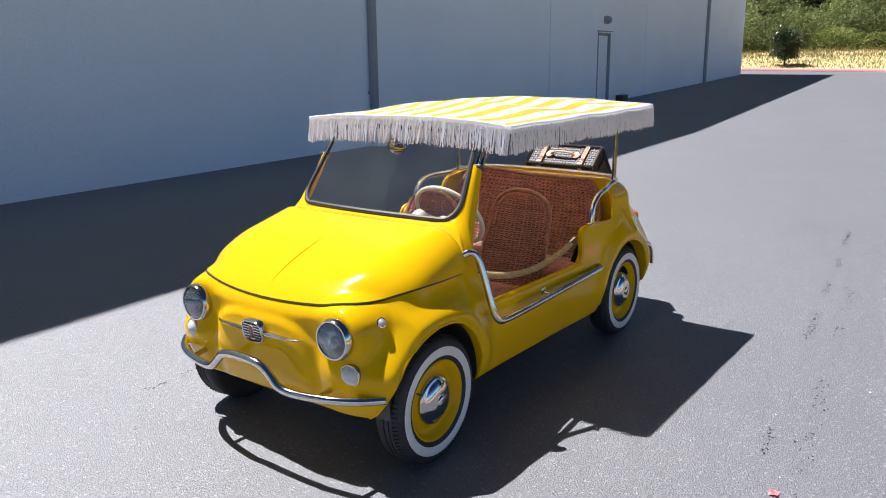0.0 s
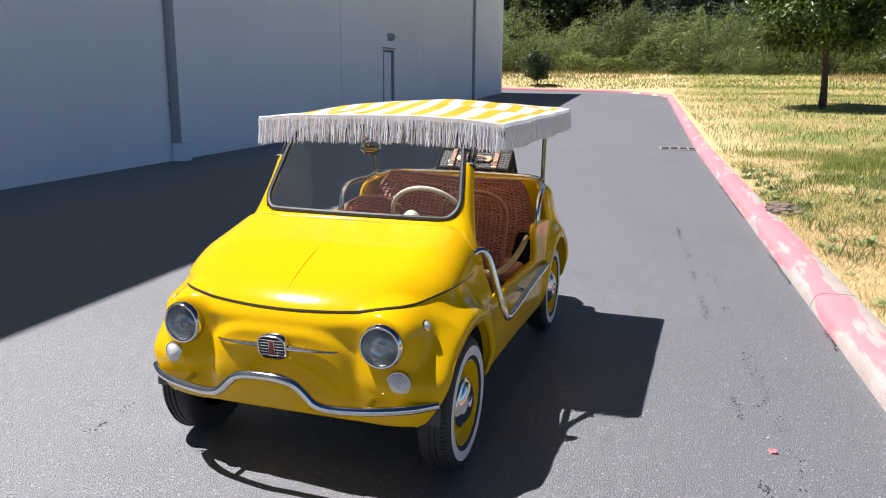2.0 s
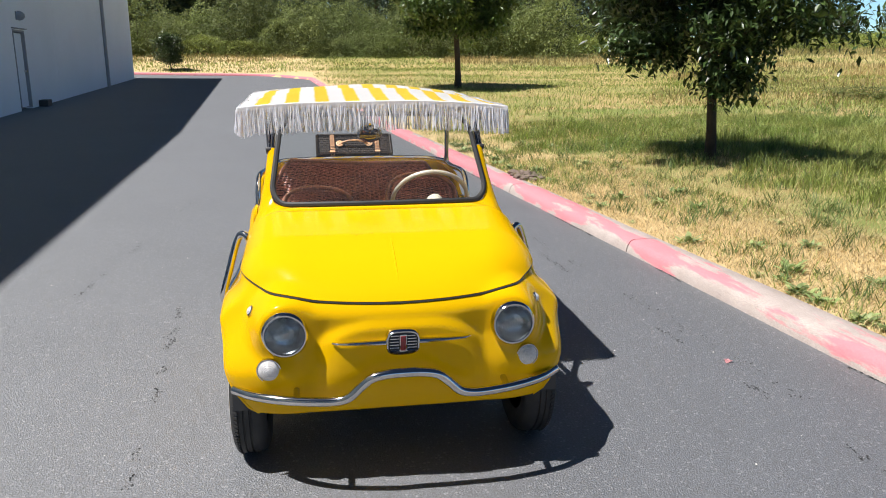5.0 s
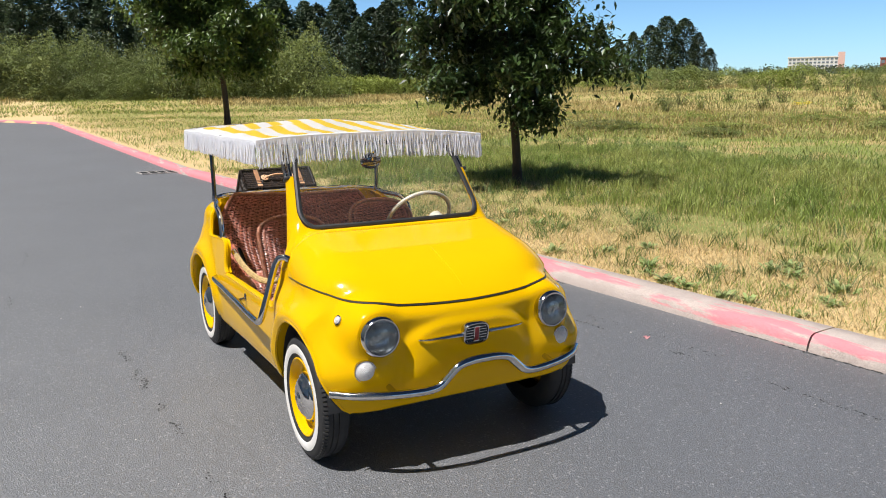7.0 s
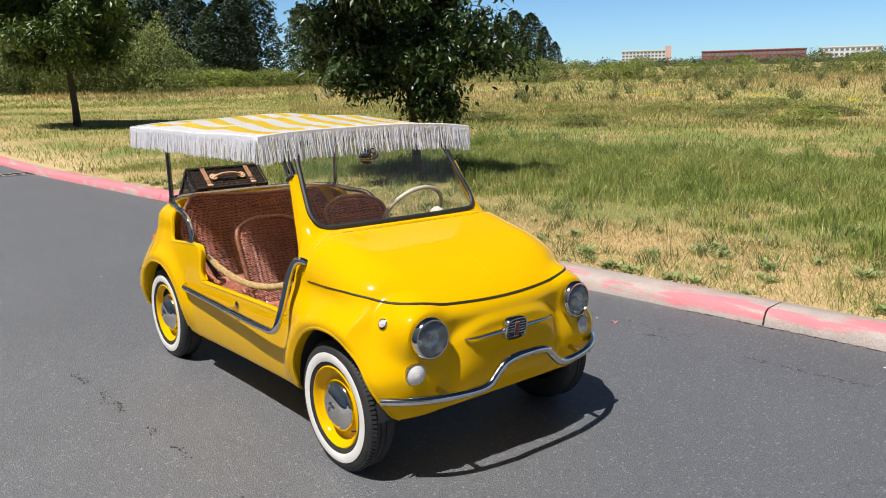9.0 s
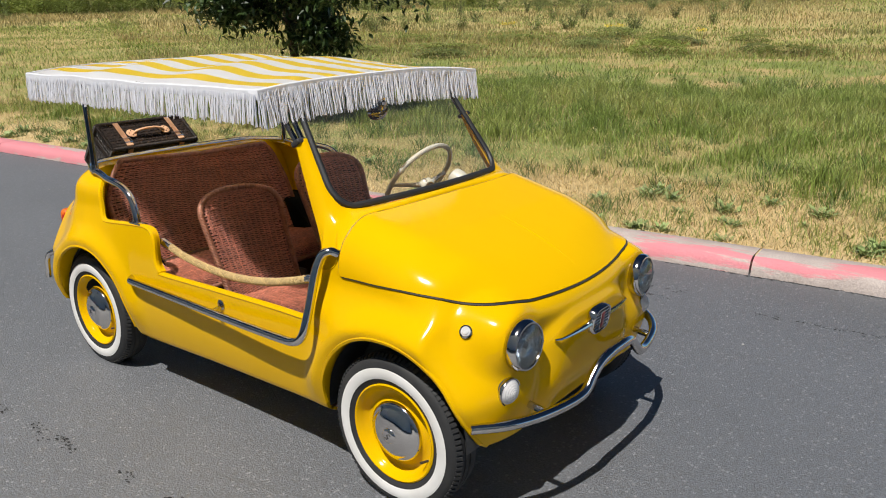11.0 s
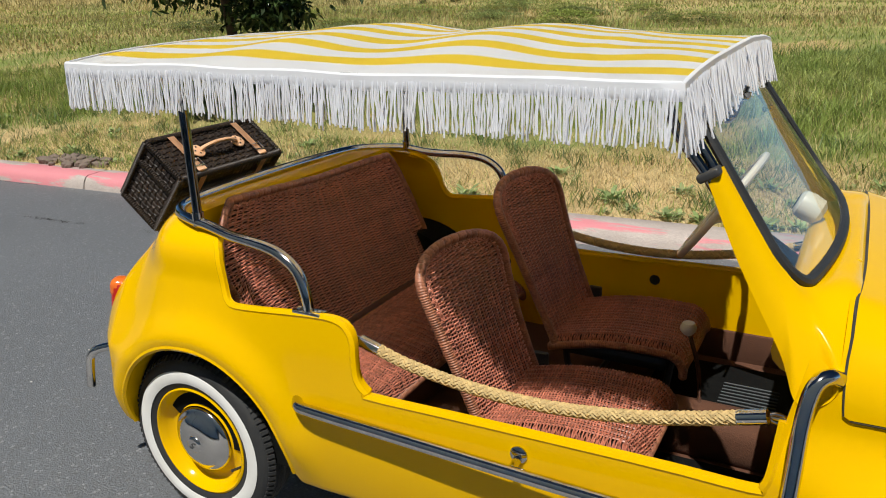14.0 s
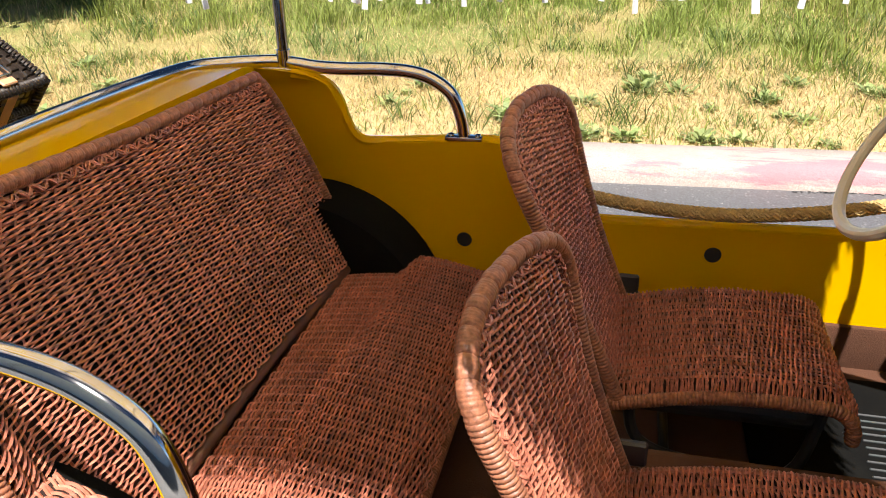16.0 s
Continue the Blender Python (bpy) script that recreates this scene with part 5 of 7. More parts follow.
# ---- chrome tubes round the openings ----
half = [(-0.500, 0.592, 0.722), (-0.508, 0.592, 0.775), (-0.530, 0.590, 0.826), (-0.575, 0.588, 0.859), (-0.625, 0.584, 0.873), (-0.69, 0.576, 0.878), (-0.757, 0.563, 0.879), (-0.82, 0.547, 0.884), (-0.865, 0.541, 0.891), (-0.917, 0.536, 0.896),
        (-1.00, 0.500, 0.897), (-1.052, 0.445, 0.900), (-1.072, 0.36, 0.902), (-1.078, 0.18, 0.905), (-1.080, 0.0, 0.906)]
bm = bmesh.new()
tube(bm, spline([(x, -y, z) for x, y, z in half] + half[-2::-1], 6), 0.0145, 14)
rail = cpart("rear_grab_rail", bm, chrome, label="bent chrome tube rail round the rear seat")
for side in (1, -1):
    q, n = on_body((-0.50, side * 0.592, 2), (0, 0, -1), 0)
    bm = bmesh.new()
    block(bm, (0.085, 0.034, 0.010), Matrix.Translation((-0.50, side * 0.592, 0.727)), 0.003)
    foot = cpart("rail_foot", bm, chrome, rail)
    for dx in (-0.031, 0.031):
        bm = bmesh.new()
        revolve(bm, [(0.008, 0), (0.007, 0.004), (0.003, 0.006), (0, 0.006)], 12, Matrix.Translation((-0.50 + dx, side * 0.592, 0.731)))
        cpart("rail_screw", bm, chrome, rail)
    pts = [(0.650, 0.560, 0.795), (0.634, 0.580, 0.805), (0.614, 0.600, 0.790), (0.604, 0.622, 0.735), (0.601, 0.650, 0.640), (0.596, 0.674, 0.560), (0.580, 0.682, 0.522), (0.545, 0.684, 0.503), (0.48, 0.682, 0.497),
           (0.30, 0.675, 0.492), (0.066, 0.664, 0.487), (-0.25, 0.658, 0.489), (-0.47, 0.655, 0.491), (-0.515, 0.648, 0.492), (-0.535, 0.625, 0.494)]
    bm = bmesh.new()
    tube(bm, spline([(x, side * y, z) for x, y, z in pts], 6), 0.0150, 14)
    bar = cpart("side_rail", bm, chrome, label="chrome tube rail along the doorway")
    bm = bmesh.new()
    tube(bm, [(0.066, side * 0.60, 0.500), (0.066, side * 0.664, 0.489)], 0.010, 10)
    cpart("rail_bracket", bm, chrome, bar)
    q, n = on_body((0.066, side * 2, 0.505), (0, -side, 0), 0)
    bm = bmesh.new()
    revolve(bm, [(0.020, -0.004), (0.020, 0.004), (0.012, 0.008), (0, 0.008)], 20, lamp_frame(q, n))
    cpart("rail_boss", bm, chrome, bar)


# ---- safety ropes ----
def build_rope(side):
    ctrl = [(-0.335, 0.562, 0.652), (-0.24, 0.560, 0.625), (-0.08, 0.558, 0.603), (0.10, 0.557, 0.600), (0.28, 0.557, 0.622), (0.42, 0.558, 0.655), (0.505, 0.559, 0.680)]
    path = spline([(x, side * y, z) for x, y, z in ctrl], 14)
    n = len(path)
    bm = bmesh.new()
    tube(bm, path, 0.0112, 10)
    rope = cpart("safety_rope", bm, rope_mat, label="thick braided tan rope across the doorway")
    # eight plaited strands, four each way
    lens = [0.0]
    for a, b in zip(path, path[1:]):
        lens.append(lens[-1] + (b - a).length)
    m = 260
    strands = []
    for k in range(16):
        way = 1 if k % 2 else -1
        ph = (k // 2) * math.tau / 8
        row = []
        for i in range(m):
            s = lens[-1] * i / (m - 1)
            j = min(max(np.searchsorted(lens, s) - 1, 0), n - 2)
            p = path[j].lerp(path[j + 1], (s - lens[j]) / max(lens[j + 1] - lens[j], 1e-9))
            d = (path[j + 1] - path[j]).normalized()
            sd = d.cross(Vector((0, 0, 1))).normalized()
            up = sd.cross(d)
            a = ph + way * s * math.tau / 0.085
            r = 0.0114 + 0.0015 * math.sin(s * math.tau / 0.0106 * 0.5 + k * math.pi)
            row.append(tuple(p + r * (math.cos(a) * sd + math.sin(a) * up)))
        strands.append(row)
    v, f = tubes_np(strands, 0.0030, 4)
    part("braid", mesh_np("braid", v, f), rope_mat, rope)
    for a, b, c in ((path[0], path[1], (-0.375, side * 0.570, 0.664)), (path[-1], path[-2], (0.575, side * 0.562, 0.692))):
        d = (a - b).normalized()
        bm = bmesh.new()
        tube(bm, [a - d * 0.015, a + d * 0.003, a + d * 0.04, a + d * 0.045], [0.0150, 0.0156, 0.0156, 0.009], 14)
        cpart("rope_end", bm, chrome, rope)
        e = a + d * 0.045
        bm = bmesh.new()
        mid = (e + Vector(c)) * 0.5
        loop = [mid + Vector((math.cos(t) * 0.016, 0, math.sin(t) * 0.009)) for t in np.linspace(0, math.tau, 17)[:-1]]
        tube(bm, loop, 0.0035, 8, True)
        tube(bm, [e, mid], 0.004, 8)
        tube(bm, [mid, c], 0.004, 8)
        cpart("snap_hook", bm, chrome, rope)


build_rope(1)
build_rope(-1)


# ---- wicker ----
def weave(surface, nu, nv, r=0.0029, stake=0.0024, amp=0.0050, steps=5, seed=1, draw=0.62):
    """Rows of cane over and under upright stakes. surface(u, v) gives place and normal, u across, v up."""
    chunks = []
    rng = np.random.default_rng(seed)
    us = np.linspace(0, 1, nu * steps + 1)
    rows_ = []
    for j in range(nv):
        row = []
        push = rng.uniform(0.85, 1.2)
        for i, u in enumerate(us):
            v = (j + 0.5 + 0.55 * noise.noise(Vector((u * 5, j * 0.33, seed * 7.1))) + 0.35 * noise.noise(Vector((u * 31, j * 0.9, seed * 3.3)))) / nv
            v += 0.22 * math.sin(math.pi * (i / steps + j)) / nv
            v += (draw if j % 3 == 0 else -draw if j % 3 == 2 else 0.0) * float(smoothstep(0.36, 0.48, abs(u - 0.5))) / nv
            p, n = surface(min(max(u + 0.12 / nu * noise.noise(Vector((u * nu, 7.0, seed))), 0.0), 1.0), min(max(v, 0.0), 1.0))
            row.append(p + n * (amp * push * math.cos(math.pi * (i / steps + j)) + rng.normal(0, 0.0003)))
        rows_.append(row)
    chunks.append(tubes_np(rows_, rng.uniform(0.82, 1.18, nv) * r, 4))
    vs = np.linspace(0, 1, max(8, nv // 4))
    stakes = []
    for i in range(nu + 1):
        stakes.append([surface(i / nu, v)[0] for v in vs])
    chunks.append(tubes_np(stakes, stake, 4))
    v, f = merge_np(chunks)
    return mesh_np("weave", v, f)


# a plain sheet behind the canes, coloured as the shade in their gaps
def backing(surface, nu=16, nv=16, off=0.0):
    V_ = [surface(i / nu, j / nv)[0] + surface(i / nu, j / nv)[1] * off for i in range(nu + 1) for j in range(nv + 1)]
    idx = np.arange((nu + 1) * (nv + 1)).reshape(nu + 1, nv + 1)
    f = np.stack([idx[:-1, :-1], idx[1:, :-1], idx[1:, 1:], idx[:-1, 1:]], -1).reshape(-1, 4)
    return mesh_np("backing", V_, f)


def wrapped(path, r=0.012, strand=0.0042, pitch=0.0095, closed=False):
    """A core wound tightly with cane."""
    pts = [Vector(p) for p in path]
    if closed:
        pts.append(pts[0])
    lens = np.concatenate([[0], np.cumsum([(b - a).length for a, b in zip(pts, pts[1:])])])
    turns = lens[-1] / pitch
    m = int(turns * 14)
    P_ = np.array([tuple(p) for p in pts])
    s = np.linspace(0, lens[-1], m)
    c = np.stack([np.interp(s, lens, P_[:, k]) for k in range(3)], 1)
    d = np.gradient(c, axis=0)
    d /= np.linalg.norm(d, axis=1, keepdims=True)
    ref = np.array([0.3, 0.2, 0.93])
    a = np.cross(d, ref)
    a /= np.linalg.norm(a, axis=1, keepdims=True)
    b = np.cross(d, a)
    t = (s / pitch + 0.16 * np.sin(s * 61.0) + 0.08 * np.sin(s * 143.0 + 1.3)) * math.tau
    h = c + r * (np.cos(t)[:, None] * a + np.sin(t)[:, None] * b)
    v, f = tubes_np(h[None], strand, 5)
    return mesh_np("wrap", v, f)


def bound_rim(path, banded, r=0.0132, band=0.027, pitch=0.0064):
    """A rim bound with cane: broad smooth bands where banded(0..1) is 1, single round turns elsewhere."""
    P_ = np.array([tuple(p) for p in path])
    lens = np.concatenate([[0], np.cumsum(np.linalg.norm(np.diff(P_, axis=0), axis=1))])
    s = np.arange(0, lens[-1], 0.0009)
    c = np.stack([np.interp(s, lens, P_[:, k]) for k in range(3)], 1)
    for _ in range(6):
        c[1:-1] = (c[:-2] + 2 * c[1:-1] + c[2:]) / 4
    d = np.gradient(c, axis=0)
    d /= np.linalg.norm(d, axis=1, keepdims=True)
    a = np.cross(d, np.array([0.93, 0.2, 0.3]))
    a /= np.linalg.norm(a, axis=1, keepdims=True)
    b = np.cross(d, a)
    ring = np.linspace(0, math.tau, 15)[:-1]
    lag = ring[None, :] / math.tau                # the turns climb round the rim
    w = np.array([banded(v) for v in s / lens[-1]])[:, None]
    wob = (0.5 * np.sin(s * 37.0) + 0.35 * np.sin(s * 83.0 + 1.0))[:, None]
    groove = 1 - np.abs(np.sin(math.pi * (s[:, None] / band + 0.30 * wob + 0.25 * lag))) ** 0.13
    fine = np.abs(np.sin(math.pi * (s[:, None] / 0.0045 + lag)))
    turn = np.abs(np.sin(math.pi * (s[:, None] / pitch + 0.3 * wob + lag)))
    rad = r + w * (-0.0060 * groove + 0.00045 * fine + 0.0004 * wob) + (1 - w) * (0.0034 * turn ** 0.5 - 0.0030 + 0.0003 * wob)
    V_ = c[:, None, :] + rad[:, :, None] * (np.cos(ring)[None, :, None] * a[:, None, :] + np.sin(ring)[None, :, None] * b[:, None, :])
    n, k = rad.shape
    idx = np.arange(n * k).reshape(n, k)
    nxt = np.roll(idx, -1, 1)
    f = np.stack([idx[:-1], nxt[:-1], nxt[1:], idx[1:]], -1).reshape(-1, 4)
    return mesh_np("rim", V_.reshape(-1, 3), f)


def braid(path, normal, r=0.0019, seed=1):
    """Strand ends plaited to and fro beside a rim."""
    P_ = np.array([tuple(p) for p in path])
    lens = np.concatenate([[0], np.cumsum(np.linalg.norm(np.diff(P_, axis=0), axis=1))])
    s = np.linspace(0, lens[-1], int(lens[-1] / 0.004))
    c = np.stack([np.interp(s, lens, P_[:, k]) for k in range(3)], 1)
    d = np.gradient(c, axis=0)
    d /= np.linalg.norm(d, axis=1, keepdims=True)
    n = np.array(normal, float)
    side = np.cross(n, d)
    out = []
    rng = np.random.default_rng(seed)
    for k in range(4):
        ph = k * math.tau / 4 + 0.6 * np.sin(s * 21 + k)
        wave = s / rng.uniform(0.026, 0.032) * math.tau + ph
        out.append(c + side * (0.0058 * np.sin(wave) + 0.002 * math.sin(k))[:, None] + n * (0.0052 + 0.0028 * np.cos(wave * 1.0 + k))[:, None])
    v, f = tubes_np(out, r, 4)
    return mesh_np("braid", v, f)


def np3(v):
    return np.array(tuple(v), float)


def build_front_seat(cy, foot_x, top_x, top_z, twist, name="front_seat"):
    seat = new(name)
    seat.parent = car
    seat["label"] = "woven brown wicker front seat with a rounded back"
    bx, bz = foot_x, 0.415                 # foot of the backrest
    tx, tz = top_x, top_z

    def half_w(v):
        base = 0.180 + 0.006 * v
        if v > 0.70:
            base *= (1 - ((v - 0.70) / 0.30) ** 3.3) ** 0.5 if v < 1 else 0.0
        return max(base, 0.012)

    def back(u, v):
        s = 2 * u - 1
        w = half_w(v)
        x = bx + (tx - bx) * v - 0.006 * math.sin(math.pi * min(v * 1.1, 1)) + 0.006 * (s * w / 0.2) ** 2 + twist * v ** 2 * s * w
        z = bz + (tz - bz) * v
        n = Vector((tz - bz, 0, bx - tx)).normalized()
        n = (n + Vector((0, -0.28 * s * w / 0.2, 0))).normalized()
        return np3((x, cy + s * w, z)), np3(n)

    part("backrest", weave(back, 14, 104, r=0.0020, amp=0.0054, seed=2), cane, seat)["kind"] = "stuff"
    part("backrest_core", backing(back, 16, 16, -0.0075), cane_gap_shade, seat)
    outline = [back(0, v)[0] for v in np.linspace(0, 0.70, 12)] + [back(0, v)[0] for v in np.linspace(0.73, 0.996, 18)]
    outline += [back(1, v)[0] for v in np.linspace(0.996, 0.73, 18)] + [back(1, v)[0] for v in np.linspace(0.70, 0, 12)]
    part("back_rim", bound_rim(outline, lambda q: float(smoothstep(0.30, 0.36, q) * smoothstep(0.74, 0.68, q))), cane_wrap, seat, "rim bound with cane")
    inner = [back(0.075, v)[0] for v in np.linspace(0.62, 0.93, 14)] + [back(u, 0.955)[0] for u in np.linspace(0.2, 0.8, 8)] + [back(0.925, v)[0] for v in np.linspace(0.93, 0.62, 14)]
    part("braid", braid(inner, back(0.5, 0.8)[1], seed=int(abs(cy) * 1000)), cane, seat, "plaited cane ends inside the rim")
    fx = bx + 0.356

    def cushion(u, v):
        s = 2 * u - 1
        w = 0.186 - 0.006 * v
        run = v * 1.28
        if run < 1:
            x = bx - 0.015 + (fx - bx) * run
            z = 0.435 + 0.045 * run + 0.018 * math.sin(math.pi * run) - 0.012 * math.cos(s * 1.4)
            n = Vector((-0.1, 0.15 * s, 1)).normalized()
        else:
            a = (run - 1) / 0.28 * 1.75
            x = fx - 0.015 + 0.052 * math.sin(a)
            z = 0.480 - 0.052 * (1 - math.cos(a)) - 0.012 * math.cos(s * 1.4)
            n = Vector((math.sin(a), 0.1 * s, math.cos(a))).normalized()
        if abs(s) > 0.86:
            z -= 0.030 * ((abs(s) - 0.86) / 0.14) ** 2
        return np3((x, cy + s * w, z)), np3(n)

    part("cushion", weave(cushion, 15, 112, r=0.0020, amp=0.0046, seed=3, draw=0.2), cane, seat)["kind"] = "stuff"
    part("cushion_core", backing(cushion, 20, 24, -0.008), cane_gap_shade, seat)
    loop = [cushion(0, v)[0] for v in np.linspace(0, 1, 24)] + [cushion(u, 1)[0] for u in np.linspace(0.05, 0.95, 12)] + [cushion(1, v)[0] for v in np.linspace(1, 0, 24)]
    part("cushion_rim", bound_rim(loop, lambda q: 0.0, 0.0125), cane_wrap, seat, "rim bound with cane")
    bm = bmesh.new()
    for sy in (-0.14, 0.14):
        tube(bm, spline([(bx + 0.02, cy + sy, 0.42), (bx + 0.05, cy + sy, 0.30), (bx + 0.18, cy + sy, 0.262), (fx - 0.04, cy + sy, 0.27), (fx, cy + sy, 0.44)], 6), 0.011, 8)
    tube(bm, [(bx + 0.10, cy - 0.14, 0.264), (bx + 0.10, cy + 0.14, 0.264)], 0.010, 8)
    part("seat_frame", bm, dark_metal, seat, "black steel tube seat frame", True)
    bm = bmesh.new()
    block(bm, (0.33, 0.31, 0.05), Matrix.Translation(((bx + fx) / 2, cy, 0.395)), 0.02)
    part("seat_pan", bm, dark_metal, seat)
    bm = bmesh.new()                               # hinge between back and cushion
    block(bm, (0.045, 0.014, 0.045), Matrix.Translation((bx + 0.012, cy + 0.192, 0.452)), 0.004, 1)
    part("hinge", bm, dark_metal, seat)


build_front_seat(0.292, -0.127, -0.322, 0.903, 0.23)
build_front_seat(-0.266, -0.109, -0.272, 0.850, 0.22)


def build_bench():
    bench = new("rear_bench")
    bench.parent = car
    bench["label"] = "wide brown wicker rear bench with leaning back"

    def back(u, v):
        s = 2 * u - 1
        w = 0.452 + 0.045 * math.sin(math.pi * min(1.0, 0.08 + v)) - 0.020 * v
        if v > 0.80:
            w -= 0.035 * ((v - 0.80) / 0.20) ** 3
        if s < 0:
            w *= 1.0 + 0.10 * float(smoothstep(1.30, 0.55, v))
        x = -0.752 - 0.161 * v + 0.05 * float(smoothstep(-0.80, -1.0, s) * smoothstep(0.7, 0.4, v)) - 0.018 * math.sin(math.pi * v) + 0.015 * s * s
        z = 0.466 + (0.427 + 0.028 * max(0.0, -s)) * v
        n = Vector((0.93, 0, 0.36)).normalized()
        return np3((x, s * w, z)), np3(n)

    part("backrest", weave(back, 34, 102, r=0.00195, amp=0.0055, seed=4, draw=0.3), cane, bench)["kind"] = "stuff"
    part("backrest_core", backing(back, 16, 16, -0.0075), cane_gap_shade, bench)
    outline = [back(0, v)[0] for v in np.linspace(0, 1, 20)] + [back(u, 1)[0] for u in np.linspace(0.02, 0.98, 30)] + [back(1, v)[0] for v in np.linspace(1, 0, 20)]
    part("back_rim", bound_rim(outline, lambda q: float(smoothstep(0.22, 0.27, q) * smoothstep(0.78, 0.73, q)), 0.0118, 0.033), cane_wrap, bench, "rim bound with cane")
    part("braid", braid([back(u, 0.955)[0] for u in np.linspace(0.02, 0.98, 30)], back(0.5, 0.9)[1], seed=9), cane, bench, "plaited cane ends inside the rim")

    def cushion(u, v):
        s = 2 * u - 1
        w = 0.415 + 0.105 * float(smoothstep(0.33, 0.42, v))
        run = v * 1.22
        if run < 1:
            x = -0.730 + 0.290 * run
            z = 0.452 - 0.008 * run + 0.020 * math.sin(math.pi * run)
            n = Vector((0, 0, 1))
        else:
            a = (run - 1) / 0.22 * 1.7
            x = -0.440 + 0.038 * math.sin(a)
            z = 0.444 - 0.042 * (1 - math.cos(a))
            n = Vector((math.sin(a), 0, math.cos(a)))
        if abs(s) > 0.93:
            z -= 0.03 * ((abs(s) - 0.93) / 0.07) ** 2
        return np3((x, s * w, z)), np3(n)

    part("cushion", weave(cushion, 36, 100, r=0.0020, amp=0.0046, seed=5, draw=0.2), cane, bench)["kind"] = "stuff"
    part("cushion_core", backing(cushion, 24, 24, -0.008), cane_gap_shade, bench)
    edge = [cushion(0, v)[0] for v in np.linspace(0, 1, 26)] + [cushion(u, 1)[0] for u in np.linspace(0.02, 0.98, 30)] + [cushion(1, v)[0] for v in np.linspace(1, 0, 26)]
    part("cushion_rim", bound_rim(edge, lambda q: 0.0, 0.0120), cane_wrap, bench, "rim bound with cane")

    bm = bmesh.new()
    tube(bm, [(-0.742, -0.47, 0.452), (-0.750, 0.0, 0.455), (-0.742, 0.47, 0.452)], 0.0110, 12)
    part("cross_pole", bm, dark_cane, bench, "plain brown cane pole under the back", True)

    def roll(u, v):
        x = -0.765 + 0.235 * u
        top = 0.275 + math.sqrt(max(0.0, 0.352 ** 2 - (x + 0.875) ** 2))
        y = -0.425 - 0.145 * v
        z = top * float(smoothstep(-0.1, 0.35, v)) + 0.46 * (1 - float(smoothstep(-0.1, 0.35, v))) + 0.02 * math.sin(math.pi * v)
        return np3((x, y, z)), np3(Vector((0.3, 0.35, 0.9)).normalized())

    part("side_roll", weave(roll, 8, 40, r=0.0026, seed=6), cane, bench, "woven roll over the wheel box")["kind"] = "stuff"
    part("side_roll_core", backing(roll), cane_gap_shade, bench)
    bm = bmesh.new()
    block(bm, (0.34, 1.06, 0.16), Matrix.Translation((-0.62, 0, 0.325)), 0.015)
    part("bench_box", bm, brown_mat, bench, "brown carpeted bench base")


build_bench()

# ---- inside the tub ----
for side in (1, -1):
    bm = bmesh.new()
    out = [(-0.875 + 0.335 * math.cos(a), 0.275 + 0.335 * math.sin(a)) for a in np.linspace(0.0, math.pi * 0.86, 24)] + [(-0.94, 0.24), (-0.54, 0.24)]
    p_ = prism(out, 0.425 * side if side > 0 else -0.585, 0.585 if side > 0 else -0.425)
    cpart("wheel_box", p_, black_mat, label="black covered wheel box")
    for x, z in ((-0.503, 0.472), (-0.33, 0.49), (0.063, 0.490)):
        bm = bmesh.new()
        w_in = float(half_width(x)) - 0.030
        revolve(bm, [(0.020, 0.004), (0.018, -0.004), (0, -0.005)], 20, Matrix.Translation((x, side * w_in, z)) @ Matrix.Rotation(radians(-90 * side), 4, "X"))
        cpart("drain_plug", bm, rubber, label="black rubber plug")
bm = bmesh.new()
block(bm, (1.09, 1.15, 0.012), Matrix.Translation((0.075, 0, 0.243)), 0.004, 1)
cpart("floor_carpet", bm, brown_mat, label="brown carpet on the floor")
rib_metal = material("worn_rib_metal", (0.045, 0.045, 0.048), 0.65, 0.2, spots=(0.025, 0.05, 0.05), spot_scale=40)
for side in (1, -1):
    bm = bmesh.new()
    block(bm, (0.46, 0.42, 0.008), Matrix.Translation((0.36, side * 0.30, 0.254)), 0.004, 1)
    mat_ = cpart("floor_mat", bm, black_mat, label="ribbed black rubber floor mat")
    for k in range(11):
        bm = bmesh.new()
        block(bm, (0.165 if k > 3 else 0.18, 0.0045, 0.006), Matrix.Translation((0.43, side * (0.165 + 0.021 * k), 0.2595)), 0.002, 1)
        cpart("rib", bm, rib_metal, mat_)
    bm = bmesh.new()                          # brown trim low on the inner side
    w_in = float(half_width(0.35)) - 0.043
    block(bm, (0.62, 0.016, 0.115), Matrix.Translation((0.29, side * w_in, 0.295)), 0.006, 2)
    cpart("side_trim", bm, brown_mat, label="brown carpet trim low on the side")
bm = bmesh.new()
block(bm, (0.75, 0.15, 0.13), Matrix.Translation((0.18, 0.0, 0.30)), 0.04, 3)
cpart("tunnel", bm, brown_mat)
bm = bmesh.new()
tube(bm, spline([(0.33, 0.03, 0.36), (0.32, 0.032, 0.46), (0.29, 0.036, 0.555)], 6), 0.006, 8)
lever = cpart("gear_lever", bm, chrome)
bm = bmesh.new()
revolve(bm, [(0.0, -0.022), (0.012, -0.019), (0.021, -0.008), (0.022, 0.003), (0.016, 0.015), (0.0, 0.021)], 20, Matrix.Translation((0.284, 0.037, 0.577)))
cpart("gear_knob", bm, ivory, lever, "round ivory knob")
bm = bmesh.new()
tube(bm, [(0.02, -0.02, 0.37), (0.20, -0.02, 0.40)], 0.008, 8)
cpart("hand_brake", bm, dark_metal)
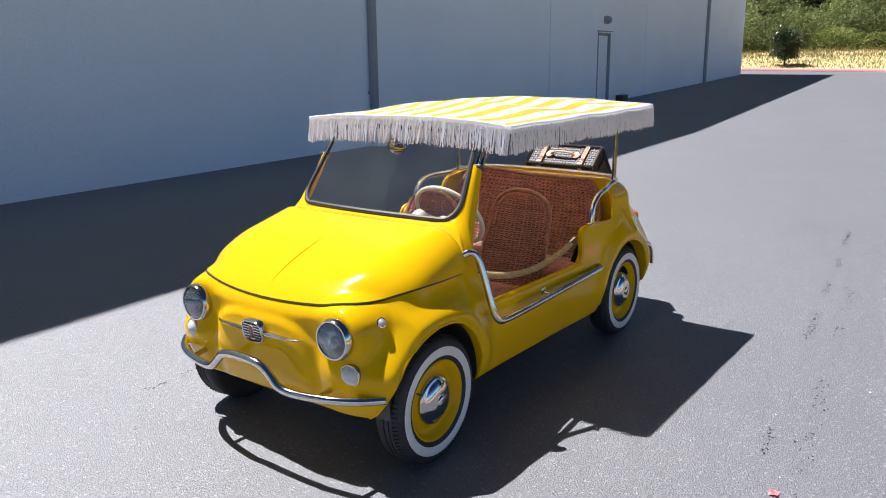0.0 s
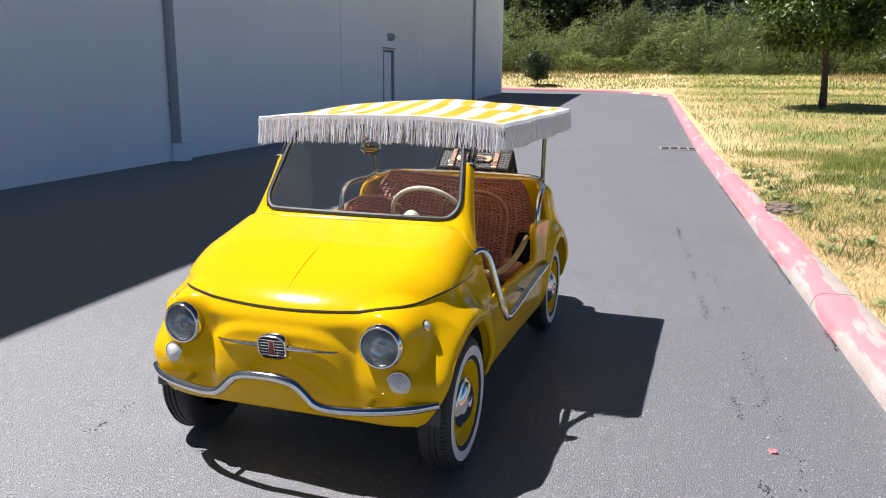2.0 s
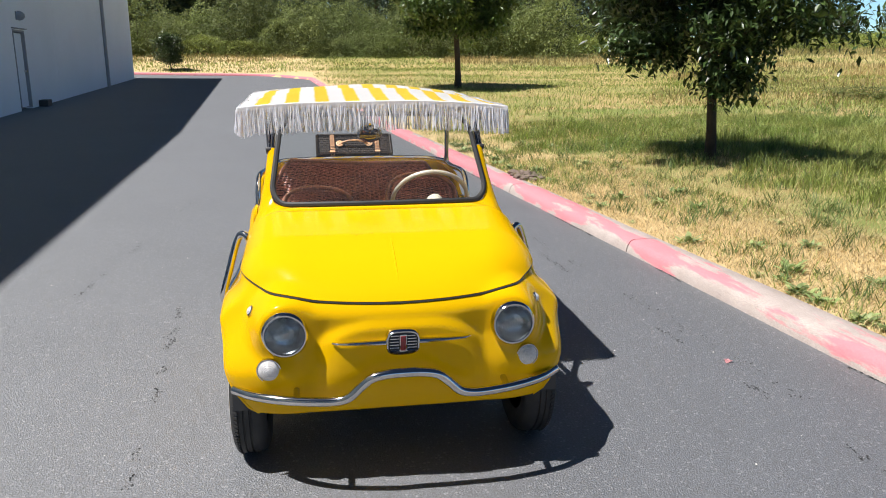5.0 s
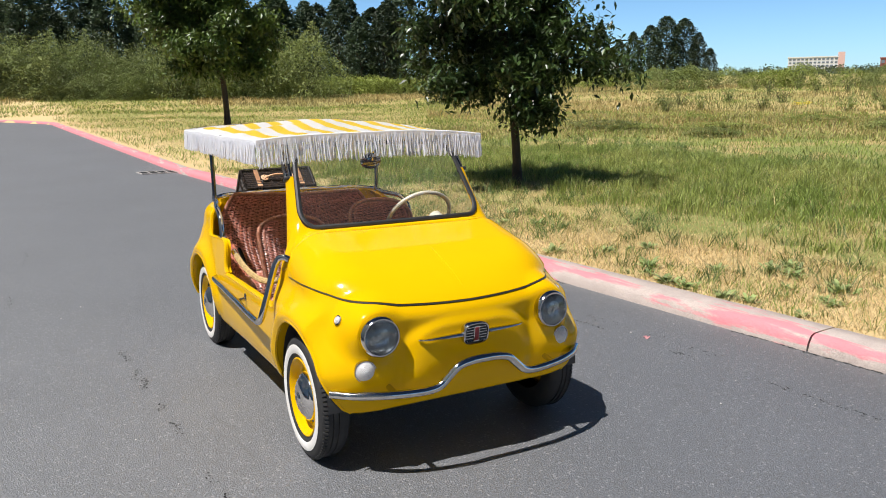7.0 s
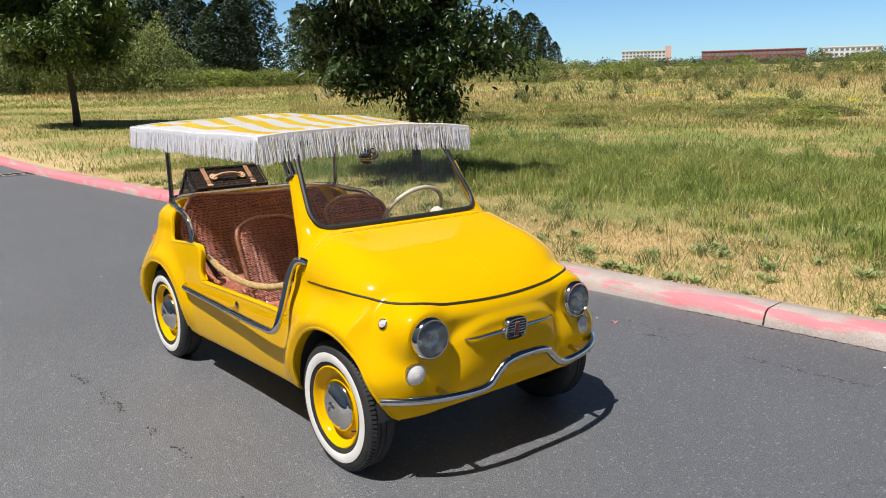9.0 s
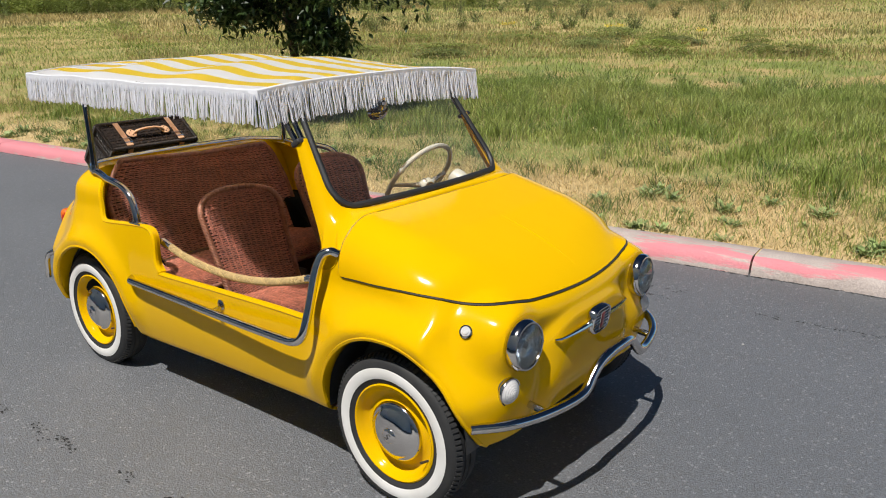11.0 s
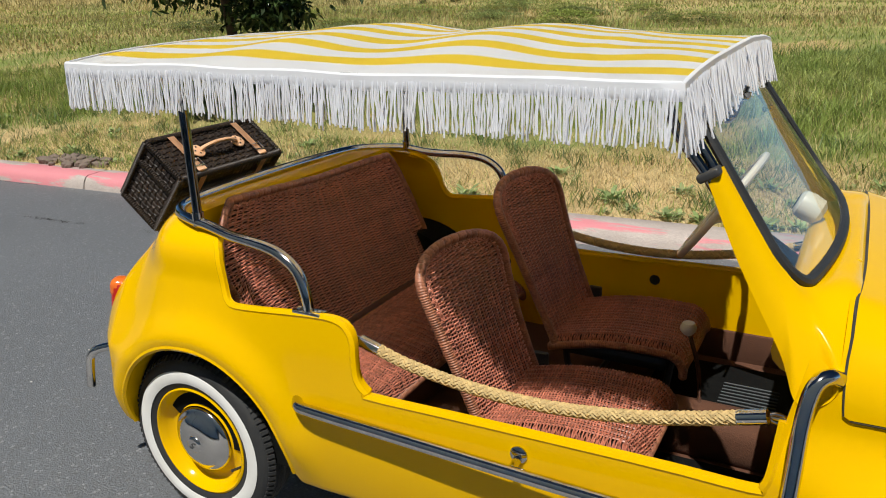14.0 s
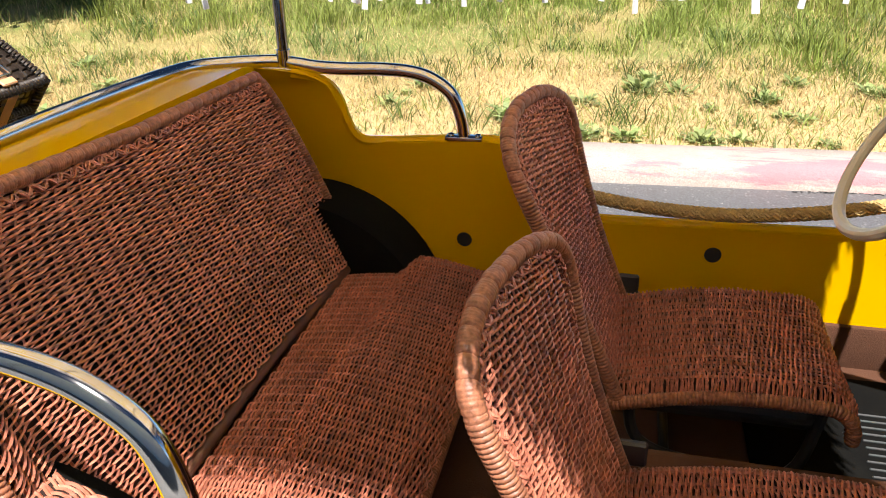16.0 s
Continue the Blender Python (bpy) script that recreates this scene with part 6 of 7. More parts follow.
# brown kick panel, dash, pod, wheel, column
bm = bmesh.new()
block(bm, (0.02, 1.08, 0.30), Matrix.Translation((0.600, 0, 0.40)) @ Matrix.Rotation(radians(8), 4, "Y"), 0.006, 1)
cpart("kick_panel", bm, brown_mat)
bm = bmesh.new()
tube(bm, [(0.585, y, 0.800 + 0.02 * (1 - (y / 0.5) ** 2)) for y in np.linspace(-0.50, 0.50, 15)], 0.055, 14, flat=0.85)
cpart("dashboard", bm, yellow, label="rounded yellow dashboard")
bm = bmesh.new()
m = Matrix.Translation((0.530, 0.238, 0.893)) @ Matrix.Rotation(radians(-65), 4, "Y")
revolve(bm, [(0.0, 0.033), (0.025, 0.031), (0.036, 0.023), (0.039, 0.0), (0.035, -0.030), (0.020, -0.042)], 28, m)
pod = cpart("instrument_pod", bm, ivory, label="rounded ivory instrument pod")
bm = bmesh.new()
revolve(bm, [(0.0, 0.0345), (0.024, 0.0325)], 28, m)
cpart("dial", bm, black_mat, pod)
TILT_W = radians(34)
C_W = Vector((0.312, 0.248, 0.870))
mw = Matrix.Translation(C_W) @ Matrix.Rotation(-(math.pi / 2 - TILT_W), 4, "Y")


def build_steering_wheel():
    R = 0.176
    bm = bmesh.new()
    tube(bm, [mw @ Vector((R * math.cos(a), R * math.sin(a), 0)) for a in np.linspace(0, math.tau, 49)[:-1]], 0.0105, 10, True)
    rim = cpart("steering_wheel", bm, ivory, label="thin ivory steering wheel")
    for a in (math.pi / 2, -math.pi / 2):
        bm = bmesh.new()
        tube(bm, [mw @ Vector((R * math.cos(a) * t, R * math.sin(a) * t, -0.045 * (1 - t))) for t in np.linspace(0.12, 1, 8)], [0.014, 0.012, 0.010, 0.009, 0.008, 0.008, 0.008, 0.009], 8)
        cpart("spoke", bm, ivory, rim)
    bm = bmesh.new()
    revolve(bm, [(0.0, -0.020), (0.022, -0.024), (0.034, -0.035), (0.036, -0.055), (0.028, -0.070)], 24, mw)
    cpart("horn_button", bm, ivory, rim)
    bm = bmesh.new()
    tube(bm, [mw @ Vector((0, 0, -0.06)), mw @ Vector((0, 0, -0.33))], 0.020, 12)
    cpart("steering_column", bm, black_mat)
    for sy in (0.05, -0.05):
        bm = bmesh.new()
        tube(bm, [mw @ Vector((0.0, sy * 0.3, -0.09)), mw @ Vector((0.02, sy * 2.4, -0.075))], 0.0045, 8)
        cpart("column_stalk", bm, black_mat)


build_steering_wheel()
# mirror under the top of the screen
bm = bmesh.new()
mm = Matrix.Translation((0.350, -0.030, 1.186)) @ Matrix.Rotation(radians(-85), 4, "Y")
revolve(bm, [(0.0, -0.022), (0.030, -0.02), (0.050, -0.010), (0.056, 0.002), (0.052, 0.004)], 28, mm)
for v in bm.verts:
    v.co.z = 1.186 + (v.co.z - 1.186) * 0.72
mir = cpart("rear_view_mirror", bm, dark_refl_chrome, label="round dark chrome rear view mirror")
bm = bmesh.new()
tube(bm, [(0.368, -0.03, 1.19), (0.383, -0.03, 1.235)], 0.006, 8)
cpart("mirror_arm", bm, chrome, mir)
bm = bmesh.new()
revolve(bm, [(0.0, 0.0), (0.010, 0.002), (0.016, 0.008), (0.018, 0.02)], 16, Matrix.Translation((0.375, -0.03, 1.20)))
cpart("mirror_mount", bm, chrome, mir)
for y in (-0.215, 0.10):                       # wiper spindles
    q, n = on_body((0.655, y, 2), (0, 0, -1), 0)
    bm = bmesh.new()
    revolve(bm, [(0.011, -0.002), (0.011, 0.006), (0.006, 0.011), (0, 0.012)], 16, lamp_frame(q, n))
    cpart("wiper_spindle", bm, yellow)


# ---- wicker suitcase on the tail ----
def build_suitcase():
    case = empty("wicker_suitcase")
    tagged(case, "dark brown wicker suitcase with tan leather straps on the car's tail", "suitcase")
    e1, e2 = Vector((0.775, 0, -0.632)), Vector((0.632, 0, 0.775))
    m = Matrix(((e1.x, 0, e2.x, -1.405), (0, 1, 0, -0.008), (e1.z, 0, e2.z, 0.876), (0, 0, 0, 1)))
    sx, sy, sz = 0.176, 0.485, 0.235
    bm = bmesh.new()
    block(bm, (sx - 0.014, sy - 0.014, sz - 0.014), m, 0.006, 1)
    part("core", bm, black_cane, case)
    # flat cane plaited over the faces
    pitch = 0.0195
    faces_ = (((1, 0, 0), (0, 1, 0), (0, 0, 1), sx, sy, sz), ((-1, 0, 0), (0, 1, 0), (0, 0, 1), sx, sy, sz), ((0, 0, 1), (1, 0, 0), (0, 1, 0), sz, sx, sy), ((0, 1, 0), (1, 0, 0), (0, 0, 1), sy, sx, sz), ((0, -1, 0), (1, 0, 0), (0, 0, 1), sy, sx, sz))
    V_, F_ = [], []
    for n, a, b, dn, da, db in faces_:
        n, a, b = Vector(n), Vector(a), Vector(b)
        ka, kb = int(da / pitch), int(db / pitch)
        for i in range(ka):
            for j in range(kb):
                ca, cb = (i + 0.5) / ka * da - da / 2, (j + 0.5) / kb * db - db / 2
                la, lb = (0.62, 0.36) if (i + j) % 2 else (0.36, 0.62)
                c = a * ca + b * cb + n * (dn / 2 - 0.008)
                k = len(V_)
                for h, f in ((0.0, 1.0), (0.0055, 0.75)):
                    for qa, qb in ((-1, -1), (1, -1), (1, 1), (-1, 1)):
                        V_.append(tuple(m @ (c + a * (qa * la * pitch * f) + b * (qb * lb * pitch * f) + n * h)))
                F_ += [(k + 4, k + 5, k + 6, k + 7)] + [(k + q, k + (q + 1) % 4, k + 4 + (q + 1) % 4, k + 4 + q) for q in range(4)]
    part("plaiting", mesh_np("plaiting", V_, F_), black_cane, case)
    rims = []
    for z in (-sz / 2, 0.045, sz / 2):
        rims.append([m @ Vector((x, y, z)) for x, y in ((-sx / 2, -sy / 2), (sx / 2, -sy / 2), (sx / 2, sy / 2), (-sx / 2, sy / 2))])
    for loop in rims:
        path = []
        for a, b in zip(loop, loop[1:] + loop[:1]):
            path += [a.lerp(b, t) for t in np.linspace(0.02, 0.98, 10)]
        part("bound_edge", wrapped(path, 0.007, 0.0036, 0.008, True), black_cane, case)
    for x in (-sx / 2, sx / 2):
        for y in (-sy / 2, sy / 2):
            path = [m @ Vector((x, y, z)) for z in np.linspace(-sz / 2, sz / 2, 10)]
            part("bound_edge", wrapped(path, 0.007, 0.0036, 0.008), black_cane, case)
    for y in (-0.145, 0.150):
        bm = bmesh.new()
        prev = None
        pts = [(-sx / 2 - 0.008, -0.10), (-sx / 2 - 0.009, sz / 2 - 0.01), (-sx / 2 + 0.005, sz / 2 + 0.008), (0.0, sz / 2 + 0.010), (sx / 2 - 0.005, sz / 2 + 0.009), (sx / 2 + 0.009, sz / 2 - 0.008), (sx / 2 + 0.010, 0.05), (sx / 2 + 0.010, -0.02)]
        for x, z in pts:
            row = [bm.verts.new(m @ Vector((x, y + w, z))) for w in (-0.0145, 0.0145)]
            if prev:
                bm.faces.new((prev[0], prev[1], row[1], row[0]))
            prev = row
        bmesh.ops.solidify(bm, geom=bm.faces[:], thickness=0.0035)
        bmesh.ops.recalc_face_normals(bm, faces=bm.faces)
        strap = part("leather_strap", bm, leather, case, "tan leather strap with buckle")
        bm = bmesh.new()
        loop = [m @ Vector((sx / 2 - 0.040 + b, y + a, sz / 2 + 0.015)) for a, b in ((-0.02, -0.014), (0.02, -0.014), (0.02, 0.014), (-0.02, 0.014))]
        tube(bm, loop, 0.0026, 6, True)
        part("buckle", bm, chrome, strap, "", True)
        bm = bmesh.new()
        block(bm, (0.016, 0.036, 0.006), m @ Matrix.Translation((sx / 2 - 0.012, y, sz / 2 + 0.013)), 0.002, 1)
        part("keeper", bm, leather, strap)
    bm = bmesh.new()
    tube(bm, spline([m @ Vector((0.0, y, sz / 2 + h)) for y, h in ((-0.085, 0.008), (-0.07, 0.022), (-0.035, 0.033), (0.0, 0.035), (0.035, 0.033), (0.07, 0.022), (0.085, 0.008))], 6), 0.0095, 10, flat=0.7)
    part("carry_handle", bm, leather, case, "tan leather carry handle", True)
    for y in (-0.095, 0.095):
        bm = bmesh.new()
        revolve(bm, [(0.026, 0), (0.026, 0.004), (0.023, 0.006), (0, 0.006)], 24, m @ Matrix.Translation((0, y, sz / 2 + 0.006)))
        tab = part("handle_tab", bm, leather, case, "", True)
        for dx, dy in ((-0.014, 0.0), (0.014, 0.0), (0.0, 0.014 if y > 0 else -0.014)):
            bm = bmesh.new()
            revolve(bm, [(0.0038, 0), (0.003, 0.002), (0, 0.0026)], 10, m @ Matrix.Translation((dx, y + dy, sz / 2 + 0.012)))
            part("rivet", bm, chrome, tab, "", True)
    # chrome rack that carries it
    bm = bmesh.new()
    for y in (-0.20, 0.16):
        tube(bm, [m @ Vector((sx / 2, y, -sz / 2 - 0.016)), m @ Vector((-sx / 2 - 0.02, y, -sz / 2 - 0.016))], 0.007, 8)
    lo = m @ Vector((sx / 2, 0, -sz / 2 - 0.016))
    hi = m @ Vector((-sx / 2, 0, -sz / 2 - 0.016))
    for c, y0, y1 in ((lo, -0.24, 0.20), (hi, -0.22, 0.18)):
        tube(bm, [(c.x, y0, c.z), (c.x, y1, c.z)], 0.008, 8)
        for y in (-0.22, 0.18) if c is lo else ():
            q, n = on_body((c.x, y, 2), (0, 0, -1), 0)
            tube(bm, [(c.x, y, c.z), tuple(q)], 0.006, 8)
    cpart("luggage_rack", bm, chrome, label="chrome tube luggage rack")


build_suitcase()


# ---- trees ----
def leaf_cloud(points, size, rng, droop=0.5, squash=1.0, long=1.7):
    """A leaf (a kite of two triangles, folded a little) at each point."""
    P_ = np.asarray(points, float)
    n = len(P_)
    a = rng.uniform(0, math.tau, n)
    tilt = rng.normal(-droop, 0.5, n)
    d = np.stack([np.cos(a) * np.cos(tilt), np.sin(a) * np.cos(tilt), np.sin(tilt)], 1)
    s = np.stack([-np.sin(a), np.cos(a), rng.normal(0, 0.5, n)], 1)
    s /= np.linalg.norm(s, axis=1, keepdims=True)
    z = np.cross(d, s)
    L = (size * rng.uniform(0.7, 1.3, n))[:, None]
    W = L / long / 2
    v = np.stack([P_, P_ + d * L * 0.45 + s * W + z * W * 0.3, P_ + d * L, P_ + d * L * 0.45 - s * W + z * W * 0.3], 1)
    k = np.arange(n)[:, None] * 4
    f = np.concatenate([k + [0, 1, 2], k + [0, 2, 3]], 0)
    return v.reshape(-1, 3), f


def crown_radius(profile, z):
    return float(np.interp(z, [p[0] for p in profile], [p[1] for p in profile]))


def build_tree(name, at, profile, trunk_r, top, limbs, twigs, per_twig, leaf, seed, label, leaf_mat, lean=(0, 0)):
    """profile: heights above the ground and the crown's radius there."""
    rng = np.random.default_rng(seed)
    z0 = land1(*at)
    tree = empty(name, (at[0], at[1], z0 - 0.03))
    tagged(tree, label, "tree", "trees on the verge")
    bm = bmesh.new()
    spine = [Vector((lean[0] * t * t + 0.03 * math.sin(5 * t + seed), lean[1] * t * t + 0.03 * math.cos(4 * t), top * 0.93 * t)) for t in np.linspace(0, 1, 14)]
    tube(bm, spine, [trunk_r * (1.25 if i == 0 else 1.0) * (1 - 0.93 * (i / 13) ** 1.1) + 0.006 for i in range(14)], 12)
    z_low = profile[0][0]
    tips = []
    for k in range(limbs):
        t = (k + 0.5) / limbs
        zs = z_low * 0.9 + (top * 0.86 - z_low) * t ** 0.9
        base = spine[min(13, int(zs / (top * 0.93) * 13))]
        base = Vector((base.x, base.y, zs))
        a = k * 2.4 + rng.uniform(-0.3, 0.3)
        ze = zs + rng.uniform(0.0, 0.35) * (top - zs) * 0.5 - 0.10 * (1 - t)
        r = crown_radius(profile, ze) * rng.uniform(0.62, 0.92)
        end = Vector((base.x + r * math.cos(a) + 0.6 * lean[0] * ze / top, base.y + r * math.sin(a) + 0.6 * lean[1] * ze / top, ze))
        mid = base.lerp(end, 0.5) + Vector((0, 0, 0.14 * r))
        path = spline([base, mid, end], 5)
        tube(bm, path, [trunk_r * 0.34 * (1 - 0.85 * i / 10) * (1 - 0.5 * t) + 0.004 for i in range(11)], 6)
        for i in range(3, 11):
            for q in range(2):
                b = a + rng.uniform(-1.2, 1.2)
                e = path[i] + Vector((math.cos(b), math.sin(b), rng.uniform(-0.5, 0.5))) * r * rng.uniform(0.12, 0.34)
                tube(bm, [path[i], (path[i] + e) * 0.5 + Vector((0, 0, 0.03)), e], [0.009, 0.006, 0.003], 4)
                tips += [e, (path[i] + e) * 0.5]
        tips.append(end)
    trunk = part("trunk", bm, bark, tree, "", True, 60)
    pts = []
    tips = [np3(t) for t in tips]
    while len(tips) < twigs:
        z = rng.uniform(z_low, top)
        R = crown_radius(profile, z)
        r, a = R * rng.uniform(0.25, 1.0) ** 0.5, rng.uniform(0, math.tau)
        gap = noise.noise(Vector((math.cos(a) * 2.1, math.sin(a) * 2.1, z * 1.1 + seed)))
        if gap < -0.10 or r > R * (0.84 + 0.75 * gap):
            continue
        tips.append(np.array([r * math.cos(a) + lean[0] * z / top, r * math.sin(a) + lean[1] * z / top, z]))
    for t in tips:
        n = int(per_twig * rng.uniform(0.5, 1.4))
        pts.append(t + rng.normal(0, 1, (n, 3)) * np.array([leaf * 1.2, leaf * 1.2, leaf * 1.05]))
    v, f = leaf_cloud(np.concatenate(pts), leaf, rng, 0.55, long=2.3)
    part("crown", mesh_np("crown", v, f), leaf_mat, tree, "dense dark green leaves with gaps")
    return tree


build_tree("ash_tree", (-6.0, 5.1), [(1.08, 0.9), (1.22, 1.65), (1.5, 1.88), (2.0, 1.66), (2.7, 1.36), (3.5, 1.08), (4.4, 0.75), (5.2, 0.4), (5.7, 0.1)], 0.064, 5.7, 38, 640, 42, 0.118, 3,
           "young ash tree with dark green drooping leaves on the grass verge", leaf_dark, (-0.5, -0.9))
build_tree("ash_tree", (-26.2, 5.4), [(1.75, 0.9), (2.1, 2.3), (2.7, 2.7), (4.2, 2.6), (6.2, 2.1), (8.0, 1.4), (9.2, 0.5)], 0.115, 9.2, 36, 760, 46, 0.20, 8,
           "taller ash tree with a leaning trunk on the grass verge", leaf_ash_lit, (-0.9, -1.2))
build_tree("sapling", (-42.9, -8.0), [(0.45, 0.5), (0.9, 0.85), (1.5, 0.8), (2.0, 0.45), (2.2, 0.1)], 0.035, 2.2, 14, 260, 18, 0.13, 5,
           "small round sapling beside the far kerb", leaf_dark)


# ---- shrubs and woods at the meadow's edge ----
def cloud_points(n, rng, wobble=0.35, fill=0.35):
    """Points in a lumpy half-dome one metre in radius and height."""
    pts = []
    while len(pts) < n:
        a, z = rng.uniform(0, math.tau), rng.uniform(0, 1)
        lump = 1 + wobble * noise.noise(Vector((math.cos(a) * 1.7, math.sin(a) * 1.7, z * 2.2 + n * 0.01))) + 0.5 * wobble * noise.noise(Vector((math.cos(a) * 4.3, math.sin(a) * 4.3, z * 6.1)))
        r = math.sqrt(max(0.0, 1 - z ** 2.2)) * lump * (1 - fill * rng.random() ** 2)
        pts.append((r * math.cos(a), r * math.sin(a), z * lump))
    return np.array(pts)


def shrub_mesh(seed, n, size, long=1.6):
    rng = np.random.default_rng(seed)
    v, f = leaf_cloud(cloud_points(n, rng), size, rng, 0.0, long=long)
    return mesh_np("shrub", v, f)


def poplar_mesh(seed, n, size):
    rng = np.random.default_rng(seed)
    pts = []
    while len(pts) < n:
        z, a = rng.uniform(0.02, 1), rng.uniform(0, math.tau)
        R = 0.24 * min(1, 3.5 * z + 0.35) * (1 - z ** 2.4) ** 0.6
        lump = 1 + 0.45 * noise.noise(Vector((math.cos(a) * 1.6, math.sin(a) * 1.6, z * 9 + seed)))
        pts.append((R * lump * math.cos(a) * (1 - 0.5 * rng.random() ** 2), R * lump * math.sin(a) * (1 - 0.5 * rng.random() ** 2), z))
    v, f = leaf_cloud(np.array(pts), size, rng, 0.2)
    return mesh_np("poplar_crown", v, f)


shrub_meshes = [shrub_mesh(s, 8600, 0.050, 2.2) for s in (1, 2, 3)]
low_meshes = [shrub_mesh(s, 2600, 0.085, 2.0) for s in (14, 15, 16)]
poplar_meshes = [poplar_mesh(s, 5200, 0.038) for s in (4, 5, 6)]
for me in shrub_meshes + low_meshes:
    me.materials.append(leaf_bush)
yellow_meshes = [me.copy() for me in low_meshes]
for me in yellow_meshes:
    me.materials.clear()
    me.materials.append(leaf_yellowgreen)
def thin_bush_mesh(seed):
    """Upright twigs with sparse leaves."""
    r = np.random.default_rng(seed)
    pts = []
    for k in range(26):
        a, out = r.uniform(0, math.tau), r.uniform(0.15, 0.95)
        h = r.uniform(0.5, 1.0) * (1 - 0.35 * out)
        for t in np.linspace(0.15, 1, 22):
            pts.append((math.cos(a) * out * t ** 1.3, math.sin(a) * out * t ** 1.3, h * t))
    pts = np.array(pts) + r.normal(0, 0.035, (len(pts), 3))
    return mesh_np("thin_bush", *leaf_cloud(pts, 0.085, r, -0.4, long=2.4))


thin_meshes = [thin_bush_mesh(s) for s in (8, 9)]
for me in thin_meshes:
    me.materials.append(leaf_bush)
for me in poplar_meshes:
    me.materials.append(leaf_poplar)


def stem(lines, r0):
    bm = bmesh.new()
    for pts in lines:
        tube(bm, pts, [r0 * (1 - 0.85 * k / (len(pts) - 1)) for k in range(len(pts))], 5)
    me = bpy.data.meshes.new("stem")
    bm.to_mesh(me)
    bm.free()
    return me


stem_mesh = stem([[(0, 0, 0), (0.006, 0.003, 0.35), (0, -0.004, 0.7), (0.004, 0, 1)]] + [[(0, 0, h), (0.05 * math.cos(2.4 * k), 0.05 * math.sin(2.4 * k), h + 0.07), (0.10 * math.cos(2.4 * k), 0.10 * math.sin(2.4 * k), h + 0.16)] for k, h in enumerate((0.2, 0.3, 0.4, 0.5, 0.6))], 0.016)
twig_mesh = stem([[(0, 0, 0), (0.22 * math.cos(1.3 * k), 0.22 * math.sin(1.3 * k), 0.45), (0.5 * math.cos(1.3 * k), 0.5 * math.sin(1.3 * k), 0.85)] for k in range(5)], 0.022)


def place(name, me, x, y, sx, sz, turn, label, category, group, sink=0.1):
    root = empty(name, (x, y, land1(x, y) - sink * sz), (0, 0, math.degrees(turn)))
    part("crown", me, None, root).scale = (sx, sx, sz)
    tall = category == "tree"
    part("trunk", stem_mesh if tall else twig_mesh, bark, root).scale = (sx * 0.8, sx * 0.8, sz * (0.85 if tall else 0.7))
    return tagged(root, label, category, group)


def polar(az, d):
    return d * math.cos(radians(az)), d * math.sin(radians(az))


rng = np.random.default_rng(11)
# thick brush behind the far kerb and along the woods
for k in range(44):
    az = 206 - 44 * k / 43 + rng.uniform(-0.6, 0.6)
    d = 57 + rng.uniform(-2, 5)
    x, y = polar(az, d)
    w = rng.uniform(2.2, 3.6)
    place("shrub", shrub_meshes[k % 3], x, y, w, rng.uniform(1.9, 4.6), rng.uniform(0, 6), "grey-green wild shrub at the edge of the woods", "shrub", "shrubs along the woods")
for k in range(30):
    az = 205 - 44 * k / 29 + rng.uniform(-1, 1)
    x, y = polar(az, 55.5 + rng.uniform(-1.5, 1))
    place("bush", yellow_meshes[k % 3] if rng.random() < 0.35 else shrub_meshes[k % 3], x, y, rng.uniform(1.2, 2.2), rng.uniform(1.0, 1.9), rng.uniform(0, 6), "low bush in front of the woods", "bush", "low bushes")
# tall trees behind
for k in range(62):
    az = 207 - 53 * k / 61 + rng.uniform(-0.5, 0.5)
    d = 74 + rng.uniform(-5, 12)
    x, y = polar(az, d)
    h = d * (0.112 if az < 186 else 0.18) * rng.uniform(0.72, 1.06) + 1.0
    big = rng.uniform(0.75, 1.25)
    place("tall_tree", poplar_meshes[k % 3], x, y, h * big * 1.05, h, rng.uniform(0, 6), "tall dark poplar in the woods", "tree", "tall trees of the woods", 0.02)
# yellow-green scrub in front of the poplars and across the meadow
for k in range(22):
    az = 166 - 15 * k / 21 + rng.uniform(-0.4, 0.4)
    x, y = polar(az, 62 + rng.uniform(-2, 3))
    place("scrub", yellow_meshes[k % 3], x, y, rng.uniform(1.6, 2.6), rng.uniform(1.0, 1.9), rng.uniform(0, 6), "yellow-green scrub bush before dark poplars", "bush", "scrub before the poplars")
for k in range(64):
    az = 150 - 48 * (k / 63) ** 1.35 + rng.uniform(-0.5, 0.5)
    x, y = polar(az, rng.uniform(62, 78))
    place("scrub", yellow_meshes[k % 3] if rng.random() < 0.6 else low_meshes[k % 3], x, y, rng.uniform(0.9, 1.9), rng.uniform(1.1, 2.1), rng.uniform(0, 6), "scrub bush in the dry meadow", "bush", "scrub across the meadow")
for k in range(30):
    az, d = rng.uniform(104, 134), rng.uniform(38, 60)
    x, y = polar(az, d)
    place("scrub", thin_meshes[k % 2], x, y, rng.uniform(0.7, 1.2), rng.uniform(1.1, 2.0), rng.uniform(0, 6), "thin young bush in the dry grass", "bush", "young bushes in the grass")
# low green weed clumps where the mown verge meets the meadow
for k in range(16):
    az, d = rng.uniform(100, 137), rng.uniform(21, 33)
    x, y = polar(az, d)
    place("weed_clump", yellow_meshes[k % 3] if k % 2 else low_meshes[k % 3], x, y, rng.uniform(0.6, 1.5), rng.uniform(0.22, 0.5), rng.uniform(0, 6), "low green weed clump in golden grass", "weed", "weed clumps in the meadow")
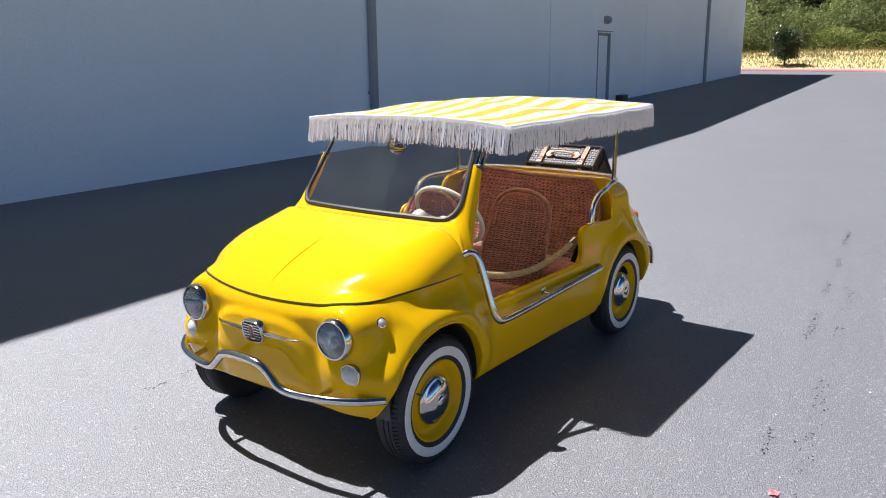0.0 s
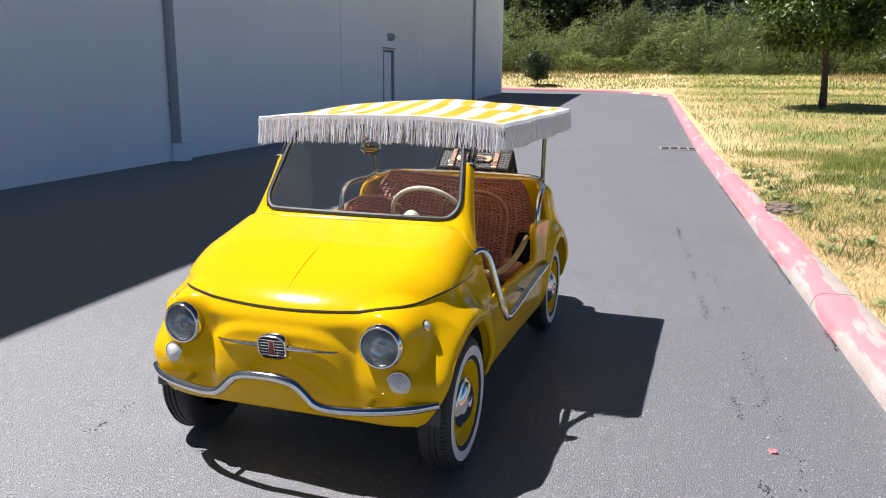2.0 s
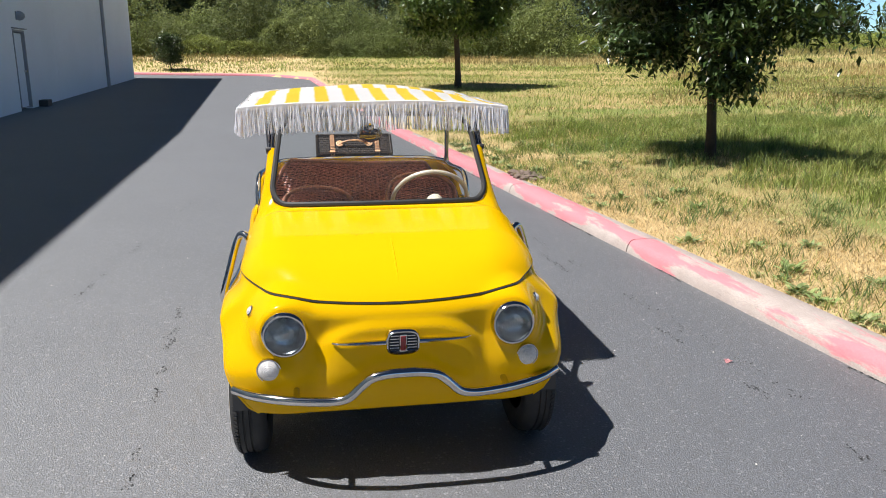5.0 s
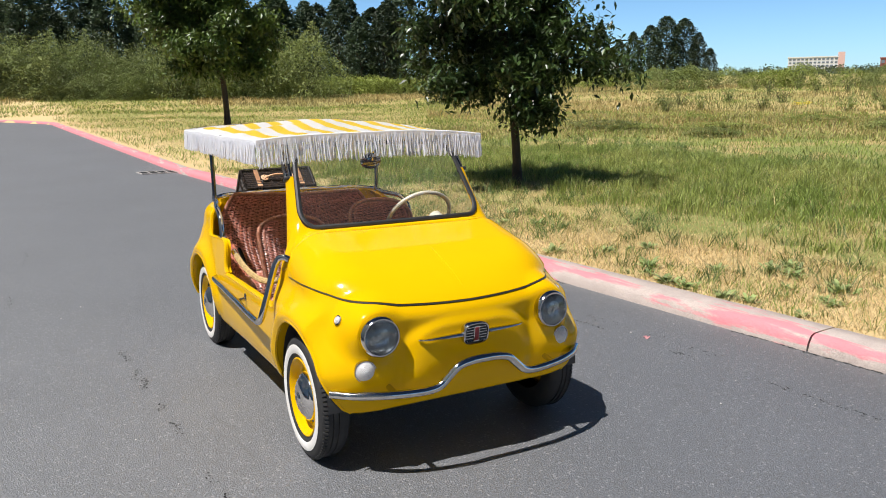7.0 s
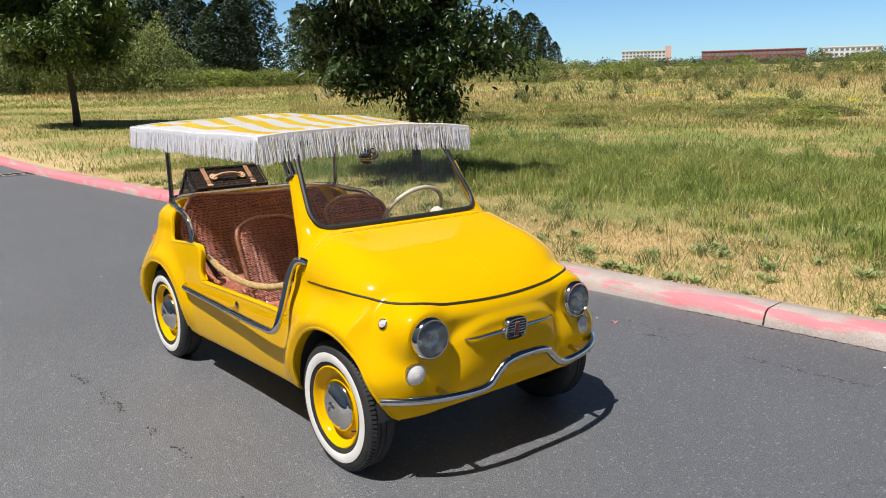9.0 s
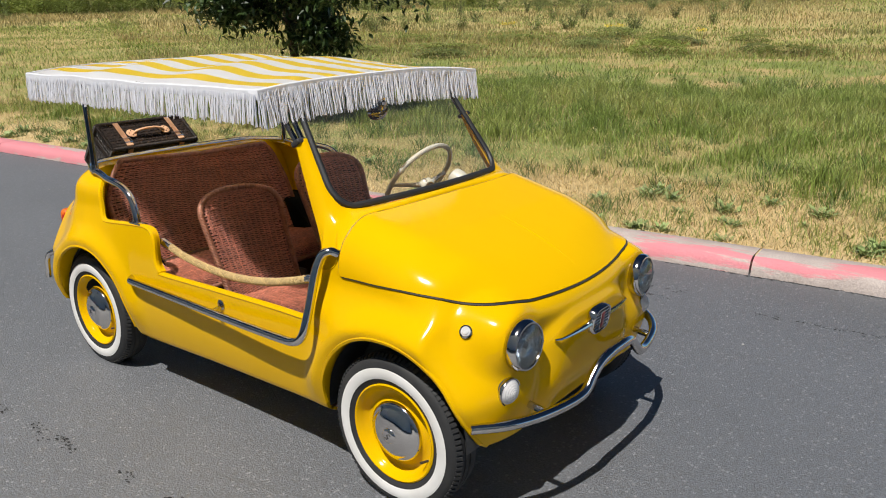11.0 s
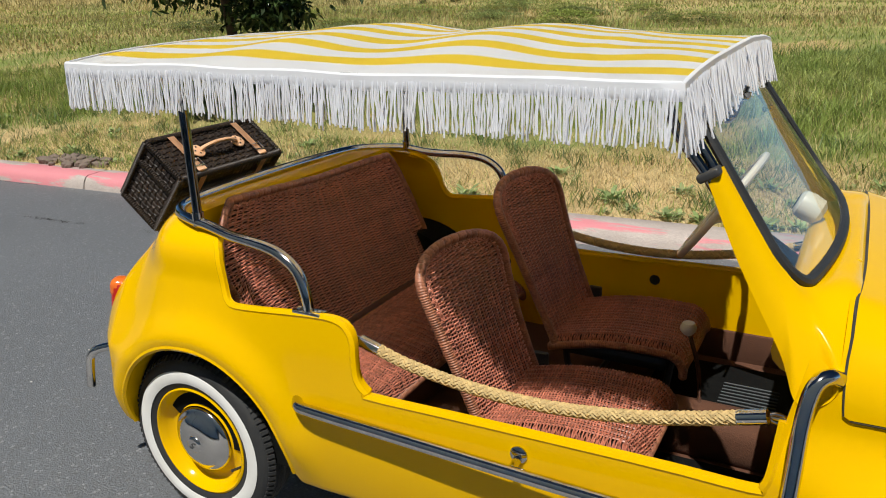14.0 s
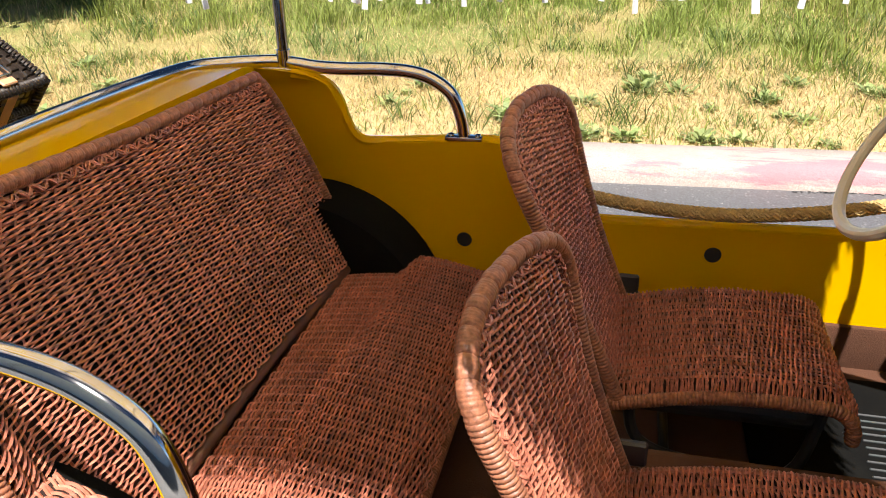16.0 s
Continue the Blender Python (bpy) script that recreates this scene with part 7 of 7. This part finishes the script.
# a stand of trees on its own, and one past the warehouses
for az, d, el, wide in ((139.6, 118, 5.6, 1.0), (138.2, 122, 4.4, 0.9), (137.2, 116, 4.9, 0.9), (136.0, 118, 5.3, 1.25), (134.9, 116, 5.9, 1.3), (133.7, 119, 5.7, 1.2), (132.7, 117, 4.7, 1.0), (131.9, 121, 3.6, 1.1),
                        (150.5, 110, 6.6, 1.2), (148.0, 112, 6.9, 1.3), (145.5, 115, 6.4, 1.2), (143.0, 112, 6.0, 1.2), (109.6, 170, 3.5, 1.6), (108.4, 172, 3.4, 1.6)):
    x, y = polar(az, d)
    z = land1(x, y)
    h = 1.5 + d * math.tan(radians(el)) - z
    place("tall_tree", poplar_meshes[int(az * 10) % 3], x, y, h * 0.95 * wide, h, az, "tall dark tree standing in the meadow", "tree", "stand of trees in the meadow", 0.02)

# far wood line: one rough band of crowns
pts = []
rr = np.random.default_rng(21)
for k in range(420):
    az = rr.uniform(98, 150)
    d = rr.uniform(330, 460)
    x, y = polar(az, d)
    h = rr.uniform(1.8, 4.2) * (1.25 if rr.random() < 0.1 else 1)
    c = cloud_points(80, rr) * np.array([h * 0.9, h * 0.9, h]) + np.array([x, y, land1(x, y) - 0.5])
    pts.append(c)
v, f = leaf_cloud(np.concatenate(pts), 1.0, rr, 0.0)
tagged(part("far_woods", mesh_np("far_woods", v, f), leaf_poplar), "far low line of dark green trees", "woods", kind="stuff")

# ---- far buildings ----
far_white = material("far_white_wall", (0.72, 0.72, 0.72), 0.8, spots=(0.62, 0.63, 0.65), spot_scale=0.1)
far_red = material("far_red_wall", (0.30, 0.10, 0.085), 0.8, spots=(0.22, 0.07, 0.06), spot_scale=0.1)
far_glass = material("far_window", (0.16, 0.19, 0.23), 0.25, spots=(0.12, 0.14, 0.17), spot_scale=0.2)
far_pink = material("far_pink_wall", (0.62, 0.42, 0.38), 0.8, spots=(0.55, 0.37, 0.33), spot_scale=0.1)


def far_building(name, label, az0, az1, d, el0, el1, mat, floors, bays, tower=None, steps=None):
    a = Vector((*polar(az0, d), 0))
    b = Vector((*polar(az1, d), 0))
    c = (a + b) / 2
    w = (b - a).length
    base = 1.5 + d * math.tan(radians(el0))
    h = d * (math.tan(radians(el1)) - math.tan(radians(el0)))
    turn = math.atan2(b.y - a.y, b.x - a.x)
    house = empty(name, (c.x, c.y, base), (0, 0, math.degrees(turn)))
    tagged(house, label, "building")
    bm = bmesh.new()
    block(bm, (w, 24, h + 6), Matrix.Translation((0, 12, h / 2 - 3)))
    part("wall", bm, mat, house)
    bm = bmesh.new()
    block(bm, (w + 0.8, 25, 0.7), Matrix.Translation((0, 12, h + 0.35)))
    part("roof", bm, mat, house)
    for i in range(bays):
        for j in range(floors):
            bm = bmesh.new()
            block(bm, (w / bays * 0.62, 0.4, h / floors * 0.5), Matrix.Translation((-w / 2 + (i + 0.5) * w / bays, -0.1, (j + 0.5) * h / floors)))
            part("window", bm, far_glass, house)
    if tower:
        bm = bmesh.new()
        block(bm, (w * tower[1], 12, h * tower[2] + 6), Matrix.Translation((w * tower[0], 5.5, h * tower[2] / 2 - 3)))
        part("stair_tower", bm, far_pink, house)


far_building("hotel_block", "far white hotel block with rows of windows", 127.6, 124.6, 600, 1.55, 2.66, far_white, 5, 12, (0.56, 0.13, 1.28))
far_building("red_hall", "far long dark red hall", 122.2, 115.6, 620, 1.7, 2.47, far_red, 2, 22)
far_building("office_block", "far low white office block", 114.9, 111.2, 640, 1.6, 2.48, far_white, 3, 12)


# ---- grass ----
blade_green = material("green_blades", (0.225, 0.295, 0.062), 0.55, island=0.55, spots=(0.40, 0.41, 0.125), spot_scale=0.7, spot_mix=0.8, translucent=0.3)
blade_dark = material("dark_green_blades", (0.105, 0.165, 0.040), 0.5, island=0.5, spots=(0.20, 0.24, 0.07), spot_scale=0.9, translucent=0.25)
blade_straw = material("straw_blades", (0.63, 0.485, 0.25), 0.7, island=0.50, spots=(0.48, 0.37, 0.16), spot_scale=0.8, translucent=0.2)
blade_gold = material("golden_grass", (0.41, 0.315, 0.130), 0.7, island=0.45, spots=(0.20, 0.215, 0.07), spot_scale=0.2, spot_mix=0.9, translucent=0.2)
weed_mat = material("weed_leaves", (0.26, 0.34, 0.12), 0.5, island=0.4, spots=(0.40, 0.43, 0.19), spot_scale=3, translucent=0.25)


def blades(x, y, h, w, rng, lean=0.45):
    n = len(x)
    z = land(x, y) - 0.01
    a = rng.uniform(0, math.tau, n)
    b = rng.uniform(0, math.tau, n)
    bend = np.abs(rng.normal(lean, 0.25, n)) * h
    base = np.stack([x, y, z], 1)
    side = np.stack([np.cos(a), np.sin(a), np.zeros(n)], 1) * (w / 2)[:, None]
    out = np.stack([np.cos(b), np.sin(b), np.zeros(n)], 1)
    up = np.array([0, 0, 1.0])
    mid = base + out * (bend * 0.35)[:, None] + up * (h * 0.6)[:, None]
    tip = base + out * bend[:, None] + up * (h * rng.uniform(0.85, 1.0, n))[:, None]
    v = np.stack([base - side, base + side, mid + side * 0.7, mid - side * 0.7, tip], 1)
    k = np.arange(n)[:, None] * 5
    return v.reshape(-1, 3), np.concatenate([k + [0, 1, 2], k + [0, 2, 3], k + [3, 2, 4]], 0)


def patch(x, y, scale, seed):
    """Smooth random field, about -1 to 1."""
    r = np.random.default_rng(seed)
    out = np.zeros_like(x)
    for k in range(6):
        a = r.uniform(0, math.tau)
        f = scale * r.uniform(0.5, 2.2)
        out += np.sin((x * math.cos(a) + y * math.sin(a)) * f + r.uniform(0, 6)) * 0.45
    return out


def scatter(n, x0, x1, d0, d1, rng):
    x = rng.uniform(x0, x1, n)
    d = d0 + (d1 - d0) * rng.random(n)
    y = KERB_Y + KERB_SLOPE * x + d
    return x, y, kerb_distance(x, y)


def build_grass():
    rng = np.random.default_rng(31)
    straw, green, gold = [], [], []
    # verge: straw by the kerb, green further in
    x, y, d = scatter(260000, -13, 6.5, 0.29, 9.5, rng)
    g = patch(x, y, 1.6, 1) + 0.9 * patch(x, y, 5.0, 2) * 0.5 + 0.80 * (d - 1.2) - 3.4 * np.exp(-((x + 3.0) / 3.8) ** 2 - ((d - 0.9) / 1.5) ** 2)
    tuft = patch(x, y, 7.0, 3)
    clear = np.hypot(x + 6.0, y - 5.1) > 0.4 + 0.7 * rng.random(len(x))
    x, y, d, g, tuft = x[clear], y[clear], d[clear], g[clear], tuft[clear]
    is_green = g > rng.normal(0.30, 0.30, len(x))
    keep = is_green & ((tuft > -0.4) | (rng.random(len(x)) < 0.55))
    gx, gy, gt = x[keep], y[keep], tuft[keep]
    h = np.clip(0.045 + 0.10 * np.maximum(gt, 0) + 0.013 * (d[keep] - 0.3), 0.03, 0.28) * rng.uniform(0.6, 1.4, len(gx))
    green.append(blades(gx, gy, h, rng.uniform(0.005, 0.012, len(gx)), rng))
    keep = ~is_green & (rng.random(len(x)) < 0.75)
    sx, sy = x[keep], y[keep]
    straw.append(blades(sx, sy, rng.uniform(0.015, 0.065, len(sx)), rng.uniform(0.003, 0.006, len(sx)), rng, 1.0))
    # a mat of short litter and sprouts along the kerb
    x, y, d = scatter(60000, -7, 4.0, 0.28, 1.9, rng)
    lit = rng.random(len(x)) < 0.52 + 0.42 * np.exp(-((x + 2.2) / 3.4) ** 2 - ((d - 0.9) / 1.35) ** 2) - 0.15 * patch(x, y, 3.0, 12)
    straw.append(blades(x[lit], y[lit], rng.uniform(0.012, 0.07, lit.sum()), rng.uniform(0.003, 0.007, lit.sum()), rng, 1.3))
    green.append(blades(x[~lit], y[~lit], rng.uniform(0.02, 0.10, (~lit).sum()), rng.uniform(0.004, 0.009, (~lit).sum()), rng, 0.7))
    # dry stalks among the green
    x, y, d = scatter(22000, -13, 6.5, 0.6, 9.5, rng)
    straw.append(blades(x, y, rng.uniform(0.06, 0.22, len(x)), rng.uniform(0.003, 0.005, len(x)), rng, 0.6))
    # dark tufts standing apart
    cx, cy, d = scatter(760, -9, 6.5, 0.45, 8.5, rng)
    ex, ey, ed = scatter(330, -14, 12, 7.8, 11.5, rng)      # rank growth where the verge meets the meadow
    big = np.concatenate([rng.uniform(0.5, 1.3, len(cx)), rng.uniform(1.0, 2.3, len(ex))])
    cx, cy = np.concatenate([cx, ex]), np.concatenate([cy, ey])
    x = np.repeat(cx, 34) + rng.normal(0, 0.055, len(cx) * 34) * np.repeat(big, 34)
    y = np.repeat(cy, 34) + rng.normal(0, 0.055, len(cx) * 34) * np.repeat(big, 34)
    tufts = blades(x, y, rng.uniform(0.06, 0.19, len(x)) * np.repeat(big, 34), rng.uniform(0.004, 0.009, len(x)), rng, 0.9)
    # the middle distance
    x, y, d = scatter(190000, -44, 30, 0.4, 30, rng)
    far_ = (np.hypot(x, y) > 8) & ((d > 8.5) | (x < -12)) & (np.hypot(x, y) < 46) & ((np.hypot(x, y) < 24) | (x < -12))
    x, y, d = x[far_], y[far_], d[far_]
    is_green = patch(x, y, 0.7, 4) + 0.5 * patch(x, y, 2.0, 5) + 0.06 * (d - 4) > rng.normal(-0.45, 0.7, len(x))
    gx, gy = x[is_green], y[is_green]
    green.append(blades(gx, gy, rng.uniform(0.05, 0.19, len(gx)), rng.uniform(0.010, 0.022, len(gx)), rng, 0.7))
    gx, gy = x[~is_green], y[~is_green]
    straw.append(blades(gx, gy, rng.uniform(0.03, 0.12, len(gx)), rng.uniform(0.008, 0.016, len(gx)), rng, 1.0))
    # past the far kerb
    a = rng.uniform(radians(150), radians(207), 26000)
    r = rng.uniform(42, 57, 26000)
    x, y = r * np.cos(a), r * np.sin(a)
    ok = kerb_distance(x, y) > 0.4
    x, y, r = x[ok], y[ok], r[ok]
    gr = (r + 5 * patch(x, y, 0.25, 7)) < 51
    green.append(blades(x[gr], y[gr], rng.uniform(0.07, 0.2, gr.sum()), rng.uniform(0.03, 0.05, gr.sum()), rng, 0.7))
    gold.append(blades(x[~gr], y[~gr], rng.uniform(0.12, 0.34, (~gr).sum()), rng.uniform(0.03, 0.05, (~gr).sum()), rng))
    # tall golden meadow
    a = rng.uniform(radians(66), radians(152), 92000)
    r = 18 + 50 * rng.random(92000) ** 0.85
    x, y = r * np.cos(a), r * np.sin(a)
    fld = patch(x, y, 0.28, 8)
    ok = (r + 3.5 * fld) > 20.5
    x, y, fld, r = x[ok], y[ok], fld[ok], r[ok]
    gr = fld + rng.normal(0, 0.35, len(x)) < -0.55
    hh = rng.uniform(0.14, 0.50, len(x)) * np.clip(0.45 + 0.02 * (r - 18), 0.45, 1) * (0.7 + 0.3 * np.clip(fld, -1, 1))
    gold.append(blades(x[~gr], y[~gr], hh[~gr], rng.uniform(0.02, 0.045, (~gr).sum()), rng, 0.5))
    green.append(blades(x[gr], y[gr], hh[gr], rng.uniform(0.03, 0.05, gr.sum()), rng, 0.5))
    for name, chunks, m, label in (("grass_tufts", [tufts], blade_dark, "dark green grass tufts standing apart on the verge"), ("green_grass", green, blade_green, "green grass tufts on the verge and meadow"), ("dry_grass", straw, blade_straw, "dry straw-coloured grass by the kerb"), ("meadow_grass", gold, blade_gold, "tall golden meadow grass")):
        v, f = merge_np(chunks)
        tagged(part(name, mesh_np(name, v, f), m), label, "grass", kind="stuff")


build_grass()


def weed_mesh(seed):
    """A rosette of broad toothed leaves."""
    r = np.random.default_rng(seed)
    V_, F_ = [], []
    for k in range(40):
        a = k * 2.4 + r.uniform(-0.3, 0.3)
        L = r.uniform(0.06, 0.17)
        rise = r.uniform(0.3, 1.45)
        o = np.array([*r.normal(0, 0.035, 2), 0])
        d, s = np.array([math.cos(a), math.sin(a), 0]), np.array([-math.sin(a), math.cos(a), 0])
        base = len(V_)
        for t, w in ((0, 0.004), (0.3, 0.013), (0.6, 0.019), (0.85, 0.013), (1, 0.002)):
            c = d * L * t * math.cos(rise * (1 - 0.4 * t)) + np.array([0, 0, L * math.sin(rise) * t * (1.15 - 0.55 * t)])
            V_ += [o + c - s * w * L / 0.14, o + c + s * w * L / 0.14]
        F_ += [(base + 2 * q, base + 2 * q + 1, base + 2 * q + 3, base + 2 * q + 2) for q in range(4)]
    me = mesh_np("weed", V_, F_)
    me.materials.append(weed_mat)
    return me


weeds = [weed_mesh(q) for q in (1, 2, 3, 4)]
r_ = np.random.default_rng(77)
chunks = []
for k in range(95):
    x = r_.uniform(-9.5, 3.4)
    d = 0.36 + 1.5 * r_.random() ** 2
    y = KERB_Y + KERB_SLOPE * x + d
    s_ = r_.uniform(0.35, 0.85)
    m4 = np.array(Matrix.LocRotScale((x, y, land1(x, y) - 0.01), Euler((0, 0, r_.uniform(0, 6))), (s_, s_, s_ * r_.uniform(0.9, 1.5))))
    me = weeds[k % 4]
    co = np.array([tuple(v.co) for v in me.vertices])
    chunks.append((co @ m4[:3, :3].T + m4[:3, 3], np.array([tuple(p.vertices) for p in me.polygons])))
for me in weeds:
    bpy.data.meshes.remove(me)
v, f = merge_np(chunks)
tagged(part("weeds", mesh_np("weeds", v, f), weed_mat), "low green broad-leaved weeds in dry grass", "weeds", kind="stuff")

# yellow flowers out in the meadow
flower_mat = material("yellow_flower", (0.80, 0.60, 0.02), 0.6, spots=(0.7, 0.5, 0.02), spot_scale=20)
for az, d in ((122.5, 27), (121.9, 27.6), (114.0, 24), (113.2, 24.5), (106.5, 21)):
    x, y = polar(az, d)
    root = empty("yellow_flower", (x, y, land1(x, y)))
    tagged(root, "tall weed with a flat yellow flower head", "flower", "flowers in the meadow")
    bm = bmesh.new()
    tube(bm, [(0, 0, 0), (0.02, 0.01, 0.4), (0.03, 0.0, 0.75)], 0.008, 5)
    part("stem", bm, weed_mat, root)
    pts = np.array([(0.03 + r_.uniform(-0.14, 0.14), r_.uniform(-0.14, 0.14), 0.75 + r_.uniform(-0.04, 0.05)) for _ in range(70)])
    v, f = leaf_cloud(pts, 0.045, r_, 0.0)
    part("flower_head", mesh_np("flower_head", v, f), flower_mat, root)

# ---- small things on the ground ----
crack_dark = material("crack_grit", (0.034, 0.034, 0.034), 0.95, spots=(0.055, 0.054, 0.053), spot_scale=30)


def crack(x0, y0, x1, y1, count, seed, wide=0.012):
    """Pits where stones have broken out along a seam of the asphalt, coming and going."""
    r = np.random.default_rng(seed)
    V_, F_ = [], []
    for _ in range(count):
        t = r.random()
        if noise.noise(Vector((t * 11, seed * 1.7, 0))) < 0.02:
            continue
        x = x0 + (x1 - x0) * t
        y = y0 + (y1 - y0) * t + 0.035 * noise.noise(Vector((t * 23, seed, 0))) + r.normal(0, wide)
        s, a = r.uniform(0.0018, 0.0062), r.uniform(0, math.tau)
        k0 = len(V_)
        m_ = r.integers(5, 8)
        lx = r.uniform(1.0, 2.2)
        z = float(base_height(x, y)) + 0.0022
        for q in range(m_):
            b = q / m_ * math.tau
            d = s * r.uniform(0.55, 1.1)
            V_.append((x + d * lx * math.cos(b), y + d * math.sin(b + 0.4 * math.sin(a)), z))
        F_.append(tuple(range(k0, k0 + m_)))
    return V_, F_


V_, F_ = [], []
for args in ((-4.6, 1.27, 2.6, 1.89, 900, 3), (-3.2, 1.52, 0.9, 1.90, 260, 5, 0.02), (-1.0, -1.14, 1.3, -0.98, 330, 7), (-5.0, -1.60, -0.8, -1.87, 330, 9),
             (-9.0, KERB_Y - 9.0 * KERB_SLOPE - 0.016, 4.0, KERB_Y + 4.0 * KERB_SLOPE - 0.016, 2600, 12, 0.007)):
    v_, f_ = crack(*args)
    F_ += [tuple(q + len(V_) for q in f) for f in f_]
    V_ += v_
me_ = bpy.data.meshes.new("cracks")
me_.from_pydata(V_, [], F_)
tagged(part("cracks", me_, crack_dark), "broken dark seams in the grey asphalt", "cracks", kind="stuff")
soil = material("dry_soil", (0.20, 0.15, 0.12), 0.95, spots=(0.12, 0.09, 0.07), spot_scale=14, bump=0.006, bump_scale=60)
V_, F_ = [], []
for k in range(46):
    a, r = r_.uniform(0, 6.28), 0.30 * math.sqrt(r_.random())
    x, y = -5.45 + r * math.cos(a) * 1.3, 2.36 + r * math.sin(a) * 0.6
    s = r_.uniform(0.022, 0.06)
    bm = bmesh.new()
    bmesh.ops.create_icosphere(bm, subdivisions=1, radius=s)
    for v in bm.verts:
        v.co *= 1 + 0.5 * noise.noise(v.co * 40 + Vector((k, 0, 0)))
    k0 = len(V_)
    z = land1(x, y) + 0.02 + 0.05 * max(0, 1 - r / 0.25) * r_.random()
    V_ += [(v.co.x + x, v.co.y + y, v.co.z * 0.8 + z) for v in bm.verts]
    F_ += [tuple(v.index + k0 for v in fc.verts) for fc in bm.faces]
    bm.free()
tagged(part("soil_clods", mesh_np("soil_clods", V_, F_), soil), "small heap of dry soil clods on the kerb edge", "soil", kind="stuff")


def build_grate():
    g = empty("drain_grate", (-14.1, 1.03, 0.0), (0, 0, math.degrees(math.atan(KERB_SLOPE))))
    tagged(g, "cast iron drain grate set in the asphalt", "grate")
    z = float(base_height(-14.1, 1.03))
    bm = bmesh.new()
    block(bm, (0.62, 0.78, 0.02), Matrix.Translation((0, 0, z - 0.002)), 0.004, 1)
    part("grate_well", bm, rubber, g)
    for y in (-0.385, 0.385):
        bm = bmesh.new()
        block(bm, (0.64, 0.03, 0.03), Matrix.Translation((0, y, z + 0.004)), 0.004, 1)
        part("grate_frame", bm, concrete, g)
    for x in (-0.31, 0.31):
        bm = bmesh.new()
        block(bm, (0.03, 0.80, 0.03), Matrix.Translation((x, 0, z + 0.004)), 0.004, 1)
        part("grate_frame", bm, concrete, g)
    for k in range(3):
        bm = bmesh.new()
        block(bm, (0.60, 0.024, 0.03), Matrix.Translation((0, -0.19 + 0.19 * k, z + 0.004)), 0.004, 1)
        part("grate_bar", bm, concrete, g)
    for k in range(9):
        bm = bmesh.new()
        block(bm, (0.016, 0.74, 0.02), Matrix.Translation((-0.24 + 0.06 * k, 0, z + 0.002)), 0.003, 1)
        part("grate_bar", bm, dark_metal, g)


build_grate()
petal = material("pink_petal", (0.72, 0.36, 0.38), 0.7, spots=(0.6, 0.3, 0.3), spot_scale=40)
bm = bmesh.new()
g = [[bm.verts.new((0.411 + (i - 2) * 0.011, 1.787 + (j - 2) * 0.009, 0.006 + 0.007 * math.sin(i * 1.3) * math.cos(j))) for j in range(5)] for i in range(5)]
for i in range(4):
    for j in range(4):
        bm.faces.new((g[i][j], g[i + 1][j], g[i + 1][j + 1], g[i][j + 1]))
bmesh.ops.solidify(bm, geom=bm.faces[:], thickness=0.002)
tagged(part("petal", bm, petal, None, "", True), "single pink petal lying on the asphalt", "petal")
pebble = material("pale_pebble", (0.55, 0.52, 0.50), 0.9, spots=(0.4, 0.38, 0.36), spot_scale=30)
V_, F_ = [], []
for k in range(150):
    x, y = r_.uniform(-9, 5), r_.uniform(-4.5, 2.2)
    s = r_.uniform(0.003, 0.009)
    k0 = len(V_)
    V_ += [(x - s, y, 0.001), (x, y - s * 0.7, 0.001), (x + s * 0.9, y + s * 0.2, 0.001), (x, y + s, 0.001), (x, y, s)]
    F_ += [(k0, k0 + 1, k0 + 4), (k0 + 1, k0 + 2, k0 + 4), (k0 + 2, k0 + 3, k0 + 4), (k0 + 3, k0, k0 + 4)]
tagged(part("pebbles", mesh_np("pebbles", V_, F_), pebble), "scattered small pale pebbles on the asphalt", "pebbles", kind="stuff")
